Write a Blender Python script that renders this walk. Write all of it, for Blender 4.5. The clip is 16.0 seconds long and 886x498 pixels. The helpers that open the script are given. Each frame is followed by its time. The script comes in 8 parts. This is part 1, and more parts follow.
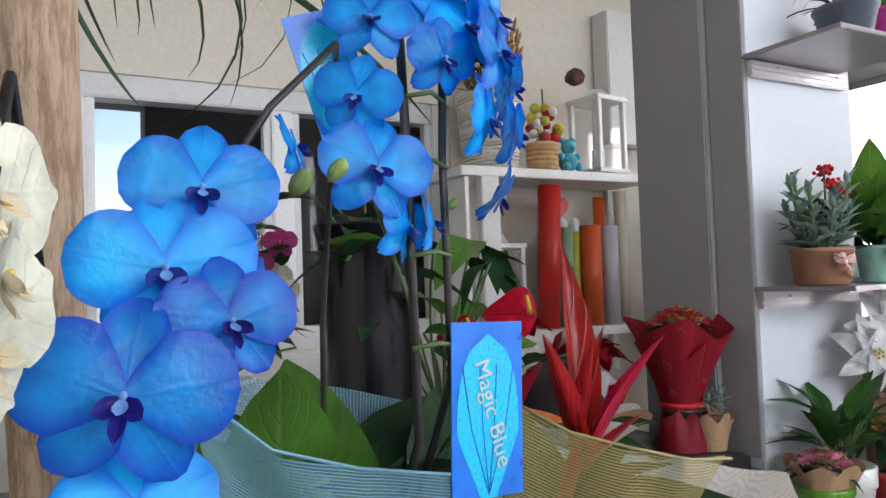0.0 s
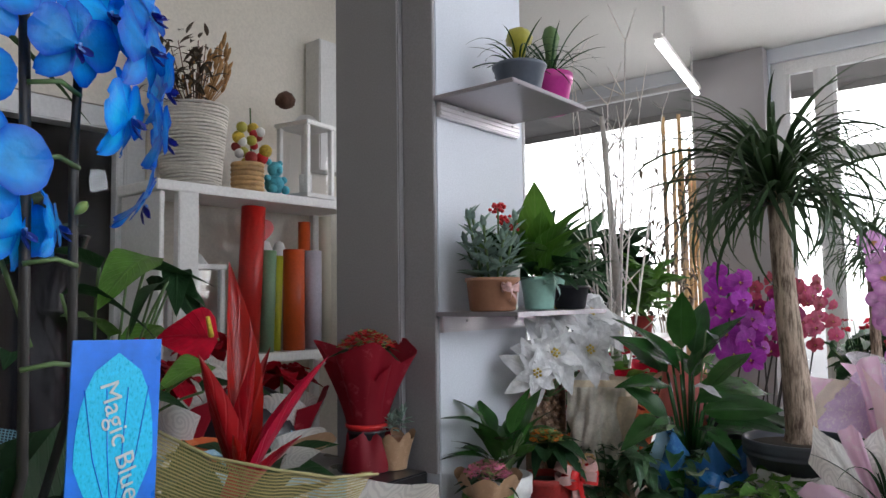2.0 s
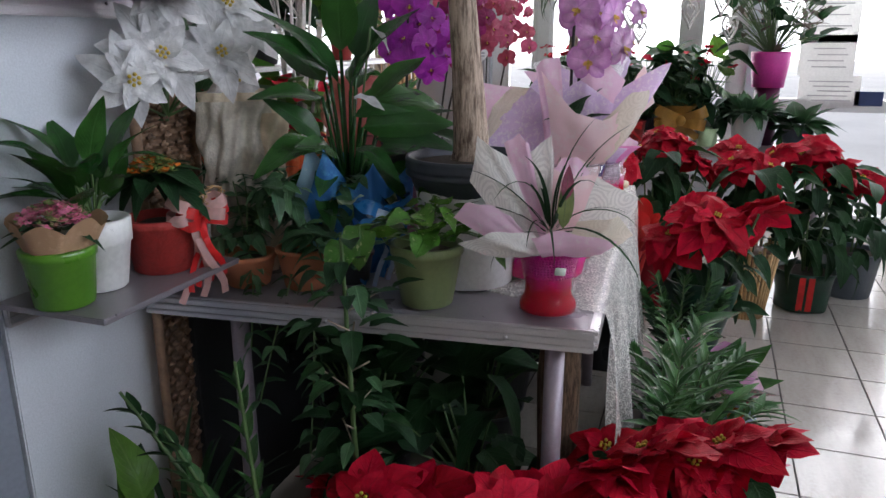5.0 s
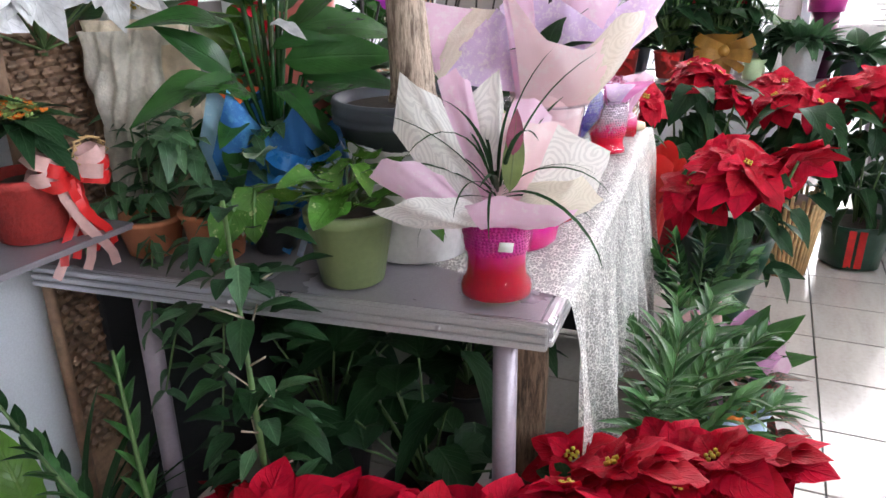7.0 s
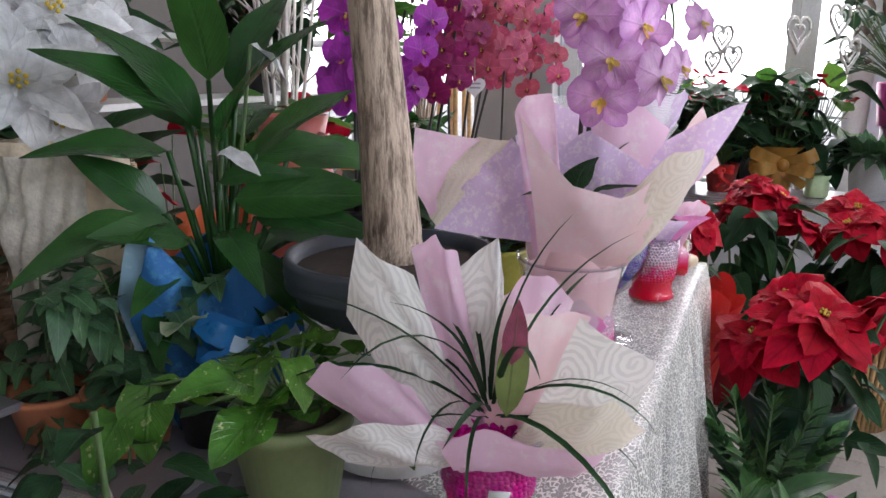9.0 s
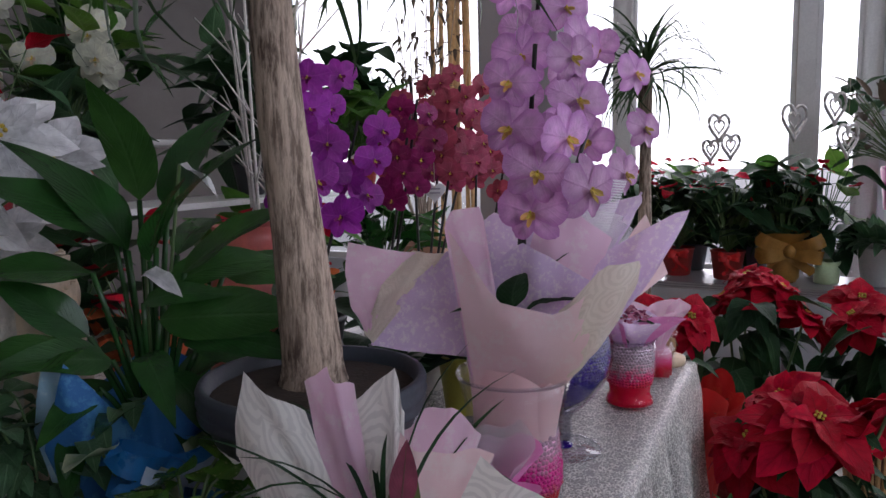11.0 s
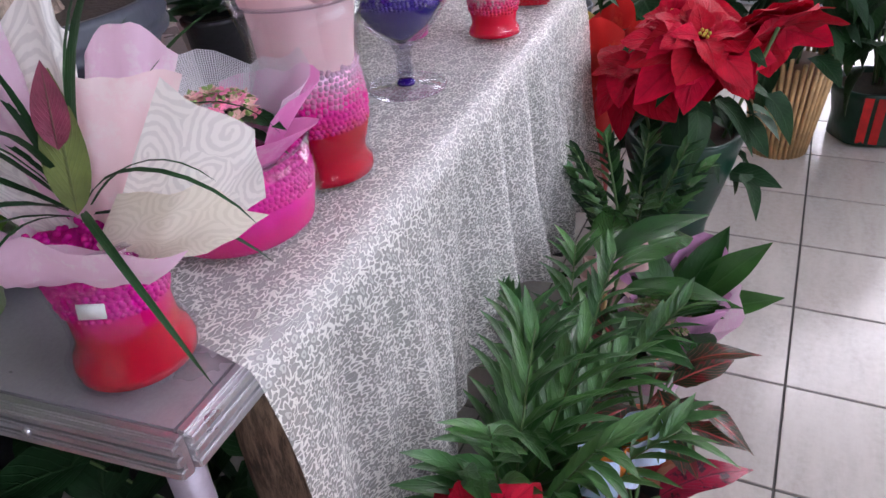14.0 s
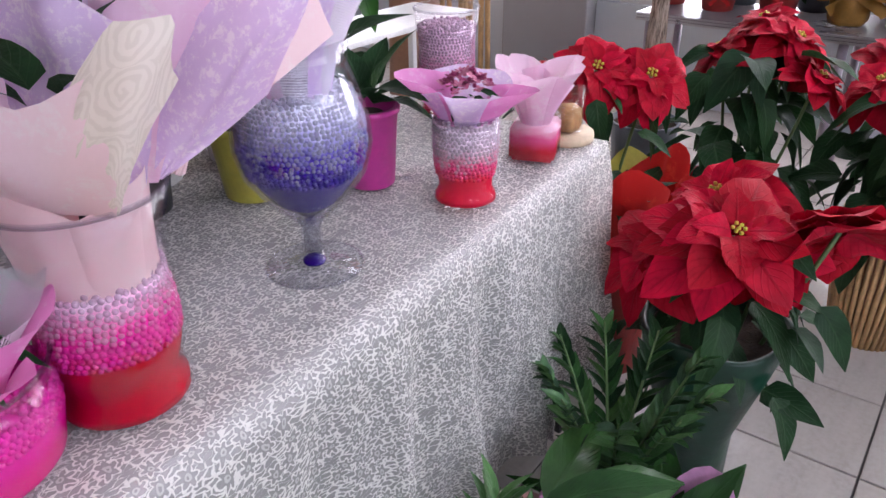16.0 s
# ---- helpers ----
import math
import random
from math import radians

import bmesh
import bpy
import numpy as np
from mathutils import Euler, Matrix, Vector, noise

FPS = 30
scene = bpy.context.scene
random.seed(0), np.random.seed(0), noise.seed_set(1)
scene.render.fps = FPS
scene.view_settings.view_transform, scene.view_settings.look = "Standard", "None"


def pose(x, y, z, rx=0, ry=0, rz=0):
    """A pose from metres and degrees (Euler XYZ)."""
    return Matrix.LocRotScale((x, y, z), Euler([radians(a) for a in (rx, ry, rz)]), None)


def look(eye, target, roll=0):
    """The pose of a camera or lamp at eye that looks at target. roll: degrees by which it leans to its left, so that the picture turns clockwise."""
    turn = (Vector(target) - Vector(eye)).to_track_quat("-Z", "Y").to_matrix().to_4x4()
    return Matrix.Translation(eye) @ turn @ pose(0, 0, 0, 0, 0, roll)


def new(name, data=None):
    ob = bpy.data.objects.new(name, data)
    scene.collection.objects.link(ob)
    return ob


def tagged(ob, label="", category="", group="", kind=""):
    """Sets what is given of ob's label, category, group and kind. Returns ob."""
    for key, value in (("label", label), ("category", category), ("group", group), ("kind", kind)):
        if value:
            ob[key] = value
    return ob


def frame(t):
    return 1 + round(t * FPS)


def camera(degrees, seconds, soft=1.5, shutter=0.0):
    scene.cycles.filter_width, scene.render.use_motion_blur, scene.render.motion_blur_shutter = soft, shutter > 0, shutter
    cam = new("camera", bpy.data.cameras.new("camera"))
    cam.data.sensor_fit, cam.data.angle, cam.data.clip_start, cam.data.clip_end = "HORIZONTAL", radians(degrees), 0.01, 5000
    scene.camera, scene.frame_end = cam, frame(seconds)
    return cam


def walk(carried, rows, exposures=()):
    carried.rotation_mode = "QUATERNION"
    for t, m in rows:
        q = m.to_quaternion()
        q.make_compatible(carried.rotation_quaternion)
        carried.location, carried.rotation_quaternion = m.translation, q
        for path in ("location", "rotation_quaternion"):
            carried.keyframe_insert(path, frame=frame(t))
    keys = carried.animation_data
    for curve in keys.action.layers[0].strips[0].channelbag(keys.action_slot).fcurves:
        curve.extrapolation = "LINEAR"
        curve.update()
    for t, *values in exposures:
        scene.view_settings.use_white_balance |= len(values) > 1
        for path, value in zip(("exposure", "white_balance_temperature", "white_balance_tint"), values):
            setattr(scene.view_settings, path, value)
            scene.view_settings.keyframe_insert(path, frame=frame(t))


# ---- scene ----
cam = camera(62.1, 16.0)
# levelled over the floor
PATH = [
    (0, (0.321, 0.141, 1.538), (1.285, 1.891, 1.624), -1.9),
    (0.5, (0.334, 0.141, 1.543), (1.395, 1.83, 1.694), -1.5),
    (1, (0.343, 0.142, 1.539), (1.517, 1.754, 1.695), -1.2),
    (1.5, (0.353, 0.135, 1.533), (1.719, 1.588, 1.684), -1.0),
    (2, (0.375, 0.115, 1.528), (1.919, 1.378, 1.667), -0.8),
    (2.5, (0.408, 0.094, 1.521), (2.078, 1.192, 1.601), -0.6),
    (2.9, (0.487, 0.033, 1.495), (2.206, 1.054, 1.478), -0.4),
    (3, (0.499, 0.023, 1.491), (2.235, 1.016, 1.434), -0.8),
    (3.5, (0.564, 0.008, 1.451), (2.335, 0.908, 1.215), -0.9),
    (4, (0.684, 0.036, 1.418), (2.475, 0.84, 1.036), -0.8),
    (4.5, (0.851, 0.103, 1.399), (2.645, 0.831, 0.898), -0.5),
    (5, (0.951, 0.146, 1.394), (2.764, 0.789, 0.846), -0.1),
    (5.2, (0.972, 0.158, 1.391), (2.791, 0.775, 0.834), 0.1),
    (7.3, (1.435, 0.043, 1.351), (3.137, 0.812, 0.637), -0.9),
    (7.5, (1.503, 0.068, 1.357), (3.211, 0.84, 0.658), -0.3),
    (8, (1.643, 0.136, 1.368), (3.353, 0.943, 0.716), 0.3),
    (8.5, (1.69, 0.151, 1.377), (3.402, 0.993, 0.776), 0.4),
    (9, (1.73, 0.131, 1.391), (3.458, 1.015, 0.907), 0.2),
    (9.5, (1.791, 0.098, 1.406), (3.528, 1.02, 1.04), -0.0),
    (9.7, (1.809, 0.091, 1.41), (3.546, 1.022, 1.073), -0.1),
    (11.8, (1.889, -0.001, 1.435), (3.607, 0.988, 1.174), -1.9),
    (12, (1.918, -0.001, 1.425), (3.63, 0.983, 1.102), -1.8),
    (12.5, (1.945, -0.026, 1.405), (3.627, 0.945, 0.926), -2.4),
    (12.9, (1.957, -0.073, 1.372), (3.578, 0.88, 0.69), -3.3),
    (13, (1.967, -0.084, 1.368), (3.565, 0.857, 0.619), -3.9),
    (13.5, (2.017, -0.126, 1.317), (3.512, 0.736, 0.306), -5.9),
    (14, (2.065, -0.129, 1.311), (3.554, 0.651, 0.227), -5.3),
    (14.5, (2.214, -0.131, 1.309), (3.729, 0.584, 0.216), -4.0),
    (15, (2.372, -0.136, 1.321), (3.899, 0.57, 0.239), -3.4),
    (15.5, (2.455, -0.157, 1.331), (3.984, 0.614, 0.298), -2.0),
    (16, (2.554, -0.225, 1.38), (3.955, 0.836, 0.425), -0.6),
]
EXPOSURES = [(0.0, 0.31, 6350, 12), (0.5, -0.1, 6320, 12), (1.0, -0.14, 6300, 12), (2.0, -0.18, 6250, 13), (2.5, -0.4, 6200, 14), (3.0, -0.83, 6100, 14), (3.5, -1.53, 6000, 14), (4.0, -1.5, 6000, 14), (4.5, -0.65, 6050, 14), (5.2, -0.2, 6100, 14), (7.3, 0.87, 6250, 14), (8.5, 0.67, 6250, 14), (9.0, 0.18, 6150, 15), (9.7, -0.38, 6100, 16), (12.0, -1.0, 5950, 24), (12.5, -0.32, 6000, 23), (13.0, 0.36, 5980, 23.0), (14.0, 0.29, 5980, 23.0), (16.0, 0.27, 5980, 23.0)]
walk(cam, [(t, look(eye, target, roll)) for t, eye, target, roll in PATH], EXPOSURES)

# ---- world, light, exposure ----
world = bpy.data.worlds.new("world")
scene.world = world
world.use_nodes = True
wn = world.node_tree.nodes
sky = wn.new("ShaderNodeTexSky")
sky.sky_type, sky.sun_disc = "NISHITA", False
sky.sun_elevation, sky.sun_rotation = radians(35), radians(60)
world.node_tree.links.new(sky.outputs[0], wn["Background"].inputs[0])
wn["Background"].inputs[1].default_value = 0.15

sun_data = bpy.data.lights.new("sun", "SUN")
sun_data.energy, sun_data.angle, sun_data.color = 0.8, radians(10), (1.0, 0.95, 0.88)
sun = new("sun", sun_data)
sun.matrix_world = look((0, 0, 0), (-0.7, -0.75, -0.62))


def area_lamp(name, eye, target, w, h, watts, colour):
    data = bpy.data.lights.new(name, "AREA")
    data.shape, data.size, data.size_y, data.energy, data.color = "RECTANGLE", w, h, watts, colour
    ob = new(name, data)
    ob.matrix_world = look(eye, target)
    return ob


# sky light in the glazed openings
area_lamp("window_light_east", (7.05, 0.4, 2.0), (0, 0.4, 1.6), 5.0, 2.4, 230, (1.0, 0.97, 0.94))
area_lamp("window_light_south", (2.2, -2.75, 2.45), (2.2, 2.0, 1.5), 5.6, 1.4, 92, (0.90, 0.95, 1.0))

# ---- materials ----


def nodes_of(name):
    m = bpy.data.materials.new(name)
    m.use_nodes = True
    return m, m.node_tree.nodes, m.node_tree.links, m.node_tree.nodes["Principled BSDF"]


def mixer(n, l, fac, a, b, kind="MIX"):
    x = n.new("ShaderNodeMix")
    x.data_type, x.blend_type = "RGBA", kind
    for sock, v in ((x.inputs[0], fac), (x.inputs[6], a), (x.inputs[7], b)):
        if isinstance(v, bpy.types.NodeSocket):
            l.new(v, sock)
        elif isinstance(v, tuple):
            sock.default_value = (*v[:3], 1)
        else:
            sock.default_value = v
    return x.outputs[2]


def ramp(n, l, src, a, b):
    x = n.new("ShaderNodeMapRange")
    x.inputs[1].default_value, x.inputs[2].default_value = a, b
    l.new(src, x.inputs[0])
    return x.outputs[0]


def noise_tex(n, l, vec, scale, detail=4, rough=0.55):
    x = n.new("ShaderNodeTexNoise")
    x.inputs["Scale"].default_value, x.inputs["Detail"].default_value, x.inputs["Roughness"].default_value = scale, detail, rough
    l.new(vec, x.inputs["Vector"])
    return x.outputs[0]


def shade(c, k):
    return tuple(min(1.0, v * k) for v in c)


def mat(name, col, rough=0.5, metal=0.0, var=0.2, scale=6.0, bump=0.15, bscale=90.0, transl=0.0, trans=0.0, coat=0.0, world_space=False, alpha=1.0, vary=0.12):
    """Paint, plastic, paper, stone: two scales of colour variation, fine relief, optional light passing through."""
    m, n, l, p = nodes_of(name)
    tc = n.new("ShaderNodeNewGeometry").outputs["Position"] if world_space else n.new("ShaderNodeTexCoord").outputs["Object"]
    big, fine = noise_tex(n, l, tc, scale), noise_tex(n, l, tc, bscale, 3)
    c = mixer(n, l, ramp(n, l, big, 0.3, 0.7), shade(col, 1 - var), shade(col, 1 + var * 0.6))
    c = mixer(n, l, 0.25, c, mixer(n, l, ramp(n, l, fine, 0.35, 0.65), shade(col, 0.75), shade(col, 1.15)))
    info = n.new("ShaderNodeObjectInfo")
    hsv = n.new("ShaderNodeHueSaturation")
    l.new(ramp(n, l, info.outputs["Random"], 0, 1), hsv.inputs["Value"])
    hsv.inputs["Value"].links[0].from_node.inputs[3].default_value = 1 - vary
    hsv.inputs["Value"].links[0].from_node.inputs[4].default_value = 1 + vary
    l.new(c, hsv.inputs["Color"])
    c = hsv.outputs[0]
    l.new(c, p.inputs["Base Color"])
    l.new(ramp(n, l, big, 0, 1), p.inputs["Roughness"])
    rr = p.inputs["Roughness"].links[0].from_node
    rr.inputs[3].default_value, rr.inputs[4].default_value = max(0.02, rough - 0.12), min(1, rough + 0.12)
    p.inputs["Metallic"].default_value = metal
    p.inputs["Coat Weight"].default_value = coat
    p.inputs["Transmission Weight"].default_value = trans
    p.inputs["Alpha"].default_value = alpha
    if bump:
        b = n.new("ShaderNodeBump")
        b.inputs["Strength"].default_value, b.inputs["Distance"].default_value = bump, 0.004
        l.new(fine, b.inputs["Height"])
        l.new(b.outputs[0], p.inputs["Normal"])
    if transl:
        t, s = n.new("ShaderNodeBsdfTranslucent"), n.new("ShaderNodeMixShader")
        l.new(c, t.inputs[0])
        s.inputs[0].default_value = transl
        l.new(p.outputs[0], s.inputs[1])
        l.new(t.outputs[0], s.inputs[2])
        l.new(s.outputs[0], n["Material Output"].inputs[0])
    return m


def leafmat(name, col, vein, rough=0.38, transl=0.25, second=None, amount=0.5, veins=9.0, depth=0.5, edge=None, spec=0.5, swing=0.012):
    """A leaf or petal: midrib and side veins along its own length, blotches of a second colour, light through it."""
    m, n, l, p = nodes_of(name)
    uv = n.new("ShaderNodeUVMap").outputs[0]
    sep = n.new("ShaderNodeSeparateXYZ")
    l.new(uv, sep.inputs[0])

    def math(op, a, b=0.0):
        x = n.new("ShaderNodeMath")
        x.operation = op
        for sock, v in ((x.inputs[0], a), (x.inputs[1], b)):
            if isinstance(v, bpy.types.NodeSocket):
                l.new(v, sock)
            else:
                sock.default_value = v
        return x.outputs[0]

    side = math("ABSOLUTE", sep.outputs[1])
    rib = ramp(n, l, side, 0.09, 0.02)
    lane = math("FRACT", math("MULTIPLY", math("SUBTRACT", sep.outputs[0], math("MULTIPLY", side, 0.35)), veins))
    lines = ramp(n, l, math("ABSOLUTE", math("SUBTRACT", lane, 0.5)), 0.12, 0.02)
    tc = n.new("ShaderNodeTexCoord").outputs["Object"]
    info = n.new("ShaderNodeObjectInfo")
    add = n.new("ShaderNodeVectorMath")
    add.operation = "ADD"
    l.new(tc, add.inputs[0])
    l.new(info.outputs["Random"], add.inputs[1])
    blot = noise_tex(n, l, add.outputs[0], 3.5, 4)
    c = mixer(n, l, ramp(n, l, blot, 0.3, 0.7), shade(col, 0.72), shade(col, 1.25))
    if second:
        c = mixer(n, l, ramp(n, l, noise_tex(n, l, add.outputs[0], 6.0, 5, 0.7), 0.62 - 0.2 * amount, 0.68 - 0.2 * amount), c, second)
    if edge:
        c = mixer(n, l, math("MULTIPLY", math("MAXIMUM", ramp(n, l, side, 0.45, 1.0), ramp(n, l, sep.outputs[0], 0.6, 1.05)), 0.9), c, edge)
    c = mixer(n, l, math("MULTIPLY", lines, 0.35 * depth), c, vein)
    c = mixer(n, l, math("MULTIPLY", rib, depth), c, vein)
    hsv = n.new("ShaderNodeHueSaturation")
    v = ramp(n, l, info.outputs["Random"], 0, 1)
    v.node.inputs[3].default_value, v.node.inputs[4].default_value = 0.78, 1.25
    l.new(v, hsv.inputs["Value"])
    h = ramp(n, l, info.outputs["Random"], 1, 0)
    h.node.inputs[3].default_value, h.node.inputs[4].default_value = 0.5 - swing, 0.5 + swing
    l.new(h, hsv.inputs["Hue"])
    l.new(c, hsv.inputs["Color"])
    l.new(hsv.outputs[0], p.inputs["Base Color"])
    p.inputs["Roughness"].default_value = rough
    p.inputs["Specular IOR Level"].default_value = spec
    b = n.new("ShaderNodeBump")
    b.inputs["Strength"].default_value, b.inputs["Distance"].default_value = 0.35, 0.02
    l.new(math("ADD", math("MULTIPLY", math("ADD", lines, rib), min(1.0, depth * 1.6)), math("MULTIPLY", blot, 0.6)), b.inputs["Height"])
    l.new(b.outputs[0], p.inputs["Normal"])
    t, s = n.new("ShaderNodeBsdfTranslucent"), n.new("ShaderNodeMixShader")
    l.new(hsv.outputs[0], t.inputs[0])
    s.inputs[0].default_value = transl
    l.new(p.outputs[0], s.inputs[1])
    l.new(t.outputs[0], s.inputs[2])
    l.new(s.outputs[0], n["Material Output"].inputs[0])
    return m


def glassmat(name, col=(1, 1, 1), rough=0.02, haze=0.4):
    """Thin clear glass: mostly see-through, with a sharp gloss."""
    m, n, l, p = nodes_of(name)
    t, g, s = n.new("ShaderNodeBsdfTransparent"), n.new("ShaderNodeBsdfGlossy"), n.new("ShaderNodeMixShader")
    lw = n.new("ShaderNodeLayerWeight")
    lw.inputs[0].default_value = 0.25
    f = n.new("ShaderNodeMapRange")
    f.inputs[3].default_value, f.inputs[4].default_value = 0.008, haze
    l.new(lw.outputs["Facing"], f.inputs[0])
    t.inputs[0].default_value = (*col, 1)
    g.inputs["Roughness"].default_value = rough
    l.new(f.outputs[0], s.inputs[0])
    l.new(t.outputs[0], s.inputs[1])
    l.new(g.outputs[0], s.inputs[2])
    l.new(s.outputs[0], n["Material Output"].inputs[0])
    return m


def netmat(name, col, cell):
    """Open net: a regular web of threads with holes between (UV)."""
    m, n, l, p = nodes_of(name)
    uv = n.new("ShaderNodeUVMap").outputs[0]
    vo = n.new("ShaderNodeTexVoronoi")
    vo.feature = "DISTANCE_TO_EDGE"
    vo.inputs["Scale"].default_value, vo.inputs["Randomness"].default_value = cell, 0.0
    l.new(uv, vo.inputs["Vector"])
    net = ramp(n, l, vo.outputs[0], 0.22, 0.15)
    l.new(mixer(n, l, noise_tex(n, l, uv, cell * 2, 2), shade(col, 0.85), shade(col, 1.1)), p.inputs["Base Color"])
    p.inputs["Roughness"].default_value = 0.7
    tr, s, tl, s2 = n.new("ShaderNodeBsdfTransparent"), n.new("ShaderNodeMixShader"), n.new("ShaderNodeBsdfTranslucent"), n.new("ShaderNodeMixShader")
    tl.inputs[0].default_value = (*col, 1)
    s2.inputs[0].default_value = 0.2
    l.new(p.outputs[0], s2.inputs[1])
    l.new(tl.outputs[0], s2.inputs[2])
    l.new(net, s.inputs[0])
    l.new(tr.outputs[0], s.inputs[1])
    l.new(s2.outputs[0], s.inputs[2])
    l.new(s.outputs[0], n["Material Output"].inputs[0])
    return m


def floral_lace(name, col):
    """Machine lace: a fine net with rows of outlined flowers and wavy leaf bands (UV in metres)."""
    m, n, l, p = nodes_of(name)
    uv = n.new("ShaderNodeUVMap").outputs[0]

    def math(op, a, b=0.0, c=0.0):
        x = n.new("ShaderNodeMath")
        x.operation = op
        for sock, v in zip(x.inputs, (a, b, c)):
            if isinstance(v, bpy.types.NodeSocket):
                l.new(v, sock)
            else:
                sock.default_value = v
        return x.outputs[0]

    def vec(op, a, b, k=1.0):
        x = n.new("ShaderNodeVectorMath")
        x.operation = op
        l.new(a, x.inputs[0])
        if isinstance(b, bpy.types.NodeSocket):
            l.new(b, x.inputs[1])
        elif op == "SCALE":
            x.inputs["Scale"].default_value = k
        else:
            x.inputs[1].default_value = b
        return x.outputs[0]

    nz = n.new("ShaderNodeTexNoise")
    nz.inputs["Scale"].default_value, nz.inputs["Detail"].default_value = 48, 3
    l.new(uv, nz.inputs["Vector"])
    warped = vec("ADD", uv, vec("SCALE", vec("SUBTRACT", nz.outputs["Color"], (0.5, 0.5, 0.5)), None, 0.016))
    vo = n.new("ShaderNodeTexVoronoi")
    vo.voronoi_dimensions = "2D"
    vo.inputs["Scale"].default_value, vo.inputs["Randomness"].default_value = 30, 0.7
    l.new(warped, vo.inputs["Vector"])
    sep = n.new("ShaderNodeSeparateXYZ")
    l.new(vec("SUBTRACT", warped, vo.outputs["Position"]), sep.inputs[0])
    ang = math("ARCTAN2", sep.outputs[1], sep.outputs[0])
    rim = math("MULTIPLY_ADD", math("COSINE", math("MULTIPLY", ang, 6.0)), 0.09, 0.34)
    d = math("SUBTRACT", vo.outputs["Distance"], rim)
    outline = ramp(n, l, math("ABSOLUTE", d), 0.075, 0.035)
    heart = ramp(n, l, math("ABSOLUTE", math("SUBTRACT", vo.outputs["Distance"], 0.09)), 0.07, 0.03)
    long = n.new("ShaderNodeMapping")
    long.inputs["Scale"].default_value = (0.5, 1.35, 1.0)
    l.new(warped, long.inputs[0])
    scroll = n.new("ShaderNodeTexVoronoi")
    scroll.feature, scroll.voronoi_dimensions = "DISTANCE_TO_EDGE", "2D"
    scroll.inputs["Scale"].default_value, scroll.inputs["Randomness"].default_value = 112, 0.9
    l.new(long.outputs[0], scroll.inputs["Vector"])
    thick = ramp(n, l, noise_tex(n, l, uv, 42, 2), 0.35, 0.65)
    thick.node.inputs[3].default_value, thick.node.inputs[4].default_value = 0.09, 0.27
    thread = math("MULTIPLY", math("SUBTRACT", thick, scroll.outputs["Distance"]), 8.0)
    clamp = n.new("ShaderNodeClamp")
    l.new(thread, clamp.inputs[0])
    outside = ramp(n, l, d, -0.02, 0.05)
    mask = math("MAXIMUM", math("MAXIMUM", outline, math("MULTIPLY", heart, 0.7)), math("MULTIPLY", clamp.outputs[0], outside))
    net = n.new("ShaderNodeTexVoronoi")
    net.feature, net.voronoi_dimensions = "DISTANCE_TO_EDGE", "2D"
    net.inputs["Scale"].default_value, net.inputs["Randomness"].default_value = 520, 0.2
    l.new(uv, net.inputs["Vector"])
    tulle = math("MULTIPLY", ramp(n, l, net.outputs["Distance"], 0.2, 0.08), 0.38)
    cover = math("MAXIMUM", math("MULTIPLY", mask, 0.92), math("MAXIMUM", tulle, 0.35))
    l.new(mixer(n, l, noise_tex(n, l, uv, 300, 2), shade(col, 0.86), shade(col, 1.1)), p.inputs["Base Color"])
    p.inputs["Roughness"].default_value = 0.9
    b = n.new("ShaderNodeBump")
    b.inputs["Strength"].default_value, b.inputs["Distance"].default_value = 0.7, 0.002
    l.new(mask, b.inputs["Height"])
    l.new(b.outputs[0], p.inputs["Normal"])
    tr, s, tl, s2 = n.new("ShaderNodeBsdfTransparent"), n.new("ShaderNodeMixShader"), n.new("ShaderNodeBsdfTranslucent"), n.new("ShaderNodeMixShader")
    tl.inputs[0].default_value = (*col, 1)
    s2.inputs[0].default_value = 0.2
    l.new(p.outputs[0], s2.inputs[1])
    l.new(tl.outputs[0], s2.inputs[2])
    l.new(cover, s.inputs[0])
    l.new(tr.outputs[0], s.inputs[1])
    l.new(s2.outputs[0], s.inputs[2])
    l.new(s.outputs[0], n["Material Output"].inputs[0])
    return m


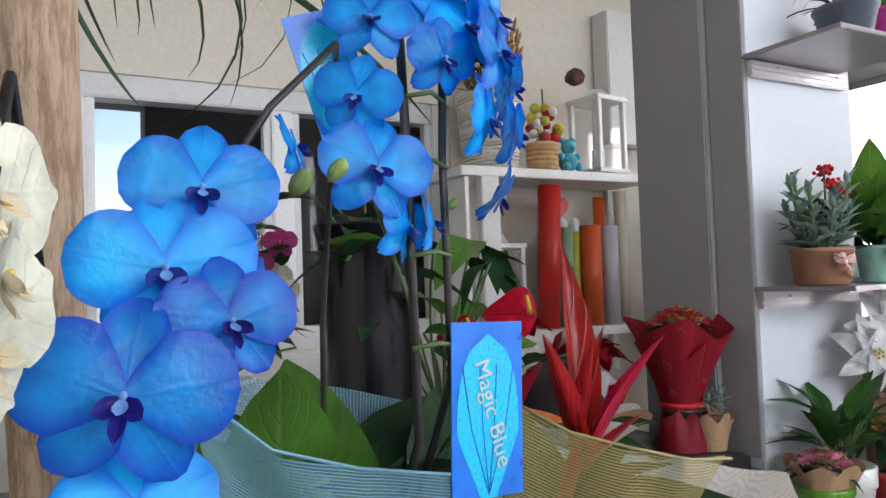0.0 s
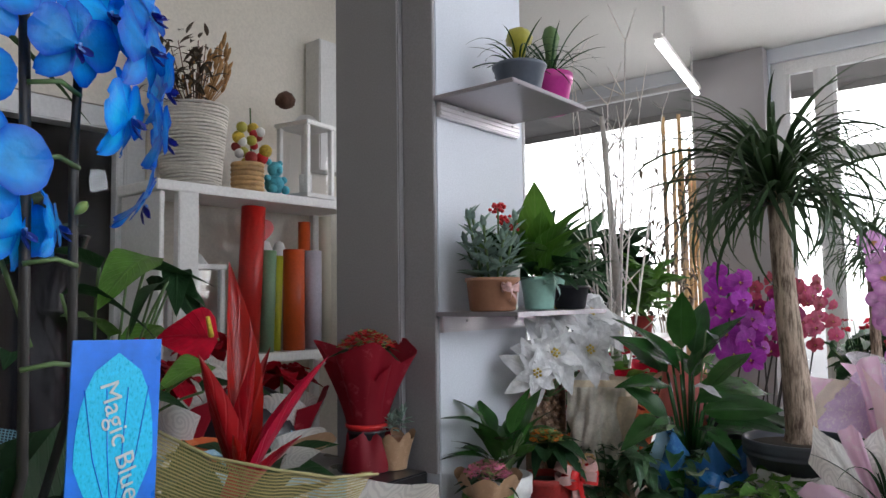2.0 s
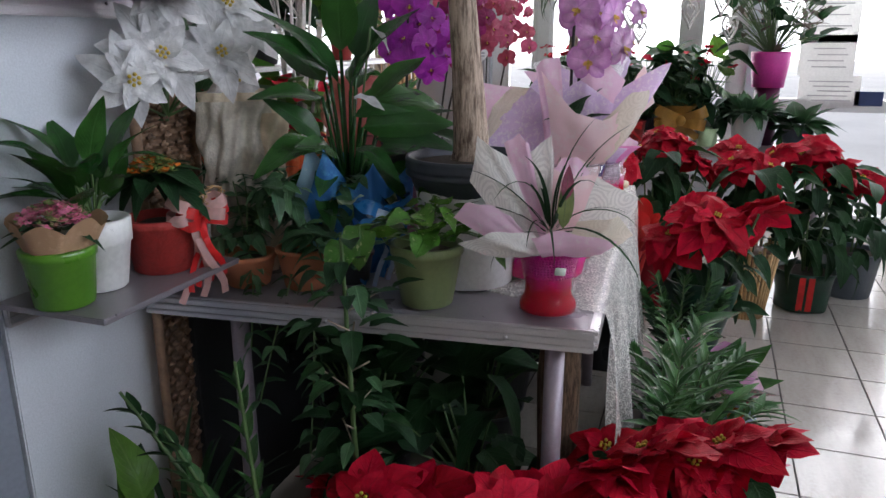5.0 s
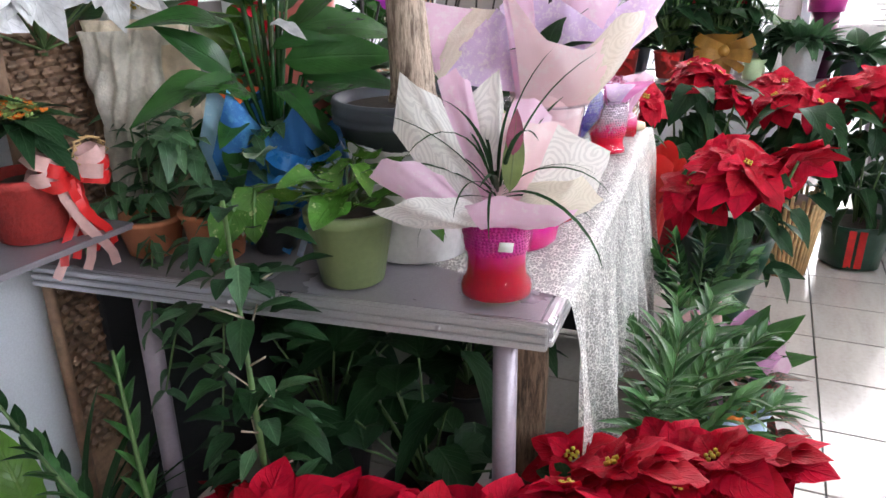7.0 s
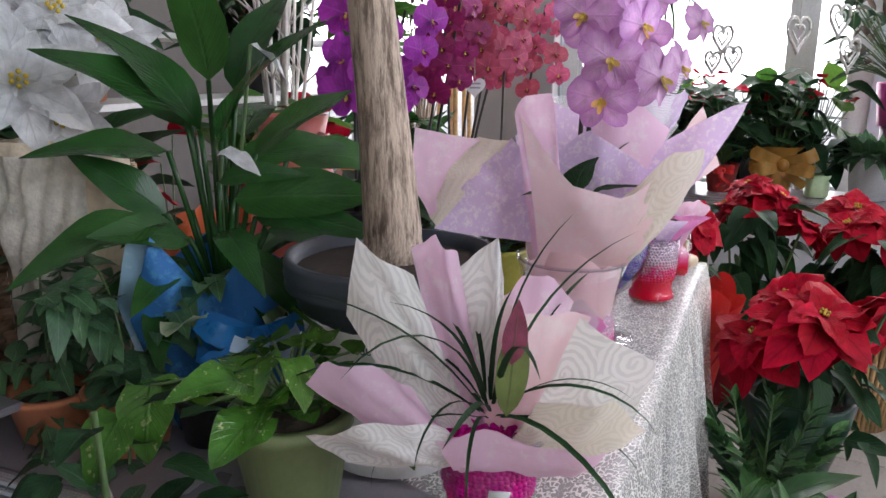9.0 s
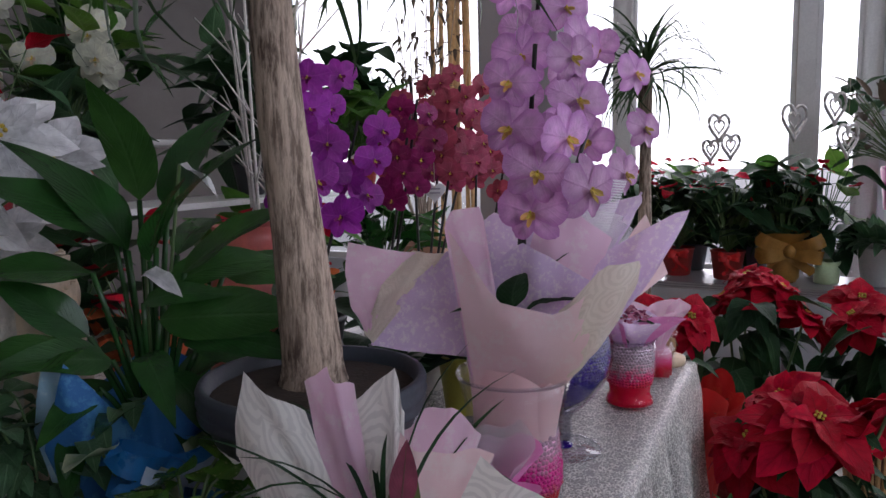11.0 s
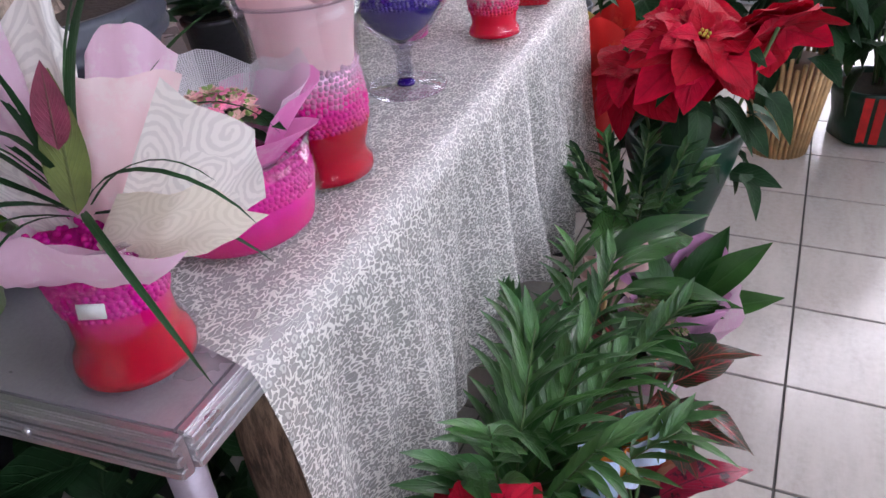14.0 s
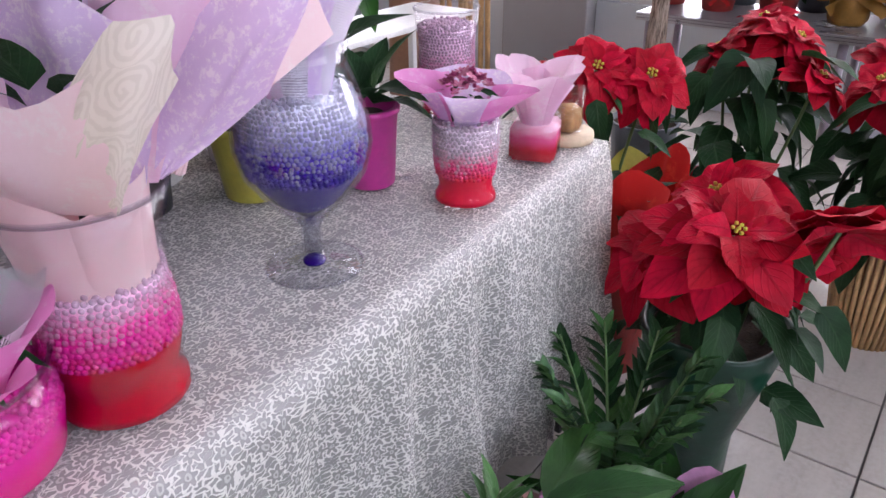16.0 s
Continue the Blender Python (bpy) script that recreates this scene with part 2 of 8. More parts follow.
def gelmat(name, low, mid, top, h, steps=(0.48, 0.74, 0.84, 1.2), clear=0.0):
    """Water beads in a glass: dyed at the bottom, clear at the top; clear: how far light passes through the top ones."""
    m, n, l, p = nodes_of(name)
    tc = n.new("ShaderNodeTexCoord").outputs["Object"]
    sep = n.new("ShaderNodeSeparateXYZ")
    l.new(tc, sep.inputs[0])
    wob, isle = n.new("ShaderNodeMath"), n.new("ShaderNodeMath")
    wob.operation = isle.operation = "MULTIPLY_ADD"
    l.new(noise_tex(n, l, tc, 60, 2), wob.inputs[0])
    wob.inputs[1].default_value = h * 0.25
    l.new(sep.outputs[2], wob.inputs[2])
    l.new(n.new("ShaderNodeNewGeometry").outputs["Random Per Island"], isle.inputs[0])
    isle.inputs[1].default_value = h * 0.12 if clear else 0.0
    l.new(wob.outputs[0], isle.inputs[2])
    z = isle.outputs[0]
    c = mixer(n, l, ramp(n, l, z, h * steps[0], h * steps[1]), low, mid)
    c = mixer(n, l, ramp(n, l, z, h * steps[2], h * steps[3]), c, top)
    l.new(c, p.inputs["Base Color"])
    p.inputs["Roughness"].default_value = 0.06 if clear else 0.10
    p.inputs["IOR"].default_value = 1.25
    if clear:
        tw = ramp(n, l, z, h * steps[1], h * steps[3])
        tw.node.inputs[3].default_value, tw.node.inputs[4].default_value = 0.15, clear
        l.new(tw, p.inputs["Transmission Weight"])
        p.inputs["Specular IOR Level"].default_value = 0.8
        p.inputs["Coat Weight"].default_value = 0.5
    t, s = n.new("ShaderNodeBsdfTranslucent"), n.new("ShaderNodeMixShader")
    l.new(c, t.inputs[0])
    s.inputs[0].default_value = 0.2 if clear else 0.3
    l.new(p.outputs[0], s.inputs[1])
    l.new(t.outputs[0], s.inputs[2])
    l.new(s.outputs[0], n["Material Output"].inputs[0])
    return m


def barkmat(name, a, b_):
    m, n, l, p = nodes_of(name)
    tc = n.new("ShaderNodeTexCoord").outputs["Object"]
    mp = n.new("ShaderNodeMapping")
    mp.inputs["Scale"].default_value = (1, 1, 0.16)
    l.new(tc, mp.inputs[0])
    f = noise_tex(n, l, mp.outputs[0], 95, 6, 0.72)
    g = noise_tex(n, l, tc, 12, 3)
    c = mixer(n, l, ramp(n, l, f, 0.41, 0.57), a, b_)
    c = mixer(n, l, mixer(n, l, 0.4, (0, 0, 0), ramp(n, l, g, 0.4, 0.8)), c, shade(b_, 1.15))
    l.new(c, p.inputs["Base Color"])
    p.inputs["Roughness"].default_value = 0.9
    b = n.new("ShaderNodeBump")
    b.inputs["Strength"].default_value, b.inputs["Distance"].default_value = 0.9, 0.008
    l.new(f, b.inputs["Height"])
    l.new(b.outputs[0], p.inputs["Normal"])
    return m


def papermat(name, col, second, scale=40.0, amount=0.5, transl=0.45, rings=False):
    """Printed wrapping tissue, light through it."""
    m, n, l, p = nodes_of(name)
    tc = n.new("ShaderNodeTexCoord").outputs["Object"]
    if rings:
        uv = n.new("ShaderNodeUVMap").outputs[0]
        nz = n.new("ShaderNodeTexNoise")
        nz.inputs["Scale"].default_value, nz.inputs["Detail"].default_value = 7, 2
        l.new(uv, nz.inputs["Vector"])
        warp = n.new("ShaderNodeVectorMath")
        warp.operation = "MULTIPLY_ADD"
        l.new(nz.outputs["Color"], warp.inputs[0])
        warp.inputs[1].default_value = (0.11, 0.11, 0.0)
        l.new(uv, warp.inputs[2])
        vo = n.new("ShaderNodeTexVoronoi")
        vo.voronoi_dimensions = "2D"
        vo.inputs["Scale"].default_value, vo.inputs["Randomness"].default_value = 2.6, 0.7
        l.new(warp.outputs[0], vo.inputs["Vector"])
        off, sep = n.new("ShaderNodeVectorMath"), n.new("ShaderNodeSeparateXYZ")
        off.operation = "SUBTRACT"
        l.new(warp.outputs[0], off.inputs[0])
        l.new(vo.outputs["Position"], off.inputs[1])
        l.new(off.outputs[0], sep.inputs[0])
        at, turn, w = n.new("ShaderNodeMath"), n.new("ShaderNodeMath"), n.new("ShaderNodeMath")
        at.operation, turn.operation, w.operation = "ARCTAN2", "MULTIPLY_ADD", "SINE"
        l.new(sep.outputs[1], at.inputs[0])
        l.new(sep.outputs[0], at.inputs[1])
        l.new(vo.outputs["Distance"], turn.inputs[0])
        turn.inputs[1].default_value = 42
        l.new(at.outputs[0], turn.inputs[2])
        l.new(turn.outputs[0], w.inputs[0])
        fac = ramp(n, l, w.outputs[0], -0.2, 0.5)
    else:
        fac = ramp(n, l, noise_tex(n, l, tc, scale, 6, 0.75), 0.62 - 0.2 * amount, 0.7 - 0.2 * amount)
    c = mixer(n, l, fac, col, second)
    l.new(c, p.inputs["Base Color"])
    p.inputs["Roughness"].default_value = 0.6
    b = n.new("ShaderNodeBump")
    b.inputs["Strength"].default_value, b.inputs["Distance"].default_value = 0.25, 0.01
    l.new(noise_tex(n, l, tc, 14, 4), b.inputs["Height"])
    l.new(b.outputs[0], p.inputs["Normal"])
    t, s = n.new("ShaderNodeBsdfTranslucent"), n.new("ShaderNodeMixShader")
    l.new(c, t.inputs[0])
    s.inputs[0].default_value = transl
    l.new(p.outputs[0], s.inputs[1])
    l.new(t.outputs[0], s.inputs[2])
    l.new(s.outputs[0], n["Material Output"].inputs[0])
    return m


def glow(name, col, strength):
    m, n, l, p = nodes_of(name)
    p.inputs["Base Color"].default_value = (*col, 1)
    p.inputs["Emission Color"].default_value = (*col, 1)
    p.inputs["Emission Strength"].default_value = strength
    return m


WALL = mat("wall_paint_pale_grey", (0.62, 0.65, 0.70), 0.6, var=0.06, scale=1.5, bump=0.2, bscale=220, world_space=True)
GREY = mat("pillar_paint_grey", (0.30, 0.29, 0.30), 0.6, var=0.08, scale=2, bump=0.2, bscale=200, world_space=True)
CREAM = mat("wall_paint_cream", (0.70, 0.65, 0.56), 0.7, var=0.05, scale=1.2, world_space=True)
CEIL = mat("ceiling_paint", (0.6, 0.6, 0.58), 0.8, var=0.05, scale=1, world_space=True)
WHITE = mat("white_lacquer", (0.78, 0.77, 0.75), 0.35, var=0.05, scale=3, bump=0.05)
PVC = mat("white_window_plastic", (0.72, 0.72, 0.72), 0.3, var=0.04, scale=3, bump=0.03)
ALU = mat("brushed_aluminium", (0.62, 0.60, 0.62), 0.32, 0.85, var=0.1, scale=9, bump=0.1, bscale=300)
SILVER = mat("silver_laminate", (0.31, 0.285, 0.31), 0.3, 0.35, var=0.12, scale=5, bump=0.08, bscale=250)
LEGM = mat("table_leg_paint", (0.32, 0.27, 0.31), 0.35, 0.2, var=0.1)
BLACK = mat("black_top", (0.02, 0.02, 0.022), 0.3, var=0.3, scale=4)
PANEL = mat("counter_panel_grey_blue", (0.22, 0.24, 0.285), 0.5, var=0.06, scale=2, world_space=True)
GROUT = mat("grout_dark", (0.10, 0.09, 0.085), 0.9, var=0.3, scale=20, world_space=True)
GLASS = glassmat("window_glass")
CLEAR = glassmat("vase_glass", (0.985, 0.98, 0.99), 0.015, 0.24)
SOIL = mat("potting_soil", (0.05, 0.032, 0.022), 0.95, var=0.5, scale=60, bump=0.9, bscale=160)
BARK = barkmat("ponytail_bark", (0.12, 0.08, 0.058), (0.56, 0.44, 0.34))
BARK2 = barkmat("pale_trunk", (0.30, 0.19, 0.12), (0.55, 0.40, 0.28))
STEM = mat("green_stem", (0.09, 0.16, 0.05), 0.5, var=0.3, scale=20)
DSTEM = mat("dark_orchid_stem", (0.022, 0.02, 0.018), 0.5, var=0.3, scale=20)
TWIG = mat("pale_twig", (0.42, 0.34, 0.26), 0.8, var=0.3, scale=30)

L_DARK = leafmat("leaf_dark_green", (0.017, 0.055, 0.018), (0.05, 0.11, 0.045), 0.5, spec=0.22)
L_SPATH = leafmat("leaf_peace_lily", (0.026, 0.098, 0.018), (0.045, 0.135, 0.035), 0.27, veins=14, depth=0.45)
L_BRIGHT = leafmat("leaf_bright_green", (0.09, 0.22, 0.03), (0.16, 0.30, 0.07), 0.3, transl=0.35)
L_POTHOS = leafmat("leaf_variegated_green_cream", (0.075, 0.20, 0.025), (0.13, 0.28, 0.06), 0.26, second=(0.42, 0.52, 0.20), amount=0.12, depth=0.35)
L_IVY = leafmat("leaf_cream_edged", (0.11, 0.19, 0.07), (0.2, 0.3, 0.15), 0.4, edge=(0.62, 0.66, 0.45), depth=0.3)
L_VINE = leafmat("leaf_dull_green_vine", (0.060, 0.145, 0.060), (0.204, 0.340, 0.187), 0.4, depth=0.5)
L_PALM = leafmat("leaf_parlour_palm", (0.055, 0.16, 0.04), (0.09, 0.21, 0.07), 0.35, veins=3, depth=0.4)
L_STRAP = leafmat("leaf_ponytail_strap", (0.035, 0.075, 0.025), (0.07, 0.12, 0.05), 0.4, veins=0.5, depth=0.4)
L_SUCC = leafmat("leaf_blue_grey_succulent", (0.25, 0.36, 0.30), (0.33, 0.42, 0.35), 0.6, depth=0.2)
L_CROTON = leafmat("leaf_croton_dark_red_veined", (0.035, 0.045, 0.02), (0.55, 0.07, 0.06), 0.3, second=(0.16, 0.015, 0.02), amount=0.5, veins=10, depth=1.0)
L_CROTRED = leafmat("leaf_croton_red", (0.33, 0.015, 0.03), (0.08, 0.01, 0.02), 0.3, second=(0.05, 0.012, 0.02), amount=0.4, veins=10, depth=0.8)
L_OLIVE = leafmat("leaf_olive_brown", (0.10, 0.075, 0.05), (0.2, 0.12, 0.09), 0.5, depth=0.4)
P_RED = leafmat("bract_red", (0.46, 0.002, 0.021), (0.27, 0.001, 0.012), 0.65, transl=0.12, depth=0.6, veins=8, spec=0.18, swing=0.002)
P_DKRED = leafmat("bract_dark_red", (0.32, 0.0015, 0.012), (0.2, 0.001, 0.01), 0.65, transl=0.12, depth=0.5, spec=0.18, swing=0.002)
P_WHITE = leafmat("bract_white_fabric", (0.74, 0.74, 0.74), (0.6, 0.6, 0.62), 0.8, transl=0.25, depth=0.5, veins=7)
P_BLUE = leafmat("petal_dyed_blue", (0.010, 0.34, 0.90), (0.04, 0.46, 0.95), 0.36, transl=0.38, veins=0.0, depth=0.02, edge=(0.002, 0.085, 0.62), spec=0.4)
P_BLUED = leafmat("lip_dark_blue", (0.008, 0.015, 0.22), (0.02, 0.03, 0.4), 0.4, transl=0.2)
P_PINK = leafmat("petal_lilac_pink", (0.64, 0.36, 0.60), (0.56, 0.25, 0.52), 0.45, transl=0.32, veins=6, depth=0.3, edge=(0.50, 0.20, 0.49))
P_MAG = leafmat("petal_magenta", (0.40, 0.035, 0.42), (0.5, 0.08, 0.5), 0.45, transl=0.4, veins=5)
P_ROSE = leafmat("petal_dusky_rose", (0.44, 0.07, 0.13), (0.55, 0.16, 0.2), 0.45, transl=0.4, veins=5)
P_WINE = leafmat("petal_wine", (0.30, 0.015, 0.12), (0.4, 0.04, 0.18), 0.45, transl=0.35, veins=5)
P_CREAM = leafmat("petal_pale_yellow_green", (0.76, 0.76, 0.62), (0.8, 0.8, 0.68), 0.45, transl=0.35, veins=5)
P_YEL = mat("yellow_centre", (0.62, 0.45, 0.05), 0.6, var=0.4, scale=90)
P_ORANGE = mat("orange_petal", (0.75, 0.20, 0.02), 0.6, var=0.3, scale=30)
P_KPINK = mat("pink_petal_small", (0.70, 0.20, 0.33), 0.6, var=0.35, scale=40, vary=0.3)
P_KSALM = mat("salmon_petal_small", (0.72, 0.42, 0.36), 0.6, var=0.35, scale=40, vary=0.3)
P_KRED = mat("red_petal_small", (0.60, 0.015, 0.02), 0.6, var=0.35, scale=40, vary=0.3)
P_BUD = mat("green_bud", (0.20, 0.29, 0.08), 0.6, var=0.3, scale=40, vary=0.3)
P_GUZ = leafmat("bromeliad_red_bract", (0.38, 0.006, 0.022), (0.60, 0.12, 0.14), 0.3, transl=0.25, veins=4, depth=0.4)

PAPER_PINK = papermat("tissue_lilac_pink", (0.86, 0.60, 0.74), (0.88, 0.70, 0.78), 30, 0.5, 0.55)
PAPER_LILAC = papermat("tissue_lilac_printed", (0.74, 0.58, 0.80), (0.86, 0.76, 0.86), 90, 0.55, 0.55)
PAPER_BLUSH = papermat("tissue_blush", (0.88, 0.68, 0.68), (0.88, 0.74, 0.72), 20, 0.5, 0.55)
PAPER_CREAM = papermat("paper_cream_rose_print", (0.84, 0.78, 0.66), (0.77, 0.71, 0.59), 30, 0.5, rings=True)
PAPER_ROSES = papermat("paper_white_rose_print", (0.84, 0.82, 0.77), (0.72, 0.70, 0.66), 36, 0.5, rings=True)
PAPER_MAG = papermat("tissue_hot_pink", (0.85, 0.30, 0.62), (0.88, 0.42, 0.68), 30, 0.5)
PAPER_KRAFT = papermat("kraft_paper", (0.42, 0.26, 0.15), (0.48, 0.31, 0.19), 60, 0.5, 0.15)
PAPER_RED = papermat("red_foil_paper", (0.30, 0.004, 0.018), (0.44, 0.05, 0.07), 16, 0.25, 0.4)
WRAPRED = papermat("bright_red_tissue", (0.62, 0.02, 0.018), (0.70, 0.05, 0.03), 16, 0.3, 0.4)
PAPER_ORANGE = papermat("orange_tissue", (0.75, 0.16, 0.05), (0.8, 0.25, 0.10), 20, 0.5, 0.3)
PAPER_BLUE = papermat("blue_tissue", (0.03, 0.16, 0.42), (0.08, 0.30, 0.55), 14, 0.5, 0.25)
PAPER_SKY = papermat("pale_blue_tissue", (0.36, 0.58, 0.74), (0.6, 0.75, 0.82), 14, 0.5, 0.25)
SATIN_GREEN = mat("dark_green_satin", (0.006, 0.045, 0.024), 0.34, var=0.5, scale=14, bump=0.3, bscale=40)
SATIN_GOLD = mat("gold_organza", (0.46, 0.24, 0.05), 0.35, var=0.3, scale=14, transl=0.35)
SATIN_RED = mat("red_satin_ribbon", (0.62, 0.02, 0.02), 0.35, var=0.3, scale=20, transl=0.1)
SATIN_BLUE = mat("blue_satin_ribbon", (0.02, 0.16, 0.42), 0.3, var=0.4, scale=20)
SATIN_PALE = mat("pale_blue_satin_ribbon", (0.5, 0.62, 0.78), 0.3, var=0.3, scale=20)
SATIN_ROSE = mat("dusty_pink_ribbon", (0.6, 0.36, 0.33), 0.4, var=0.2, scale=20, transl=0.1)
ORG_PINK = mat("pink_organza", (0.78, 0.38, 0.66), 0.4, var=0.3, scale=20, transl=0.5)
NET_WHITE = netmat("white_net", (0.82, 0.80, 0.82), 60)
NET_BLUE = netmat("mesh_blue_grey", (0.16, 0.33, 0.42), 75)
NET_GOLD = netmat("mesh_olive_gold", (0.40, 0.34, 0.14), 75)
pm_hem = {"mesh_blue_grey": mat("blue_grey_hem", (0.20, 0.42, 0.52), 0.5, alpha=0.75), "mesh_olive_gold": mat("olive_gold_hem", (0.45, 0.40, 0.18), 0.5, alpha=0.75)}
LACE = floral_lace("cream_lace", (0.82, 0.795, 0.74))
C_GREEN = mat("green_glazed_pot", (0.10, 0.27, 0.02), 0.3, var=0.1)
C_OLIVE = mat("sage_plastic_pot", (0.19, 0.24, 0.10), 0.4, var=0.1)
C_WHITE = mat("white_ceramic", (0.78, 0.78, 0.76), 0.35, var=0.06)
C_BLACK = mat("black_plastic", (0.022, 0.022, 0.026), 0.35, var=0.3, bump=0.2)
C_GREY = mat("slate_plastic", (0.11, 0.13, 0.16), 0.45, var=0.15)
C_PINK = mat("magenta_pot", (0.58, 0.05, 0.30), 0.35, var=0.1)
C_MINT = mat("mint_pot", (0.36, 0.62, 0.52), 0.4, var=0.1)
C_LIME = mat("pale_green_mug", (0.52, 0.66, 0.38), 0.35, var=0.06)
C_TERRA = mat("terracotta", (0.42, 0.15, 0.07), 0.75, var=0.2, scale=14)
C_BROWN = mat("brown_pot", (0.33, 0.16, 0.09), 0.55, var=0.2)
C_REDP = mat("red_woven_pot", (0.34, 0.03, 0.025), 0.6, var=0.3, scale=30, bump=0.6, bscale=120)
C_YEL = mat("olive_yellow_pot", (0.45, 0.42, 0.06), 0.4, var=0.1)
C_PURP = mat("dark_purple_pot", (0.10, 0.01, 0.05), 0.4, var=0.1)
WOOD = mat("straw_sticks", (0.60, 0.38, 0.17), 0.6, var=0.35, scale=25, bump=0.3)
BIRCH = mat("pale_wood", (0.62, 0.48, 0.32), 0.6, var=0.2, scale=12)
WICK = mat("dark_wicker", (0.24, 0.145, 0.09), 0.6, var=0.5, scale=40, bump=0.4, vary=0.4)
LINEN = mat("cream_linen", (0.70, 0.60, 0.45), 0.85, var=0.15, scale=8, bump=0.5, bscale=180, transl=0.15)
GAUZE = mat("white_gauze", (0.66, 0.61, 0.53), 0.9, var=0.25, scale=45, bump=0.9, bscale=120, transl=0.2)
CRUMPLE = mat("crumpled_cream_paper", (0.62, 0.50, 0.36), 0.7, var=0.3, scale=22, bump=0.8, bscale=60, transl=0.2)
ROPE = mat("white_rope", (0.66, 0.62, 0.55), 0.8, var=0.15, scale=60, bump=0.4)
SIGN = mat("white_paper_notice", (0.80, 0.80, 0.78), 0.7, var=0.03, transl=0.3)
INK = mat("grey_print", (0.42, 0.42, 0.43), 0.8)
NAVY = mat("navy_print", (0.03, 0.05, 0.15), 0.6)
TAGBLUE = mat("tag_deep_blue", (0.015, 0.17, 0.72), 0.3, var=0.3, scale=25, bump=0)
TAGCYAN = mat("tag_cyan", (0.02, 0.56, 0.88), 0.3, var=0.3, scale=40, bump=0)
ROLLRED = mat("red_paper_roll", (0.60, 0.02, 0.015), 0.35, var=0.1)
ROLLORA = mat("orange_paper_roll", (0.68, 0.10, 0.02), 0.4, var=0.1)
ROLLGRN = mat("sage_paper_roll", (0.20, 0.33, 0.20), 0.5, var=0.1)
ROLLYEL = mat("lime_paper_roll", (0.50, 0.50, 0.03), 0.5, var=0.1)
ROLLLIL = mat("pale_lilac_roll", (0.58, 0.54, 0.62), 0.4, var=0.1)
DRY1 = mat("dried_wheat", (0.42, 0.23, 0.09), 0.9, var=0.4, scale=60)
DRY2 = mat("dried_leaf_brown", (0.16, 0.09, 0.065), 0.9, var=0.4, scale=60)
PLUSHB = mat("pale_blue_plush", (0.10, 0.46, 0.58), 0.95, var=0.3, scale=60, bump=0.8)
PLUSHBR = mat("brown_plush", (0.12, 0.06, 0.04), 0.95, var=0.3, scale=60, bump=0.8)
SILVERDECO = mat("grey_glitter_hoop", (0.55, 0.53, 0.50), 0.5, 0.2, var=0.4, scale=90, bump=0.6)
OUT = mat("pale_pavement", (0.5, 0.48, 0.45), 0.9, var=0.15, scale=0.6, world_space=True)
FACADE = mat("pale_plaster", (0.65, 0.6, 0.52), 0.9, var=0.1, scale=0.4, world_space=True)
AWNING = mat("awning_grey_canvas", (0.20, 0.19, 0.18), 0.9, var=0.3, scale=2.5, bump=0.3, world_space=True)
TUBE = glow("fluorescent_tube", (1, 0.97, 0.92), 9)

# ---- shape helpers ----


def data_of(bm, name, mats, smooth=True):
    me = bpy.data.meshes.new(name)
    bm.to_mesh(me)
    bm.free()
    for k in mats if isinstance(mats, (list, tuple)) else [mats]:
        me.materials.append(k)
    if smooth:
        me.polygons.foreach_set("use_smooth", [True] * len(me.polygons))
    return me


def part(name, bm, material, parent, label="", m=None, smooth=True):
    me = bm if isinstance(bm, bpy.types.Mesh) else data_of(bm, name, material, smooth)
    ob = new(name, me)
    ob.parent = parent
    if m is not None:
        ob.matrix_basis = m
    return tagged(ob, label)


def thing(name, x, y, z, label, category, group="", turn=0.0):
    ob = new(name)
    ob.empty_display_size = 0.05
    ob.matrix_basis = pose(x, y, z, 0, 0, turn)
    return tagged(ob, label, category, group)


def solid(name, bm, material, label, category="", kind="", smooth=False):
    return tagged(new(name, data_of(bm, name, material, smooth)), label, category, kind=kind)


def box(x0, y0, z0, x1, y1, z1, bevel=0.0, bm=None):
    b = bm or bmesh.new()
    r = bmesh.ops.create_cube(b, size=1, matrix=Matrix.Translation(((x0 + x1) / 2, (y0 + y1) / 2, (z0 + z1) / 2)) @ Matrix.Diagonal((x1 - x0, y1 - y0, z1 - z0, 1)))
    if bevel:
        es = list({e for v in r["verts"] for e in v.link_edges})
        bmesh.ops.bevel(b, geom=es, offset=bevel, segments=2, affect="EDGES", clamp_overlap=True)
    return b


def lathe(profile, seg=28, bm=None, wobble=0.0, cap=True):
    b = bm or bmesh.new()
    rings = []
    for r, z in profile:
        rings.append([b.verts.new((r * (1 + wobble * math.sin(5 * a + z * 30)) * math.cos(a), r * (1 + wobble * math.sin(5 * a + z * 30)) * math.sin(a), z)) for a in (2 * math.pi * i / seg for i in range(seg))])
    for lo, hi in zip(rings, rings[1:]):
        for i in range(seg):
            b.faces.new((lo[i], lo[(i + 1) % seg], hi[(i + 1) % seg], hi[i]))
    if cap:
        b.faces.new(list(reversed(rings[0])))
    return b


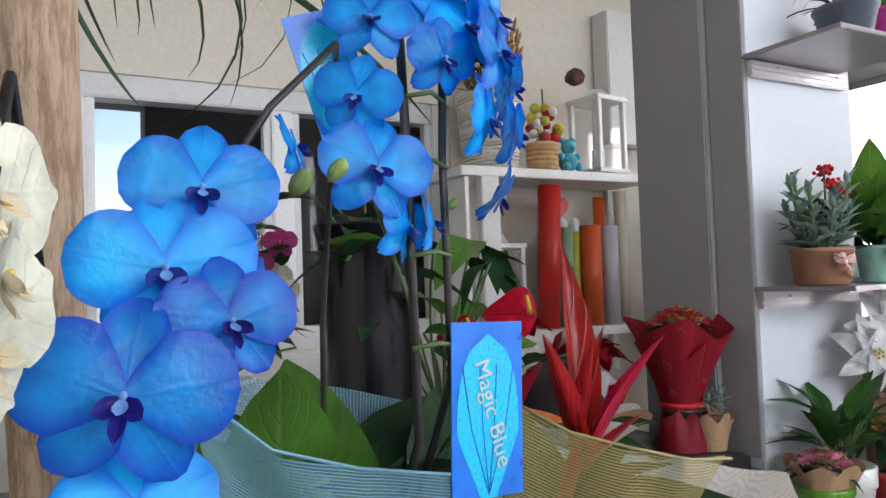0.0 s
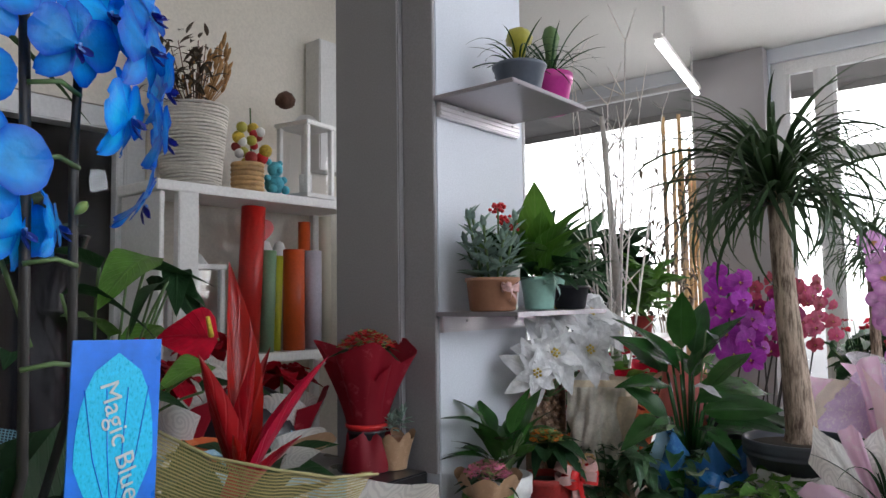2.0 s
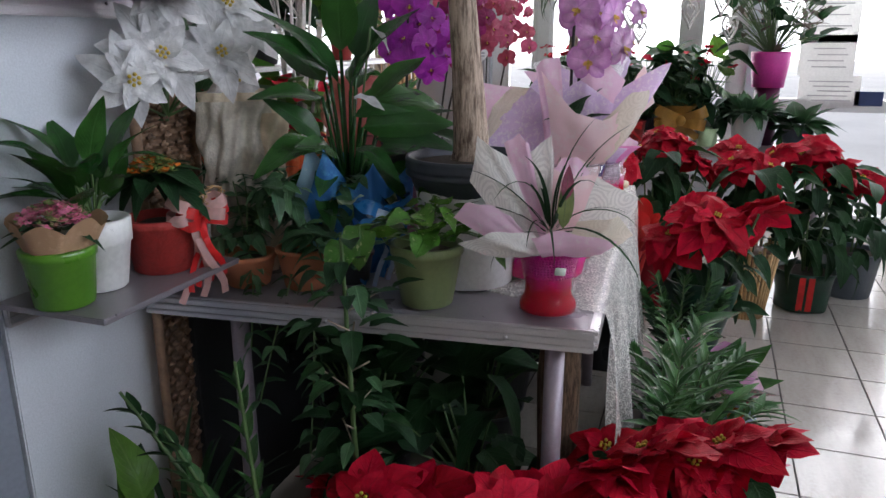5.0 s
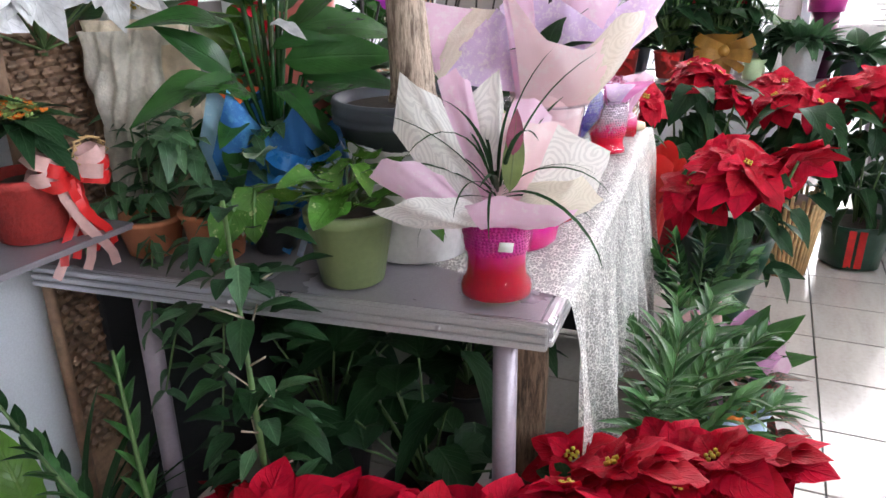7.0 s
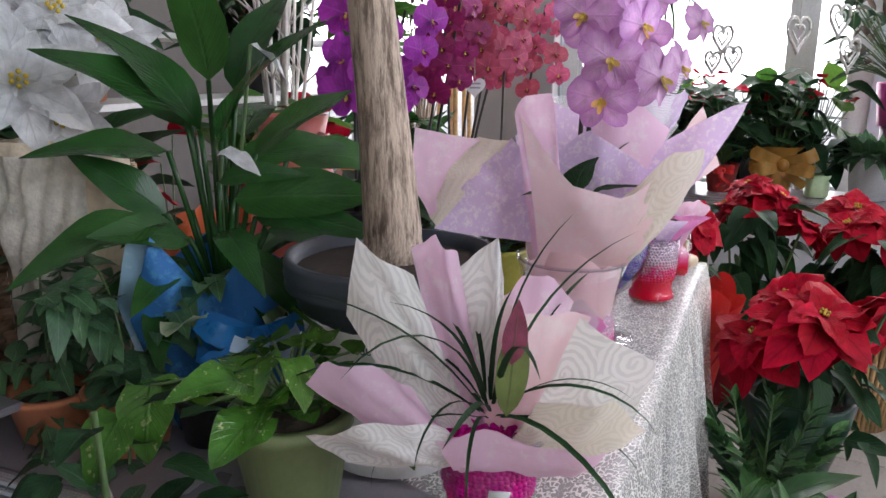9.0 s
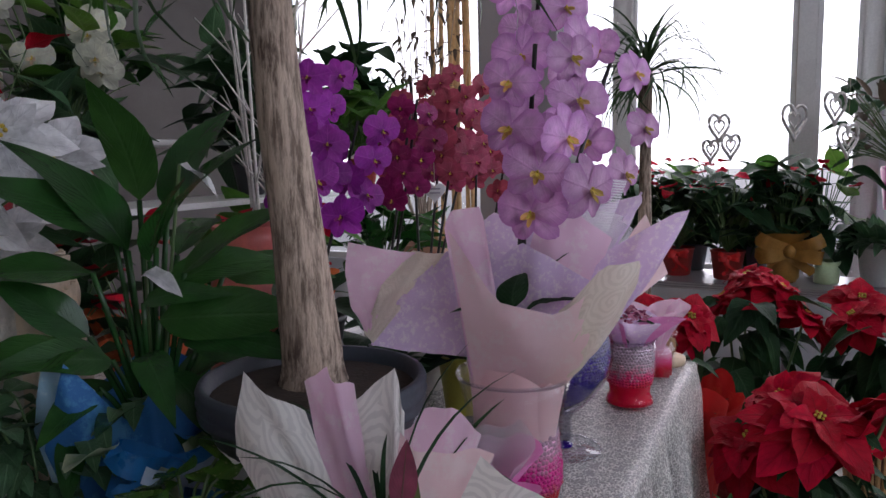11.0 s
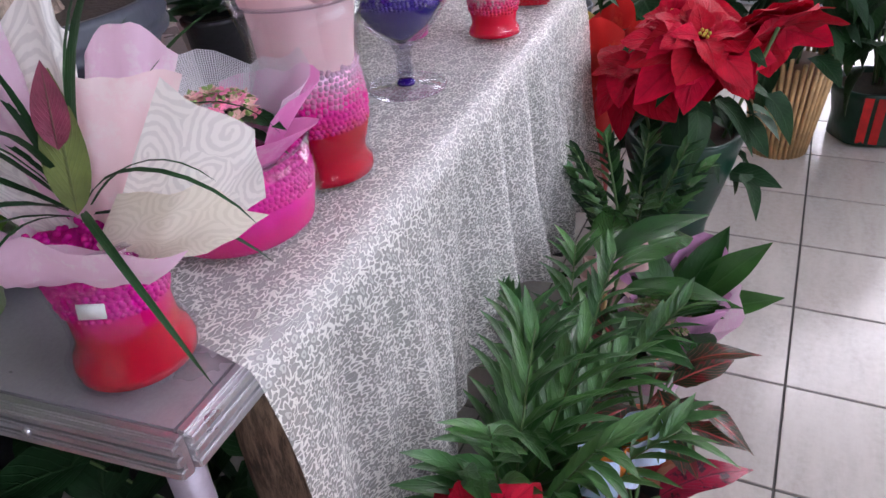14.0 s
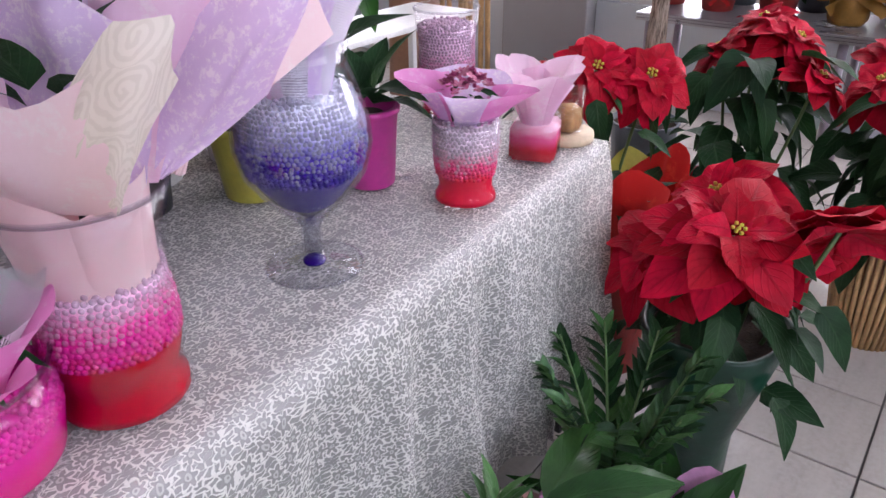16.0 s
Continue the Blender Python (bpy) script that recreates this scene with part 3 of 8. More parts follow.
def sweep(points, radii, seg=6, bm=None):
    b = bm or bmesh.new()
    pts = [Vector(p) for p in points]
    rings = []
    for i, p in enumerate(pts):
        d = (pts[min(i + 1, len(pts) - 1)] - pts[max(i - 1, 0)]).normalized()
        q = d.to_track_quat("Z", "Y")
        r = radii[i] if isinstance(radii, (list, tuple)) else radii
        rings.append([b.verts.new(p + q @ Vector((r * math.cos(2 * math.pi * k / seg), r * math.sin(2 * math.pi * k / seg), 0))) for k in range(seg)])
    for lo, hi in zip(rings, rings[1:]):
        for k in range(seg):
            b.faces.new((lo[k], lo[(k + 1) % seg], hi[(k + 1) % seg], hi[k]))
    b.faces.new(list(reversed(rings[0])))
    b.faces.new(rings[-1])
    return b


def bend(a, b, lift, n=6, side=0.0):
    """Points of a bowed line from a to b."""
    a, b = Vector(a), Vector(b)
    o = Vector((-(b - a).y, (b - a).x, 0)) * side
    return [a.lerp(b, i / n) + (Vector((0, 0, lift)) + o) * 4 * (i / n) * (1 - i / n) for i in range(n + 1)]


SHAPES = {
    "lance": lambda u: math.sin(math.pi * min(1, u ** 0.75)) ** 0.9,
    "ovate": lambda u: math.sin(math.pi * u ** 0.6) ** 0.75,
    "heart": lambda u: (1.06 * math.sin(math.pi * (0.12 + 0.88 * u) ** 0.62) ** 0.7) if u < 1 else 0,
    "strap": lambda u: min(1, 0.55 + 2 * u) * (1 - u ** 3) ** 0.8,
    "round": lambda u: math.sqrt(max(0, 1 - (2 * u - 1) ** 2)),
    "petal": lambda u: (0.25 + 0.75 * min(1, u * 2.6)) * math.sqrt(max(0, 1 - max(0, (u - 0.42) / 0.58) ** 2.3)),
    "broad": lambda u: (0.10 + 0.90 * min(1, u * 2.2) ** 0.8) * math.sqrt(max(0, 1 - max(0, (u - 0.48) / 0.52) ** 2.6)),
    "point": lambda u: min(1, 5 * u) * (1 - u) ** 0.6,
}


def leaf(name, material, width=0.4, arch=0.25, fold=0.15, shape="lance", n=7, wave=0.0, cup=0.0):
    """A leaf of length 1 along x: half-width by its shape, folded at the midrib, arched downwards."""
    b = bmesh.new()
    uv = b.loops.layers.uv.new("uv")
    rows = []
    f = SHAPES[shape]
    cross = (-1, -0.5, 0, 0.5, 1) if width > 0.12 else (-1, 0, 1)
    for i in range(n + 1):
        u = i / n
        w = max(0.012 * width, f(u) * width / 2)
        row = []
        for s in cross:
            z = -arch * u * u + fold * abs(s) * w * 2 - cup * (s * s) * w + wave * w * math.sin(9 * u + 2 * s) * abs(s)
            row.append((b.verts.new((u, s * w, z)), (u, s)))
        rows.append(row)
    for lo, hi in zip(rows, rows[1:]):
        for k in range(len(cross) - 1):
            q = (lo[k], hi[k], hi[k + 1], lo[k + 1])
            fc = b.faces.new([v for v, _ in q])
            for lp, (_, t) in zip(fc.loops, q):
                lp[uv].uv = t
    return data_of(b, name, material)


def curled_strap(name, material, width, bend_deg, n=10):
    """A long narrow leaf of length 1 that starts along x and curls downwards, more towards its tip."""
    b = bmesh.new()
    uv = b.loops.layers.uv.new("uv")
    x = z = 0.0
    rows = []
    for i in range(n + 1):
        u = i / n
        a = radians(bend_deg) * u ** 1.25
        w = width / 2 * SHAPES["strap"](min(0.995, u))
        row = []
        for sgn in (-1, 0, 1):
            lift = 0.35 * abs(sgn) * w
            row.append((b.verts.new((x + lift * math.sin(a), sgn * w, z + lift * math.cos(a))), (u, sgn)))
        rows.append(row)
        x += math.cos(a) / n
        z -= math.sin(a) / n
    for lo, hi in zip(rows, rows[1:]):
        for k in range(2):
            q = (lo[k], hi[k], hi[k + 1], lo[k + 1])
            fc = b.faces.new([v for v, _ in q])
            for lp, (_, t) in zip(fc.loops, q):
                lp[uv].uv = t
    return data_of(b, name, material)


def aim(base, az, el, length, roll=0.0, wide=1.0):
    return Matrix.Translation(base) @ pose(0, 0, 0, 0, 0, az) @ pose(0, 0, 0, 0, -el, 0) @ pose(0, 0, 0, roll) @ Matrix.Diagonal((length, length * wide, length, 1))


def pot(parent, r0, r1, h, material, rim=0.012, thick=0.006, soil=True, seg=32, name="pot", label=""):
    prof = [(r0 * 0.9, 0), (r0, 0.004), (r1, h - rim), (r1 + 0.004, h - rim + 0.002), (r1 + 0.005, h - 0.002), (r1 + 0.002, h), (r1 - thick, h), (r1 - thick - 0.004, h - 0.03), (0.001, h - 0.03)]
    p = part(name, lathe(prof, seg), material, parent, label)
    if soil:
        part("soil", lathe([(r1 - thick - 0.003, h - 0.025), (r1 * 0.5, h - 0.012), (0.001, h - 0.012)], 20, cap=False), SOIL, parent)
    return p


def flare(r0, r1, z0, z1, a0, a1, seed, points=1, ruffle=0.06, n=18, rows=6, curl=0.0, flat=0.0):
    """A sheet of paper gathered at the bottom and flaring to pointed corners at the top (angles in degrees)."""
    rng = random.Random(seed)
    ph, skew = rng.uniform(0, 6), rng.uniform(0.65, 1.6)
    if a1 - a0 < 200:
        a0, a1 = a0 - 16, a1 + 16
    b = bmesh.new()
    uv = b.loops.layers.uv.new("uv")
    g = []
    for j in range(rows + 1):
        v = j / rows
        row = []
        for i in range(n + 1):
            u = i / n
            w = ((u * points) % 1.0) ** skew
            tip = abs(w * 2 - 1)
            top = 1 - 0.27 * tip ** 1.3
            a = radians(a0 + (a1 - a0) * u)
            vv = v * (top if v > 0 else 1)
            r = r0 + (r1 - r0) * (vv ** 1.5) + ruffle * vv * math.sin(a * 3.2 + ph + 2 * u) * 0.7 + ruffle * 0.22 * vv * math.sin(9 * a + 2 * ph)
            z = z0 + (z1 - z0) * (vv - curl * vv ** 4)
            row.append((b.verts.new((r * math.cos(a), r * math.sin(a) * (1 - flat), z)), (u * (a1 - a0) / 90, v)))
        g.append(row)
    for j in range(rows):
        for i in range(n):
            q = (g[j][i], g[j][i + 1], g[j + 1][i + 1], g[j + 1][i])
            fc = b.faces.new([x for x, _ in q])
            for lp, (_, t) in zip(fc.loops, q):
                lp[uv].uv = t
    return b


def fan(g0, g1, tops, axis, seed, bulge=0.02, curve=0.03, n=14, rows=9):
    """A paper sheet from a gathered edge g0-g1 to the corners in tops; axis points to its outer side."""
    rng = random.Random(seed)
    p1, p2, p3 = (rng.uniform(0, 6) for _ in range(3))
    b = bmesh.new()
    uv = b.loops.layers.uv.new("uv")
    g0, g1, ax = Vector(g0), Vector(g1), Vector(axis).normalized()
    tops = [Vector(p) for p in tops]
    wide = (tops[-1] - tops[0]).length
    grid = []
    for j in range(rows + 1):
        v = j / rows
        row = []
        for i in range(n + 1):
            u = i / n
            k = min(len(tops) - 2, int(u * (len(tops) - 1)))
            f = u * (len(tops) - 1) - k
            top = tops[k].lerp(tops[k + 1], f)
            p = g0.lerp(g1, u).lerp(top, v)
            p += ax * (bulge * math.sin(math.pi * v) + curve * math.sin(math.pi * u) * v - 0.3 * curve * v * v)
            p += ax * (0.006 * v * math.sin(7 * u + p1 + 2 * v) + 0.0035 * math.sin(15 * u + 6 * v + p2) * (0.3 + v) + 0.002 * math.sin(23 * v - 9 * u + p3))
            row.append((b.verts.new(p), (u * max(0.6, wide * 8), v * 1.2)))
        grid.append(row)
    for j in range(rows):
        for i in range(n):
            q = (grid[j][i], grid[j][i + 1], grid[j + 1][i + 1], grid[j + 1][i])
            fc = b.faces.new([x for x, _ in q])
            for lp, (_, t) in zip(fc.loops, q):
                lp[uv].uv = t
    return b


def ribbon(points, width, bm=None, up=(0, 0, 1), twist=0.0):
    b = bm or bmesh.new()
    pts = [Vector(p) for p in points]
    prev = None
    for i, p in enumerate(pts):
        d = (pts[min(i + 1, len(pts) - 1)] - pts[max(i - 1, 0)]).normalized()
        s = d.cross(Vector(up))
        s = s.normalized() if s.length > 1e-3 else Vector((1, 0, 0))
        s = Matrix.Rotation(twist * i, 3, d) @ s
        cur = (b.verts.new(p - s * width / 2), b.verts.new(p + s * width / 2))
        if prev:
            b.faces.new((prev[0], prev[1], cur[1], cur[0]))
        prev = cur
    return b


def bow(parent, x, y, z, size, material, face=(-1, -1, 0), tails=2, tail=0.2, seed=1, name="bow"):
    """A tied ribbon bow with two loops, a knot and hanging tails."""
    rng = random.Random(seed)
    f = Vector(face).normalized()
    s = f.cross(Vector((0, 0, 1))).normalized()
    c = Vector((x, y, z))
    b = bmesh.new()
    bmesh.ops.create_uvsphere(b, u_segments=8, v_segments=6, radius=size * 0.12, matrix=Matrix.Translation(c + f * size * 0.06))
    knot = part(name, b, material, parent)
    for k in (-1, 1):
        for lift in (0.25, -0.1):
            pts = [c + s * k * size * 0.5 * math.sin(math.pi * t) * 1.1 + f * size * 0.28 * math.sin(2 * math.pi * t) + Vector((0, 0, size * lift * math.sin(math.pi * t))) for t in [i / 10 for i in range(11)]]
            part("loop", ribbon(pts, size * 0.24, up=f), material, knot)
    for t in range(tails):
        k = -1 + 2 * t / max(1, tails - 1) if tails > 1 else 0
        pts = [c + s * (k * size * 0.35 * q + 0.02 * math.sin(5 * q + t)) + f * (0.02 * math.sin(4 * q + t)) + Vector((0, 0, -tail * q * rng.uniform(0.97, 1.03))) for q in [i / 8 for i in range(9)]]
        part("tail", ribbon(pts, size * 0.16, up=f), material, knot)
    return knot


# ---- leaf and petal kinds ----
K_SPATH = [leaf("leaf", L_SPATH, 0.36, a, 0.12, "lance", 9, 0.15) for a in (0.15, 0.3, 0.5)]
K_LILY = [leaf("leaf", L_SPATH, w, a, 0.10, "lance", 10, 0.12) for w, a in ((0.40, 0.22), (0.44, 0.42), (0.36, 0.62))]
K_DARK = [leaf("leaf", L_DARK, w, a, 0.15, "ovate", 7, 0.1) for w, a in ((0.55, 0.3), (0.62, 0.55), (0.5, 0.8))]
K_BRIGHT = [leaf("leaf", L_BRIGHT, 0.55, a, 0.15, "ovate", 7, 0.12) for a in (0.2, 0.45)]
K_POTHOS = [leaf("leaf", L_POTHOS, 0.72, a, 0.12, "heart", 8, 0.15) for a in (0.15, 0.3, 0.5)]
K_IVY = [leaf("leaf", L_IVY, 0.7, a, 0.12, "heart", 7, 0.2) for a in (0.3, 0.6)]
K_VINE = [leaf("leaf", L_VINE, 0.5, a, 0.14, "ovate", 6, 0.1) for a in (0.25, 0.5)]
K_ZZ = [leaf("leaf", L_PALM, 0.42, 0.2, 0.18, "lance", 6), leaf("leaf", L_DARK, 0.42, 0.3, 0.18, "lance", 6)]
K_PALM = [leaf("leaflet", L_PALM, 0.25, a, 0.2, "lance", 6) for a in (0.2, 0.45)]
K_STRAP = [curled_strap("leaf", L_STRAP, w, a) for w, a in ((0.030, 75), (0.028, 115), (0.032, 150), (0.024, 175))]
K_GRASS = [curled_strap("leaf", L_DARK, w, a, 9) for w, a in ((0.045, 45), (0.04, 80), (0.036, 115))]
K_SUCC = [leaf("leaf", L_SUCC, 0.36, 0.15, 0.3, "lance", 5)]
K_CROT = [leaf("leaf", L_CROTON, 0.5, a, 0.12, "lance", 8, 0.25) for a in (0.3, 0.6)]
K_CROTR = [leaf("leaf", L_CROTRED, 0.5, a, 0.12, "lance", 8, 0.25) for a in (0.3, 0.6)]
K_OLIVE = [leaf("leaf", L_OLIVE, 0.32, a, 0.15, "lance", 5) for a in (0.2, 0.5)]
K_RED = [leaf("bract", P_RED, w, a, 0.08, "ovate", 8, 0.2) for w, a in ((0.86, 0.22), (0.78, 0.40), (0.92, 0.32))]
K_DKRED = [leaf("bract", P_DKRED, w, a, 0.10, "ovate", 8, 0.28) for w, a in ((0.78, 0.25), (0.7, 0.45))]
K_WHITE = [leaf("petal", P_WHITE, w, a, 0.14, "ovate", 8, 0.25) for w, a in ((0.62, 0.15), (0.56, 0.3))]
K_GUZ = [leaf("bract", P_GUZ, 0.17, a, 0.5, "lance", 8) for a in (0.08, 0.25)]


def orchid_data(name, pm, lipm, yellow=P_YEL):
    """One moth-orchid flower of width 1, facing +x: three sepals, two broad petals, a lobed lip."""
    b = bmesh.new()
    uv = b.loops.layers.uv.new("uv")

    def blade(ang, length, width, back, mi, n=7, off=0.0, cup=0.1, form="petal"):
        rows = []
        f = SHAPES[form]
        for i in range(n + 1):
            u = i / n
            w = max(0.006, f(min(1, u * 0.97 + 0.02)) * width / 2)
            row = []
            for s in (-1, -0.5, 0, 0.5, 1):
                y, z = s * w, u * length
                x = off - back * u * u + cup * (abs(s) ** 1.5) * w + 0.02 * math.sin(7 * u + 3 * s) * u
                ca, sa = math.cos(radians(ang)), math.sin(radians(ang))
                row.append((b.verts.new((x, y * ca + z * sa, -y * sa + z * ca)), (u, s)))
            rows.append(row)
        for lo, hi in zip(rows, rows[1:]):
            for k in range(4):
                q = (lo[k], lo[k + 1], hi[k + 1], hi[k])
                fc = b.faces.new([v for v, _ in q])
                fc.material_index = mi
                for lp, (_, t) in zip(fc.loops, q):
                    lp[uv].uv = t

    blade(0, 0.49, 0.36, 0.10, 0, 8, -0.03)
    blade(140, 0.47, 0.34, 0.12, 0, 8, -0.03)
    blade(-140, 0.47, 0.34, 0.12, 0, 8, -0.03)
    blade(74, 0.53, 0.56, 0.03, 0, 9, 0.012, -0.10, "broad")
    blade(-74, 0.53, 0.56, 0.03, 0, 9, 0.012, -0.10, "broad")
    blade(180, 0.19, 0.08, -0.12, 1, 5, 0.03, 0.5)
    blade(128, 0.13, 0.10, -0.13, 1, 5, 0.03, 0.5)
    blade(-128, 0.13, 0.10, -0.13, 1, 5, 0.03, 0.5)
    blade(180, 0.07, 0.07, -0.10, 2, 4, 0.05, 0.4)
    r = bmesh.ops.create_uvsphere(b, u_segments=8, v_segments=6, radius=0.022, matrix=Matrix.Translation((0.06, 0, 0.015)))
    for v in r["verts"]:
        for fc in v.link_faces:
            fc.material_index = 2
    return data_of(b, name, [pm, lipm, yellow])


O_BLUE = orchid_data("flower", P_BLUE, P_BLUED, mat("pale_blue_column", (0.15, 0.3, 0.65), 0.5))
O_PINK = orchid_data("flower", P_PINK, leafmat("lip_pink_yellow", (0.70, 0.45, 0.12), (0.75, 0.55, 0.5), 0.4))
O_MAG = orchid_data("flower", P_MAG, leafmat("lip_deep_magenta", (0.3, 0.01, 0.2), (0.5, 0.1, 0.3), 0.4))
O_ROSE = orchid_data("flower", P_ROSE, leafmat("lip_deep_red", (0.3, 0.01, 0.06), (0.5, 0.1, 0.1), 0.4))
O_WINE = orchid_data("flower", P_WINE, leafmat("lip_wine", (0.2, 0.005, 0.05), (0.4, 0.1, 0.1), 0.4))
O_CREAM = orchid_data("flower", P_CREAM, leafmat("lip_cream_red", (0.7, 0.62, 0.42), (0.5, 0.05, 0.05), 0.4))
BUD = data_of(lathe([(0.02, 0), (0.3, 0.25), (0.42, 0.55), (0.3, 0.85), (0.01, 1.0)], 10), "bud", P_BUD)


def face_to(p, d, size, roll=0.0):
    """A pose at p whose x looks along d, with z up."""
    d = Vector(d).normalized()
    side = Vector((0, 0, 1)).cross(d)
    side = side.normalized() if side.length > 1e-3 else Vector((0, 1, 0))
    up = d.cross(side)
    r = Matrix((d, side, up)).transposed().to_4x4()
    return Matrix.Translation(p) @ r @ pose(0, 0, 0, roll) @ Matrix.Diagonal((size, size, size, 1))


def spike(parent, flower, points, flowers, stem=0.0028, material=DSTEM, seed=0, label=""):
    """A flower stem with blooms at (x, y, z, size, look x, look y, look z)."""
    rng = random.Random(seed)
    part("flower_stem", sweep(points, stem, 6), material, parent)
    for x, y, z, s, dx, dy, dz in flowers:
        part("flower", flower, None, parent, label, face_to((x, y, z), (dx, dy, dz), s, rng.uniform(-18, 18)))


def spray(parent, flower, x, y, z0, z1, n, size, face, seed, spread=0.05, lean=(0, 0), base=(0, 0, 0), stem=0.0035, down=0.0):
    """A flower stem from the base, with n blooms crowded round its upper part between z0 and z1."""
    rng = random.Random(seed)
    top = Vector((x + lean[0], y + lean[1], z1))
    pts = bend(base, top, 0.0, 8, 0.05)
    part("flower_stem", sweep(pts, stem, 6), DSTEM, parent)
    f = Vector(face).normalized()
    s = f.cross(Vector((0, 0, 1))).normalized()
    for i in range(n):
        t = (i + rng.uniform(0.1, 0.9)) / n
        z = z0 + (z1 - z0) * t
        c = Vector((x + lean[0] * t, y + lean[1] * t, z))
        k = (-1) ** i
        p = c + s * k * spread * rng.uniform(0.3, 1.1) + f * rng.uniform(0.0, spread)
        d = f + s * k * rng.uniform(0.0, 0.8) + Vector((0, 0, rng.uniform(-0.35, 0.25) - down))
        part("flower", flower, None, parent, "", face_to(p, d, size * rng.uniform(0.85, 1.1) * (1 - 0.25 * t), rng.uniform(-20, 20)))


# ---- plants ----


def poinsettia_head(parent, x, y, z, size, kinds, rng, tilt=(0, 0), leaf_name="bract"):
    base = Matrix.Translation((x, y, z)) @ pose(0, 0, 0, tilt[0], tilt[1], rng.uniform(0, 360))
    for count, ln, el, dz in ((6, 1.0, -10, -0.004), (6, 0.88, 2, 0.006), (5, 0.70, 15, 0.014), (4, 0.46, 32, 0.02)):
        for i in range(count):
            az = 360 * i / count + rng.uniform(-14, 14) + ln * 90
            m = base @ aim((0.012 * math.cos(radians(az)), 0.012 * math.sin(radians(az)), dz), az, el + rng.uniform(-9, 9), size * ln * rng.uniform(0.85, 1.12), rng.uniform(-14, 14))
            part(leaf_name, rng.choice(kinds), None, parent, "", m)
    return base


CENTRE_BM = bmesh.new()
for q in range(7):
    bmesh.ops.create_uvsphere(CENTRE_BM, u_segments=6, v_segments=5, radius=0.0045, matrix=Matrix.Translation((0.011 * math.cos(q * 1.05) * (q > 0), 0.011 * math.sin(q * 1.05) * (q > 0), 0.026 + 0.003 * (q % 2))))
CENTRE = data_of(CENTRE_BM, "flower_centre", P_YEL)


def poinsettia(x, y, heads, label, seed, stemz=0.2, leaves=50, kinds=None, leaf_r=0.15, container="green", low=0.3, group="poinsettias along the aisle"):
    """heads: (dx, dy, z, size) from the plant's foot on the floor."""
    rng = random.Random(seed)
    kinds = kinds or K_RED
    t = thing("poinsettia", x, y, 0, label, "potted plant", group)
    for dx, dy, z, s in heads:
        tilt = (rng.uniform(5, 30) - dy * 60, -rng.uniform(12, 38))
        b = poinsettia_head(t, dx, dy, z, s, kinds, rng, tilt)
        part("flower_centre", CENTRE, None, t, "", b)
        part("stem", sweep(bend((dx * 0.15, dy * 0.15, stemz), (dx, dy, z), 0.0, 5, 0.1), 0.005, 6), STEM, t)
    zs = [h[2] for h in heads]
    for i in range(leaves):
        az = rng.uniform(0, 360)
        r = rng.uniform(0.03, leaf_r * (0.8 + 0.5 * rng.random()))
        z = rng.uniform(low, max(zs) - 0.03)
        part("leaf", rng.choice(K_DARK), None, t, "", aim((r * math.cos(radians(az)), r * math.sin(radians(az)), z), az + rng.uniform(-35, 35), rng.uniform(-50, 15), rng.uniform(0.085, 0.135) * (1.35 if leaf_r >= 0.2 else 1.0), rng.uniform(-30, 30)))
    return t


def wrap_green(t, r0, r1, h, material=SATIN_GREEN):
    part("satin_wrap", lathe([(r0 * 0.8, 0), (r0, 0.01), (r0 * 1.04, h * 0.4), (r1, h * 0.85), (r1 * 1.12, h), (r1 * 1.05, h * 1.01), (r1 * 0.9, h * 0.93)], 40, wobble=0.045), material, t)
    part("soil", lathe([(r1 * 0.92, h * 0.93), (0.001, h * 0.94)], 20, cap=False), SOIL, t)


def rosette(t, n, kinds, L, els, seed, base=(0, 0, 0), r=0.015, wide=1.0):
    rng = random.Random(seed)
    for i in range(n):
        az = i * 137.5 + rng.uniform(-20, 20)
        f = i / max(1, n - 1)
        el = els[0] + (els[1] - els[0]) * f + rng.uniform(-10, 10)
        part("leaf", rng.choice(kinds), None, t, "", aim((base[0] + r * math.cos(radians(az)), base[1] + r * math.sin(radians(az)), base[2] + 0.03 * f), az, el, L * rng.uniform(0.7, 1.15), rng.uniform(-20, 20), wide))


def stalked(t, specs, kinds, stem_r=0.003, base=(0, 0, 0), seed=0, material=STEM):
    """Broad leaves on long stalks: (x, y, z of the leaf's foot, azimuth, elevation, length)."""
    rng = random.Random(seed)
    few, rest = len(specs) <= 30, bmesh.new()
    for x, y, z, az, el, L, *roll in specs:
        pts = bend(base, (x, y, z), 0.02, 5, rng.uniform(-0.06, 0.06))
        if few:
            part("stalk", sweep(pts, stem_r, 5), material, t)
        else:
            sweep(pts, stem_r, 5, rest)
        part("leaf", rng.choice(kinds), None, t, "", aim((x, y, z), az, el, L, (roll[0] if roll else 0) + rng.uniform(-25, 25)))
    if few:
        rest.free()
    else:
        tagged(part("stalk_mass", rest, material, t), kind="stuff")


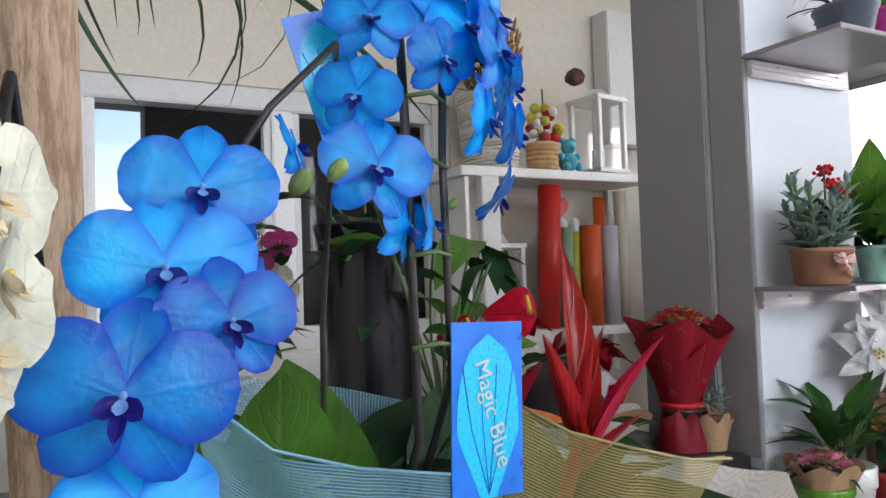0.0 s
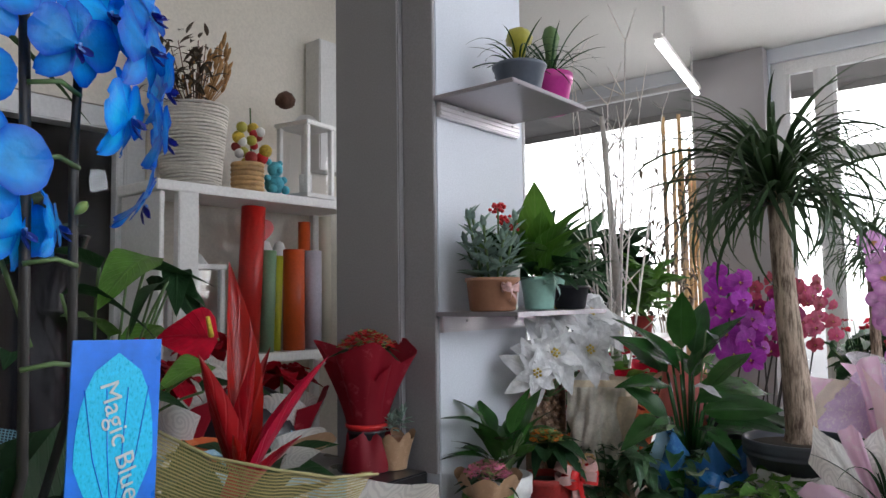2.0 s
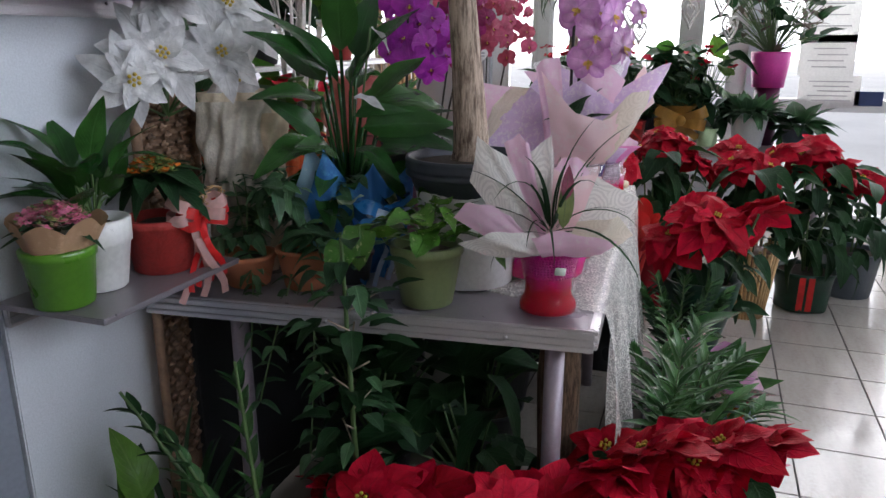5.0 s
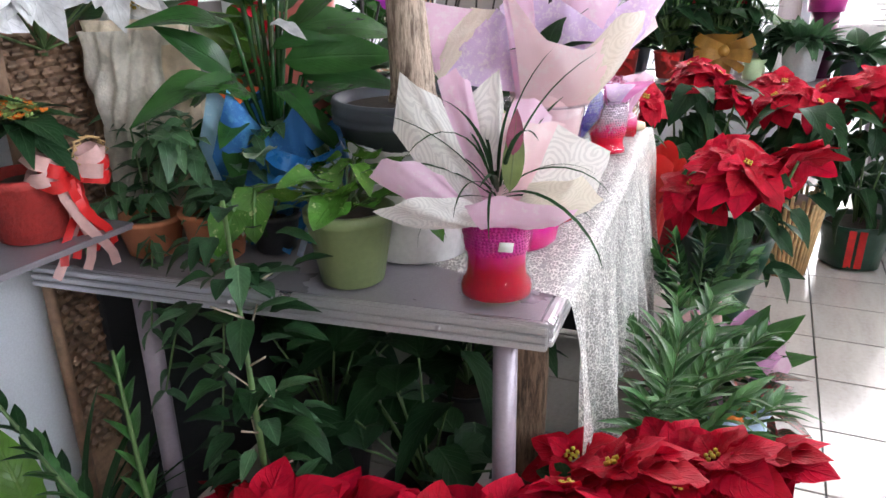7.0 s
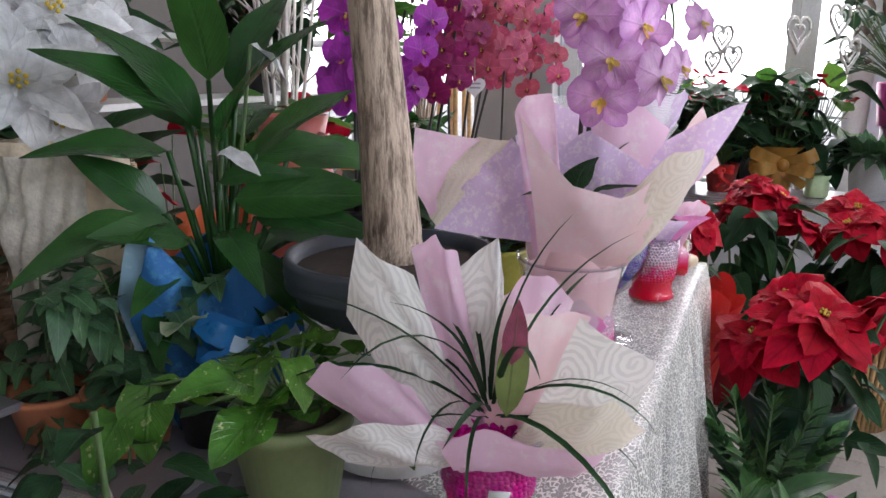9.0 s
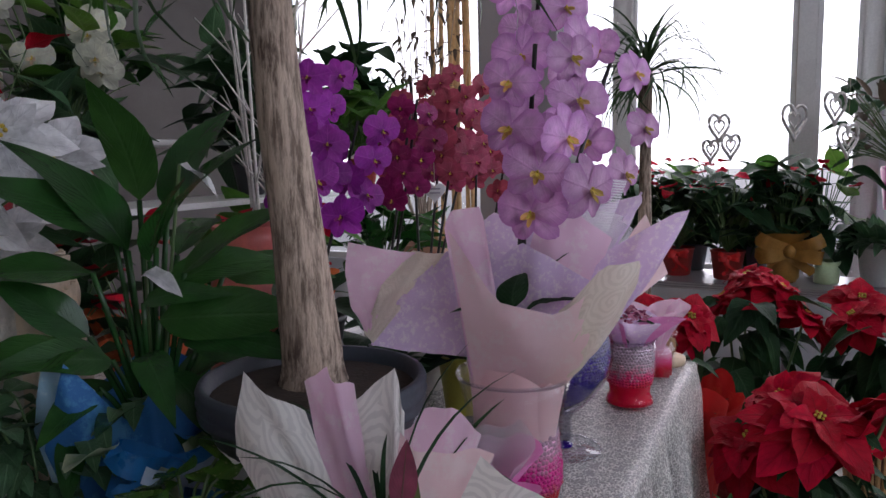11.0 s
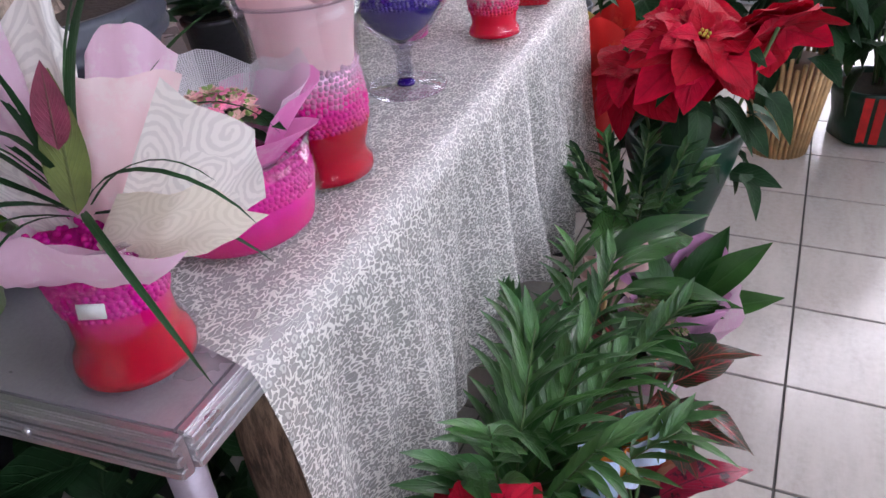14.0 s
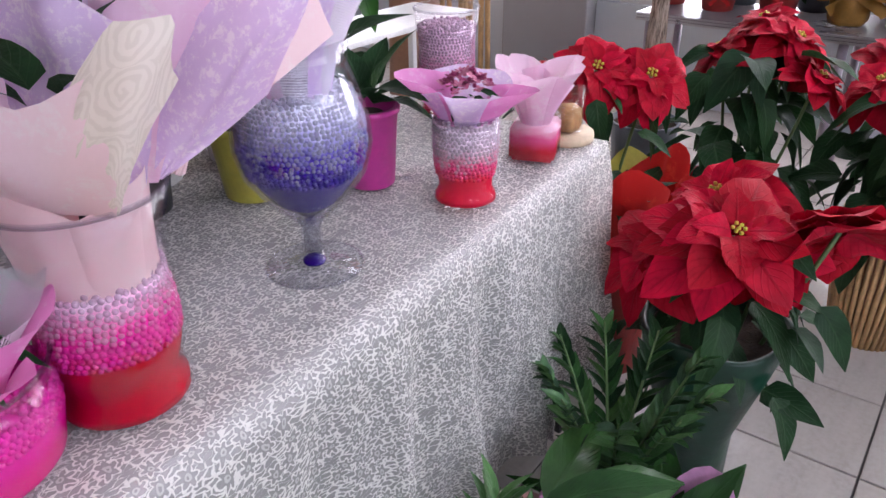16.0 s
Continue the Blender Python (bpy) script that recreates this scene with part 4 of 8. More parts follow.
def kalanchoe(t, z, r, n, petal_mats, seed, leaves=10, leaf_len=0.06, bud=0.35):
    """A dome of small four-petalled flowers over fleshy leaves."""
    rng = random.Random(seed)
    for k, pm in enumerate(petal_mats):
        b = bmesh.new()
        for i in range(n):
            a, q = rng.uniform(0, 6.28), math.sqrt(rng.random())
            p = Vector((q * r * math.cos(a), q * r * math.sin(a), z + r * 0.5 * (1 - q * q) + rng.uniform(-0.006, 0.006)))
            m0 = Matrix.Translation(p) @ pose(0, 0, 0, rng.uniform(-30, 30), rng.uniform(-30, 30), rng.uniform(0, 90))
            if rng.random() < bud and k == 0:
                bmesh.ops.create_uvsphere(b, u_segments=5, v_segments=4, radius=0.004, matrix=m0)
            else:
                for s in range(4):
                    mm = m0 @ pose(0, 0, 0, 0, 0, 90 * s)
                    vs = [b.verts.new(mm @ Vector(c)) for c in ((0, 0, 0), (0.005, 0.004, 0.001), (0.010, 0, 0.002), (0.005, -0.004, 0.001))]
                    b.faces.new(vs)
        part("blossom", b, pm, t, smooth=False)
    for i in range(leaves):
        az = i * 137.5
        part("leaf", rng.choice(K_DARK), None, t, "", aim((r * 0.3 * math.cos(radians(az)), r * 0.3 * math.sin(radians(az)), z - rng.uniform(0.0, 0.03)), az, rng.uniform(-15, 35), leaf_len * rng.uniform(0.8, 1.2), 0))


def frond(t, base, az, el, L, n, kinds, leaf_len, seed, droop=0.25, name="frond_stem", r=0.003, angle=55):
    """A feather-shaped leaf: an arched stem with leaflets on both sides."""
    rng = random.Random(seed)
    d = Vector((math.cos(radians(az)), math.sin(radians(az)), 0))
    pts = []
    for i in range(9):
        u = i / 8
        pts.append(Vector(base) + d * L * u * math.cos(radians(el)) + Vector((0, 0, L * (u * math.sin(radians(el)) - droop * u * u))))
    part(name, sweep(pts, [r * (1 - 0.6 * i / 8) for i in range(9)], 5), STEM, t)
    for i in range(n):
        u = 0.25 + 0.75 * i / (n - 1)
        k = u * 8
        a = pts[min(7, int(k))].lerp(pts[min(8, int(k) + 1)], k - int(k))
        slope = math.degrees(math.atan2(math.sin(radians(el)) - 2 * droop * u, math.cos(radians(el))))
        for s in (-1, 1):
            part("leaflet", rng.choice(kinds), None, t, "", aim(a, az + s * angle * (1 - 0.4 * u) + rng.uniform(-6, 6), slope * 0.6 + rng.uniform(0, 20), leaf_len * (1 - 0.45 * u) * rng.uniform(0.9, 1.1), s * 20))

# ---- the room ----
FX0, FX1, FY0, FY1, CZ = -1.6, 6.9, -2.6, 4.6, 3.62
solid("ground", box(-200, -200, -0.16, 260, 200, -0.06), OUT, "pale paved ground outside the shop", kind="structure")
floor = solid("floor", box(FX0, FY0, -0.05, FX1 + 0.25, FY1, -0.006), GROUT, "dark grout bed of the tiled floor", kind="structure")
solid("ceiling", box(FX0 - 0.2, FY0 - 0.2, CZ, FX1 + 0.3, FY1 + 0.2, CZ + 0.15), CEIL, "pale painted ceiling", kind="structure")


def wall_with_holes(name, axis, at, thick, a0, a1, z1, holes, material, label):
    """A wall along one axis with rectangular openings (a0, a1, z0, z1) that go right through it."""
    b = bmesh.new()
    xs = sorted({a0, a1, *[h[0] for h in holes], *[h[1] for h in holes]})
    for p, q in zip(xs, xs[1:]):
        zs = [(0.0, z1)]
        for h in holes:
            if h[0] <= p + 1e-6 and h[1] >= q - 1e-6:
                zs = [s for z in zs for s in ((z[0], min(z[1], h[2])), (max(z[0], h[3]), z[1])) if s[1] - s[0] > 1e-4]
        for lo, hi in zs:
            if axis == "y":
                box(at, p, lo, at + thick, q, hi, bm=b)
            else:
                box(p, at, lo, q, at + thick, hi, bm=b)
    return solid(name, b, material, label, kind="structure")


wall_with_holes("wall_east", "y", FX1, 0.22, FY0, FY1, CZ, [(2.46, 4.45, 0.55, 3.5), (-0.1, 1.84, 0.55, 3.5), (-2.2, -0.16, 0.05, 3.5)], WALL, "pale grey wall with tall shop windows")
wall_with_holes("wall_south", "x", FY0 - 0.2, 0.2, FX0, FX1, CZ, [(-0.6, 5.2, 1.7, 3.2)], WALL, "pale wall with a wide high window")
solid("wall_west", box(FX0 - 0.2, FY0, 0, FX0, FY1, CZ), CREAM, "plain cream wall", kind="structure")
wall_with_holes("wall_north", "x", 3.05, 0.12, FX0, 3.3, CZ, [(-0.6, 1.98, 1.28, 2.34)], CREAM, "cream wall with a white-framed inner window")
solid("wall_inner", box(3.301, 2.65, 0, 3.4, 3.17, CZ), CREAM, "plain cream partition wall", kind="structure")
# near-black base colour stands in for the unlit depth of the back room
wall_with_holes("wall_rear", "x", FY1, 0.2, FX0, FX1, CZ, [(0.36, 0.86, 1.2, 2.6)], mat("back_room_painted_gloom", (0.10, 0.09, 0.085), 0.8, world_space=True), "back room wall with the room's dimness put into its colour")
solid("wall_back_room", box(2.9, 3.18, 0, 3.0, FY1, CZ), CREAM, "plain partition of the back room", kind="structure")


def framed_window(name, axis, at, a0, a1, z0, z1, uprights, bars, label, w=0.06, d=0.07):
    """White plastic window: outer frame, uprights, cross bars and one pane of glass in each field."""
    t = tagged(new(name), label, "window", kind="structure")

    def bar(nm, p0, p1, q0, q1, material=PVC, dd=d, off=0.0, bevel=0.006):
        bm = box(at + off, p0, q0, at + off + dd, p1, q1, bevel) if axis == "y" else box(p0, at + off, q0, p1, at + off + dd, q1, bevel)
        return part(nm, bm, material, t, smooth=False)

    bar("window_frame", a0, a0 + w, z0, z1)
    bar("window_frame", a1 - w, a1, z0, z1)
    bar("window_frame", a0 + w, a1 - w, z0, z0 + w)
    bar("window_frame", a0 + w, a1 - w, z1 - w, z1)
    us = [a0 + w / 2, *sorted(uprights), a1 - w / 2]
    for u in uprights:
        bar("upright", u - w / 2, u + w / 2, z0 + w, z1 - w, off=-0.004, dd=d + 0.008)
    for p, q in zip(us, us[1:]):
        for zb in bars:
            bar("cross_bar", p + w / 2, q - w / 2, zb - w / 2, zb + w / 2)
        zz = [z0 + w / 2, *bars, z1 - w / 2]
        for lo, hi in zip(zz, zz[1:]):
            for s in (p + w / 2, q - w / 2 - 0.03):
                bar("sash", s, s + 0.03, lo + w / 2, hi - w / 2, dd=0.05, off=0.012, bevel=0.004)
            g = bar("pane", p + w / 2 + 0.03, q - w / 2 - 0.03, lo + w / 2, hi - w / 2, GLASS, 0.006, 0.03, 0)
            g.visible_shadow = False
    return t


framed_window("window_1", "y", FX1 + 0.04, 2.46, 4.45, 0.55, 3.5, [], [], "large fixed shop window in a white frame", 0.05)
framed_window("window_2", "y", FX1 + 0.04, -0.1, 1.84, 0.55, 3.5, [1.43, 0.31], [2.66], "white plastic shop window with a cross bar", 0.11)
door = framed_window("door_1", "y", FX1 + 0.04, -2.2, -0.16, 0.05, 3.5, [-1.25], [0.93, 2.55], "white glazed shop door with paper notices", 0.09)
part("door_handle", sweep([(FX1 + 0.02, -1.17, 0.95), (FX1 - 0.03, -1.17, 0.95), (FX1 - 0.03, -1.17, 1.25), (FX1 + 0.02, -1.17, 1.25)], 0.01, 8), ALU, door)
framed_window("window_3", "x", FY0 - 0.14, -0.6, 5.2, 1.7, 3.2, [1.3, 3.2], [], "wide high window in a white frame", 0.07)
framed_window("window_4", "x", 3.06, -0.6, 1.98, 1.28, 2.34, [0.43, 1.2], [], "white-framed inner window above a white panel", 0.09, 0.1)
solid("window_panel", box(-0.6, 2.99, 1.0, 1.98, 3.05, 1.27, 0.004), WHITE, "white panel below the inner window", kind="structure")

# grey column between the windows
solid("column", box(FX1 - 0.14, 1.85, 0, FX1 - 0.004, 2.45, CZ - 0.004, 0.004), GREY, "grey painted column between the windows", kind="structure")

# pillar with shelves, and the counter beside it
PX0, PX1, PY0, PY1 = 1.935, 2.38, 1.41, 1.76
solid("pillar", box(PX0 + 0.004, PY0 + 0.003, 0, PX1, PY1, CZ - 0.003, 0.003), WALL, "pale grey pillar with wall shelves", kind="structure")
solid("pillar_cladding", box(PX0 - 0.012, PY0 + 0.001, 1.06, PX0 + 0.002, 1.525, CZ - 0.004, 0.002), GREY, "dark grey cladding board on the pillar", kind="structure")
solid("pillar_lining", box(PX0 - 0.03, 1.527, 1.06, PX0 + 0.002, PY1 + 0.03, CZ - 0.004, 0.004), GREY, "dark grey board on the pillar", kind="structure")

counter = thing("counter", 1.0, 1.7, 0, "grey-blue panelled shop counter with a black top", "counter")
part("body", box(-2.4, -0.27, 0.0, 0.80, 0.45, 1.034, 0.004), PANEL, counter, smooth=False)
part("front_panel", box(-1.1, -0.283, 0.05, 0.78, -0.272, 1.024, 0.003), PANEL, counter, smooth=False)
part("corner_post", box(0.805, -0.286, 0.0, 0.93, -0.16, 1.034, 0.003), PANEL, counter, smooth=False)
part("countertop", box(-2.4, -0.30, 1.039, 0.87, 0.46, 1.08, 0.004), BLACK, counter, smooth=False)
part("edge_strip", box(-2.4, -0.305, 1.031, 0.872, -0.302, 1.043, 0.001), ALU, counter, smooth=False)


def wall_shelf(z, x0, x1, label):
    t = thing("wall_shelf", PX0, PY0, z, label, "shelf", "shelves on the pillar")
    part("plate", box(x0 - PX0, -0.27, -0.006, x1 - PX0, -0.002, 0.006, 0.002), SILVER, t, smooth=False)
    b = box(0.0, -0.016, -0.05, x1 - PX0 + 0.02, -0.001, -0.008, 0.002)
    for k in range(3):
        box(0.0, -0.020, -0.046 + 0.013 * k, x1 - PX0 + 0.02, -0.0155, -0.040 + 0.013 * k, bm=b)
    part("wall_rail", b, ALU, t, smooth=False)
    for k in range(2):
        part("screw", lathe([(0.004, 0), (0.004, 0.004), (0.001, 0.005)], 8), ALU, t, m=pose(0.1 + 0.25 * k, -0.0205, -0.02, 90))
    return t


wall_shelf(2.09, PX0 - 0.015, 2.31, "thin silver wall shelf on the pale pillar")
wall_shelf(1.49, PX0 - 0.015, 2.40, "thin silver wall shelf at eye height")
wall_shelf(0.90, PX0 - 0.015, 2.34, "thin silver wall shelf holding three potted plants")

# display table
TX0, TX1, TY0, TY1, TZ = 2.37, 3.95, 0.322, 1.36, 0.82
SKEW = 0.055
table = thing("display_table", TX0, TY0, 0, "silver laminate display table with grooved metal edges", "table")
b = box(0.012, 0.012, TZ - 0.045, TX1 - TX0 - 0.012, TY1 - TY0, TZ - 0.002, 0.003)
for v in b.verts:
    if v.co.x < 0.1:
        v.co.x -= 0.105 * v.co.y
    if v.co.y < 0.1:
        v.co.y += SKEW * v.co.x
part("tabletop", b, SILVER, table, smooth=False)


def edging(x0, y0, x1, y1, nm, turn=0.0):
    b = bmesh.new()
    dx, dy = (0.007, 0) if x1 - x0 < y1 - y0 else (0, 0.007)
    box(x0, y0, TZ - 0.05, x1, y1, TZ, 0.002, b)
    for k in range(3):
        box(x0 - dx, y0 - dy, TZ - 0.047 + 0.016 * k, x1 - dx, y1 - dy, TZ - 0.036 + 0.016 * k, 0.002, b)
    part(nm, b, ALU, table, m=pose(0, 0, 0, 0, 0, turn), smooth=False)


edging(0.0, 0.0, 0.011, TY1 - TY0, "edge_trim", 6.0)
edging(0.012, 0.0, TX1 - TX0, 0.011, "edge_trim", math.degrees(math.atan(SKEW)))
# added black boards, not table parts: they darken the space underneath
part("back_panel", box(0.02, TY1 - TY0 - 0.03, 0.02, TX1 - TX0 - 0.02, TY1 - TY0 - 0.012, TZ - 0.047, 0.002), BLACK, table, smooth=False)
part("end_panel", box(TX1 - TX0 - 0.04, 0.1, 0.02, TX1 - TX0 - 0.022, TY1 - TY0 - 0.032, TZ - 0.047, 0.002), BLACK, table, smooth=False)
for lx, ly in ((0.06, 0.09), (-0.02, 0.84), (1.44, 0.20), (1.44, 0.95)):
    part("leg", sweep([(lx, ly, 0), (lx, ly, TZ - 0.046)], 0.022, 16), LEGM, table)
for k in range(2):
    part("screw", lathe([(0.005, 0), (0.005, 0.004), (0.001, 0.005)], 8), ALU, table, m=pose(-0.006 - 0.105 * (0.18 + 0.4 * k), 0.18 + 0.4 * k, TZ - 0.027, 0, -90))


def lace_cloth():
    """Cream lace laid over the table, its front and far edges hanging in soft folds."""
    b = bmesh.new()
    uv = b.loops.layers.uv.new("uv")
    nx, back, down = 190, 16, 26
    x0, x1 = 2.47, TX1 + 0.012
    g = []
    for i in range(nx + 1):
        u = i / nx
        x = x0 + (x1 - x0) * u
        front = TY0 + SKEW * (x - TX0)
        col = []
        for j in range(back):
            k = j / (back - 1)
            y = TY1 - 0.25 - (TY1 - 0.25 - front + 0.014) * k
            xx = x + 0.16 * (1 - k) * (1 - u)
            crease = max(0.0, math.sin(11 * xx + 19 * y + 1.2 * math.sin(5 * y))) ** 6
            col.append(((xx, y, TZ + 0.003 + 0.0035 * crease * (0.3 + k) + 0.001 * math.sin(37 * x + 13 * y)), (xx, y)))
        near, far = min(1.0, max(0.0, (u - 0.10) / 0.16)), max(0.0, (u - 0.55) / 0.45)
        length = 0.58 - 0.10 * near * near * (3 - 2 * near) + 0.15 * far + 0.012 * math.sin(31 * u)
        for j in range(1, down + 1):
            v = j / down
            s = v * length
            amp = 0.004 + 0.026 * v ** 0.8
            ph = u * 34 + 1.7 * math.sin(u * 11) + 0.5 * math.sin(5 * v + 9 * u)
            fold = amp * (math.sin(ph) + 0.35 * math.sin(u * 91 + 2 + 2 * v))
            y = front - 0.016 - 0.012 * min(1, v * 8) - fold * min(1, v * 5) - 0.035 * v
            xx = x + 0.014 * math.cos(ph) * v
            col.append(((xx, y, TZ + 0.003 - s + 0.006 * (1 - min(1, v * 9))), (x + 0.3 * fold, front - 0.014 - s)))
        g.append([(b.verts.new(p), t) for p, t in col])
    # flap at the far end
    e = []
    for i in range(31):
        u = i / 30
        y = TY0 + SKEW * (x1 - TX0) - 0.02 + 0.62 * u
        col = []
        for j in range(18):
            v = j / 17
            fold = 0.026 * v * math.sin(u * 24 + 1) + 0.01 * v * math.sin(u * 51)
            col.append((b.verts.new((x1 + 0.004 + 0.012 * min(1, v * 8) + fold + 0.02 * v, y + 0.01 * v * math.cos(u * 24), TZ + 0.003 - 0.52 * v)), (x1 + 0.52 * v, y)))
        e.append(col)
    for grid, flip in ((g, False), (e, True)):
        for lo, hi in zip(grid, grid[1:]):
            for j in range(len(lo) - 1):
                q = (lo[j], lo[j + 1], hi[j + 1], hi[j])
                fc = b.faces.new([v for v, _ in (reversed(q) if flip else q)])
                for lp, (_, t) in zip(fc.loops, reversed(q) if flip else q):
                    lp[uv].uv = t
    ob = new("lace_tablecloth", data_of(b, "lace_tablecloth", LACE))
    return tagged(ob, "cream lace cloth hanging in folds over the table", "tablecloth")


lace_cloth()

# ceiling tube
lamp = thing("ceiling_lamp", 5.9, 2.23, 3.28, "long white fluorescent ceiling tube, switched on", "lamp")
part("tube", sweep([(-0.72, -0.13, 0), (0.72, 0.13, 0)], 0.02, 10), TUBE, lamp)
part("housing", box(-0.74, -0.03, 0.03, 0.74, 0.03, 0.07, 0.006), WHITE, lamp, m=pose(0, 0, 0, 0, 0, 10.2), smooth=False)
for k in (-1, 1):
    part("bracket", sweep([(k * 0.5, k * 0.09, 0.06), (k * 0.5, k * 0.09, CZ - 3.28)], 0.008, 6), WHITE, lamp)

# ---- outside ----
# emissive slabs added for blown-out daylight; they also light the room
backdrop = solid("backdrop", box(58, -140, -0.06, 58.2, 160, 60), glow("backdrop_glow_east", (1.0, 0.98, 0.95), 4.0), "added glowing backdrop standing in for bright daylight outside", kind="structure")
backdrop2 = solid("backdrop_south", box(-80, -56.2, -0.06, 57, -56, 40), glow("backdrop_glow_south", (0.92, 0.96, 1.0), 1.6), "added glowing backdrop standing in for bright daylight outside", kind="structure")
awn = thing("awning", FX1 + 0.2, 1.1, 3.1, "dusty grey canvas awning over the shop windows", "awning")
part("canvas", box(-0.12, -3.4, -0.01, 1.62, 6.5, 0.01), AWNING, awn, m=pose(0.0, 0, 0.63, 0, 1.5), smooth=False)
part("valance", box(1.55, -3.4, 0.50, 1.57, 6.5, 0.578), AWNING, awn, smooth=False)
for yy in (-3.0, 0.0, 3.0):
    part("arm", sweep([(-0.1, yy, 0.60), (1.5, yy, 0.56)], 0.02, 6), AWNING, awn)
# ---- pots on the pillar shelves ----
def shelf_pots():
    t = thing("potted_cactus", 2.15, 1.27, 2.097, "grafted yellow cactus with grass in a slate grey pot", "potted plant")
    pot(t, 0.055, 0.075, 0.11, C_GREY)
    part("cactus", lathe([(0.018, 0.10), (0.02, 0.17), (0.034, 0.175), (0.038, 0.195), (0.028, 0.215), (0.005, 0.225)], 14, wobble=0.12), C_YEL, t)
    rosette(t, 26, K_GRASS, 0.17, (10, 65), 1, (0, 0, 0.10))
    t = thing("potted_cactus", 2.33, 1.27, 2.097, "green cactus with grass in a bright pink pot", "potted plant")
    pot(t, 0.045, 0.062, 0.125, C_PINK, 0.03)
    part("cactus", lathe([(0.015, 0.12), (0.018, 0.2), (0.026, 0.24), (0.018, 0.27), (0.004, 0.28)], 12, wobble=0.15), STEM, t)
    rosette(t, 24, K_GRASS, 0.18, (5, 60), 2, (0, 0, 0.12))

    t = thing("potted_succulent", 1.995, 1.27, 1.497, "grey-green succulent in a brown pot with a ribbon", "potted plant")
    pot(t, 0.062, 0.07, 0.09, C_BROWN)
    bow(t, -0.02, -0.072, 0.06, 0.05, SATIN_ROSE, (0, -1, 0), 2, 0.05)
    rng = random.Random(7)
    for s in range(9):
        az, h = s * 40, rng.uniform(0.10, 0.23)
        foot = (0.03 * math.cos(radians(az)), 0.03 * math.sin(radians(az)), 0.08)
        tip = (0.075 * math.cos(radians(az)), 0.075 * math.sin(radians(az)), 0.08 + h)
        part("stem", sweep([foot, tip], 0.004, 5), STEM, t)
        for i in range(14):
            u = i / 13
            p = Vector(foot).lerp(Vector(tip), u)
            part("leaf", K_SUCC[0], None, t, "", aim(p, i * 137, 20 + 40 * u, 0.064 * (1.1 - 0.4 * u), 0))
    t = thing("potted_kalanchoe", 2.085, 1.31, 1.497, "red kalanchoe in a white pot", "potted plant")
    pot(t, 0.05, 0.06, 0.13, C_WHITE)
    for i, (dx, dy, z) in enumerate(((0.0, 0, 0.29), (0.04, 0.01, 0.26), (0.02, -0.03, 0.24))):
        part("stem", sweep([(0, 0, 0.1), (dx, dy, z)], 0.003, 5), STEM, t)
        b = bmesh.new()
        for q in range(22):
            bmesh.ops.create_icosphere(b, subdivisions=1, radius=0.006, matrix=Matrix.Translation((dx + rng.uniform(-0.02, 0.02), dy + rng.uniform(-0.02, 0.02), z + rng.uniform(-0.012, 0.012))))
        part("blossom", b, P_KRED, t)
    rosette(t, 18, K_DARK, 0.09, (0, 60), 3, (0, 0, 0.13))
    t = thing("potted_plant", 2.23, 1.27, 1.497, "upright green plant in a mint pot with tulle bow", "potted plant")
    pot(t, 0.042, 0.052, 0.095, C_MINT)
    bow(t, 0.0, -0.05, 0.085, 0.07, C_MINT, (0, -1, 0), 2, 0.06)
    rosette(t, 18, K_BRIGHT, 0.22, (45, 84), 4, (0, 0, 0.09))
    rosette(t, 10, K_DARK, 0.15, (10, 50), 5, (0, 0, 0.09))
    t = thing("potted_plant", 2.36, 1.24, 1.497, "small leafy green plant in a dark pot", "potted plant")
    pot(t, 0.045, 0.055, 0.07, C_BLACK)
    rosette(t, 40, K_VINE, 0.08, (-10, 70), 6, (0, 0, 0.09), 0.05)

    t = thing("potted_kalanchoe", 1.965, 1.275, 0.907, "pink kalanchoe in kraft paper and a green pot", "potted plant")
    pot(t, 0.054, 0.064, 0.115, C_GREEN, 0.02)
    part("paper_collar", flare(0.055, 0.085, 0.08, 0.175, 0, 360, 3, 6, 0.02, 48, 5), PAPER_KRAFT, t)
    kalanchoe(t, 0.165, 0.06, 90, [P_BUD, P_KPINK, P_KPINK, P_KSALM], 4, 12, 0.07)
    t = thing("potted_peace_lily", 2.07, 1.285, 0.907, "dark green leafy plant in a white ribbed pot", "potted plant")
    pot(t, 0.05, 0.064, 0.145, C_WHITE, 0.05)
    rng = random.Random(11)
    stalked(t, [(0.05 * math.cos(a), 0.05 * math.sin(a), rng.uniform(0.17, 0.26), math.degrees(a) + rng.uniform(-20, 20), rng.uniform(25, 80), rng.uniform(0.10, 0.17)) for a in [i * 0.45 for i in range(24)]], K_LILY, 0.002, (0, 0, 0.12), 2)
    t = thing("potted_kalanchoe", 2.215, 1.25, 0.907, "orange kalanchoe in a red woven pot tied with ribbons", "potted plant")
    pot(t, 0.062, 0.075, 0.12, C_REDP, 0.02)
    kalanchoe(t, 0.22, 0.055, 60, [P_BUD, P_ORANGE, P_BUD], 5, 20, 0.1)
    bow(t, 0.02, -0.085, 0.13, 0.11, SATIN_ROSE, (-0.5, -1, 0), 3, 0.2, 2)
    bow(t, 0.03, -0.092, 0.115, 0.10, SATIN_RED, (-0.3, -1, 0), 4, 0.15, 3)
    part("raffia_ring", sweep([(0.06 + 0.035 * math.cos(i * 0.45), -0.10 + 0.012 * math.sin(i * 3), 0.15 + 0.03 * math.sin(i * 0.45)) for i in range(40)], 0.0016, 5), WOOD, t)


shelf_pots()


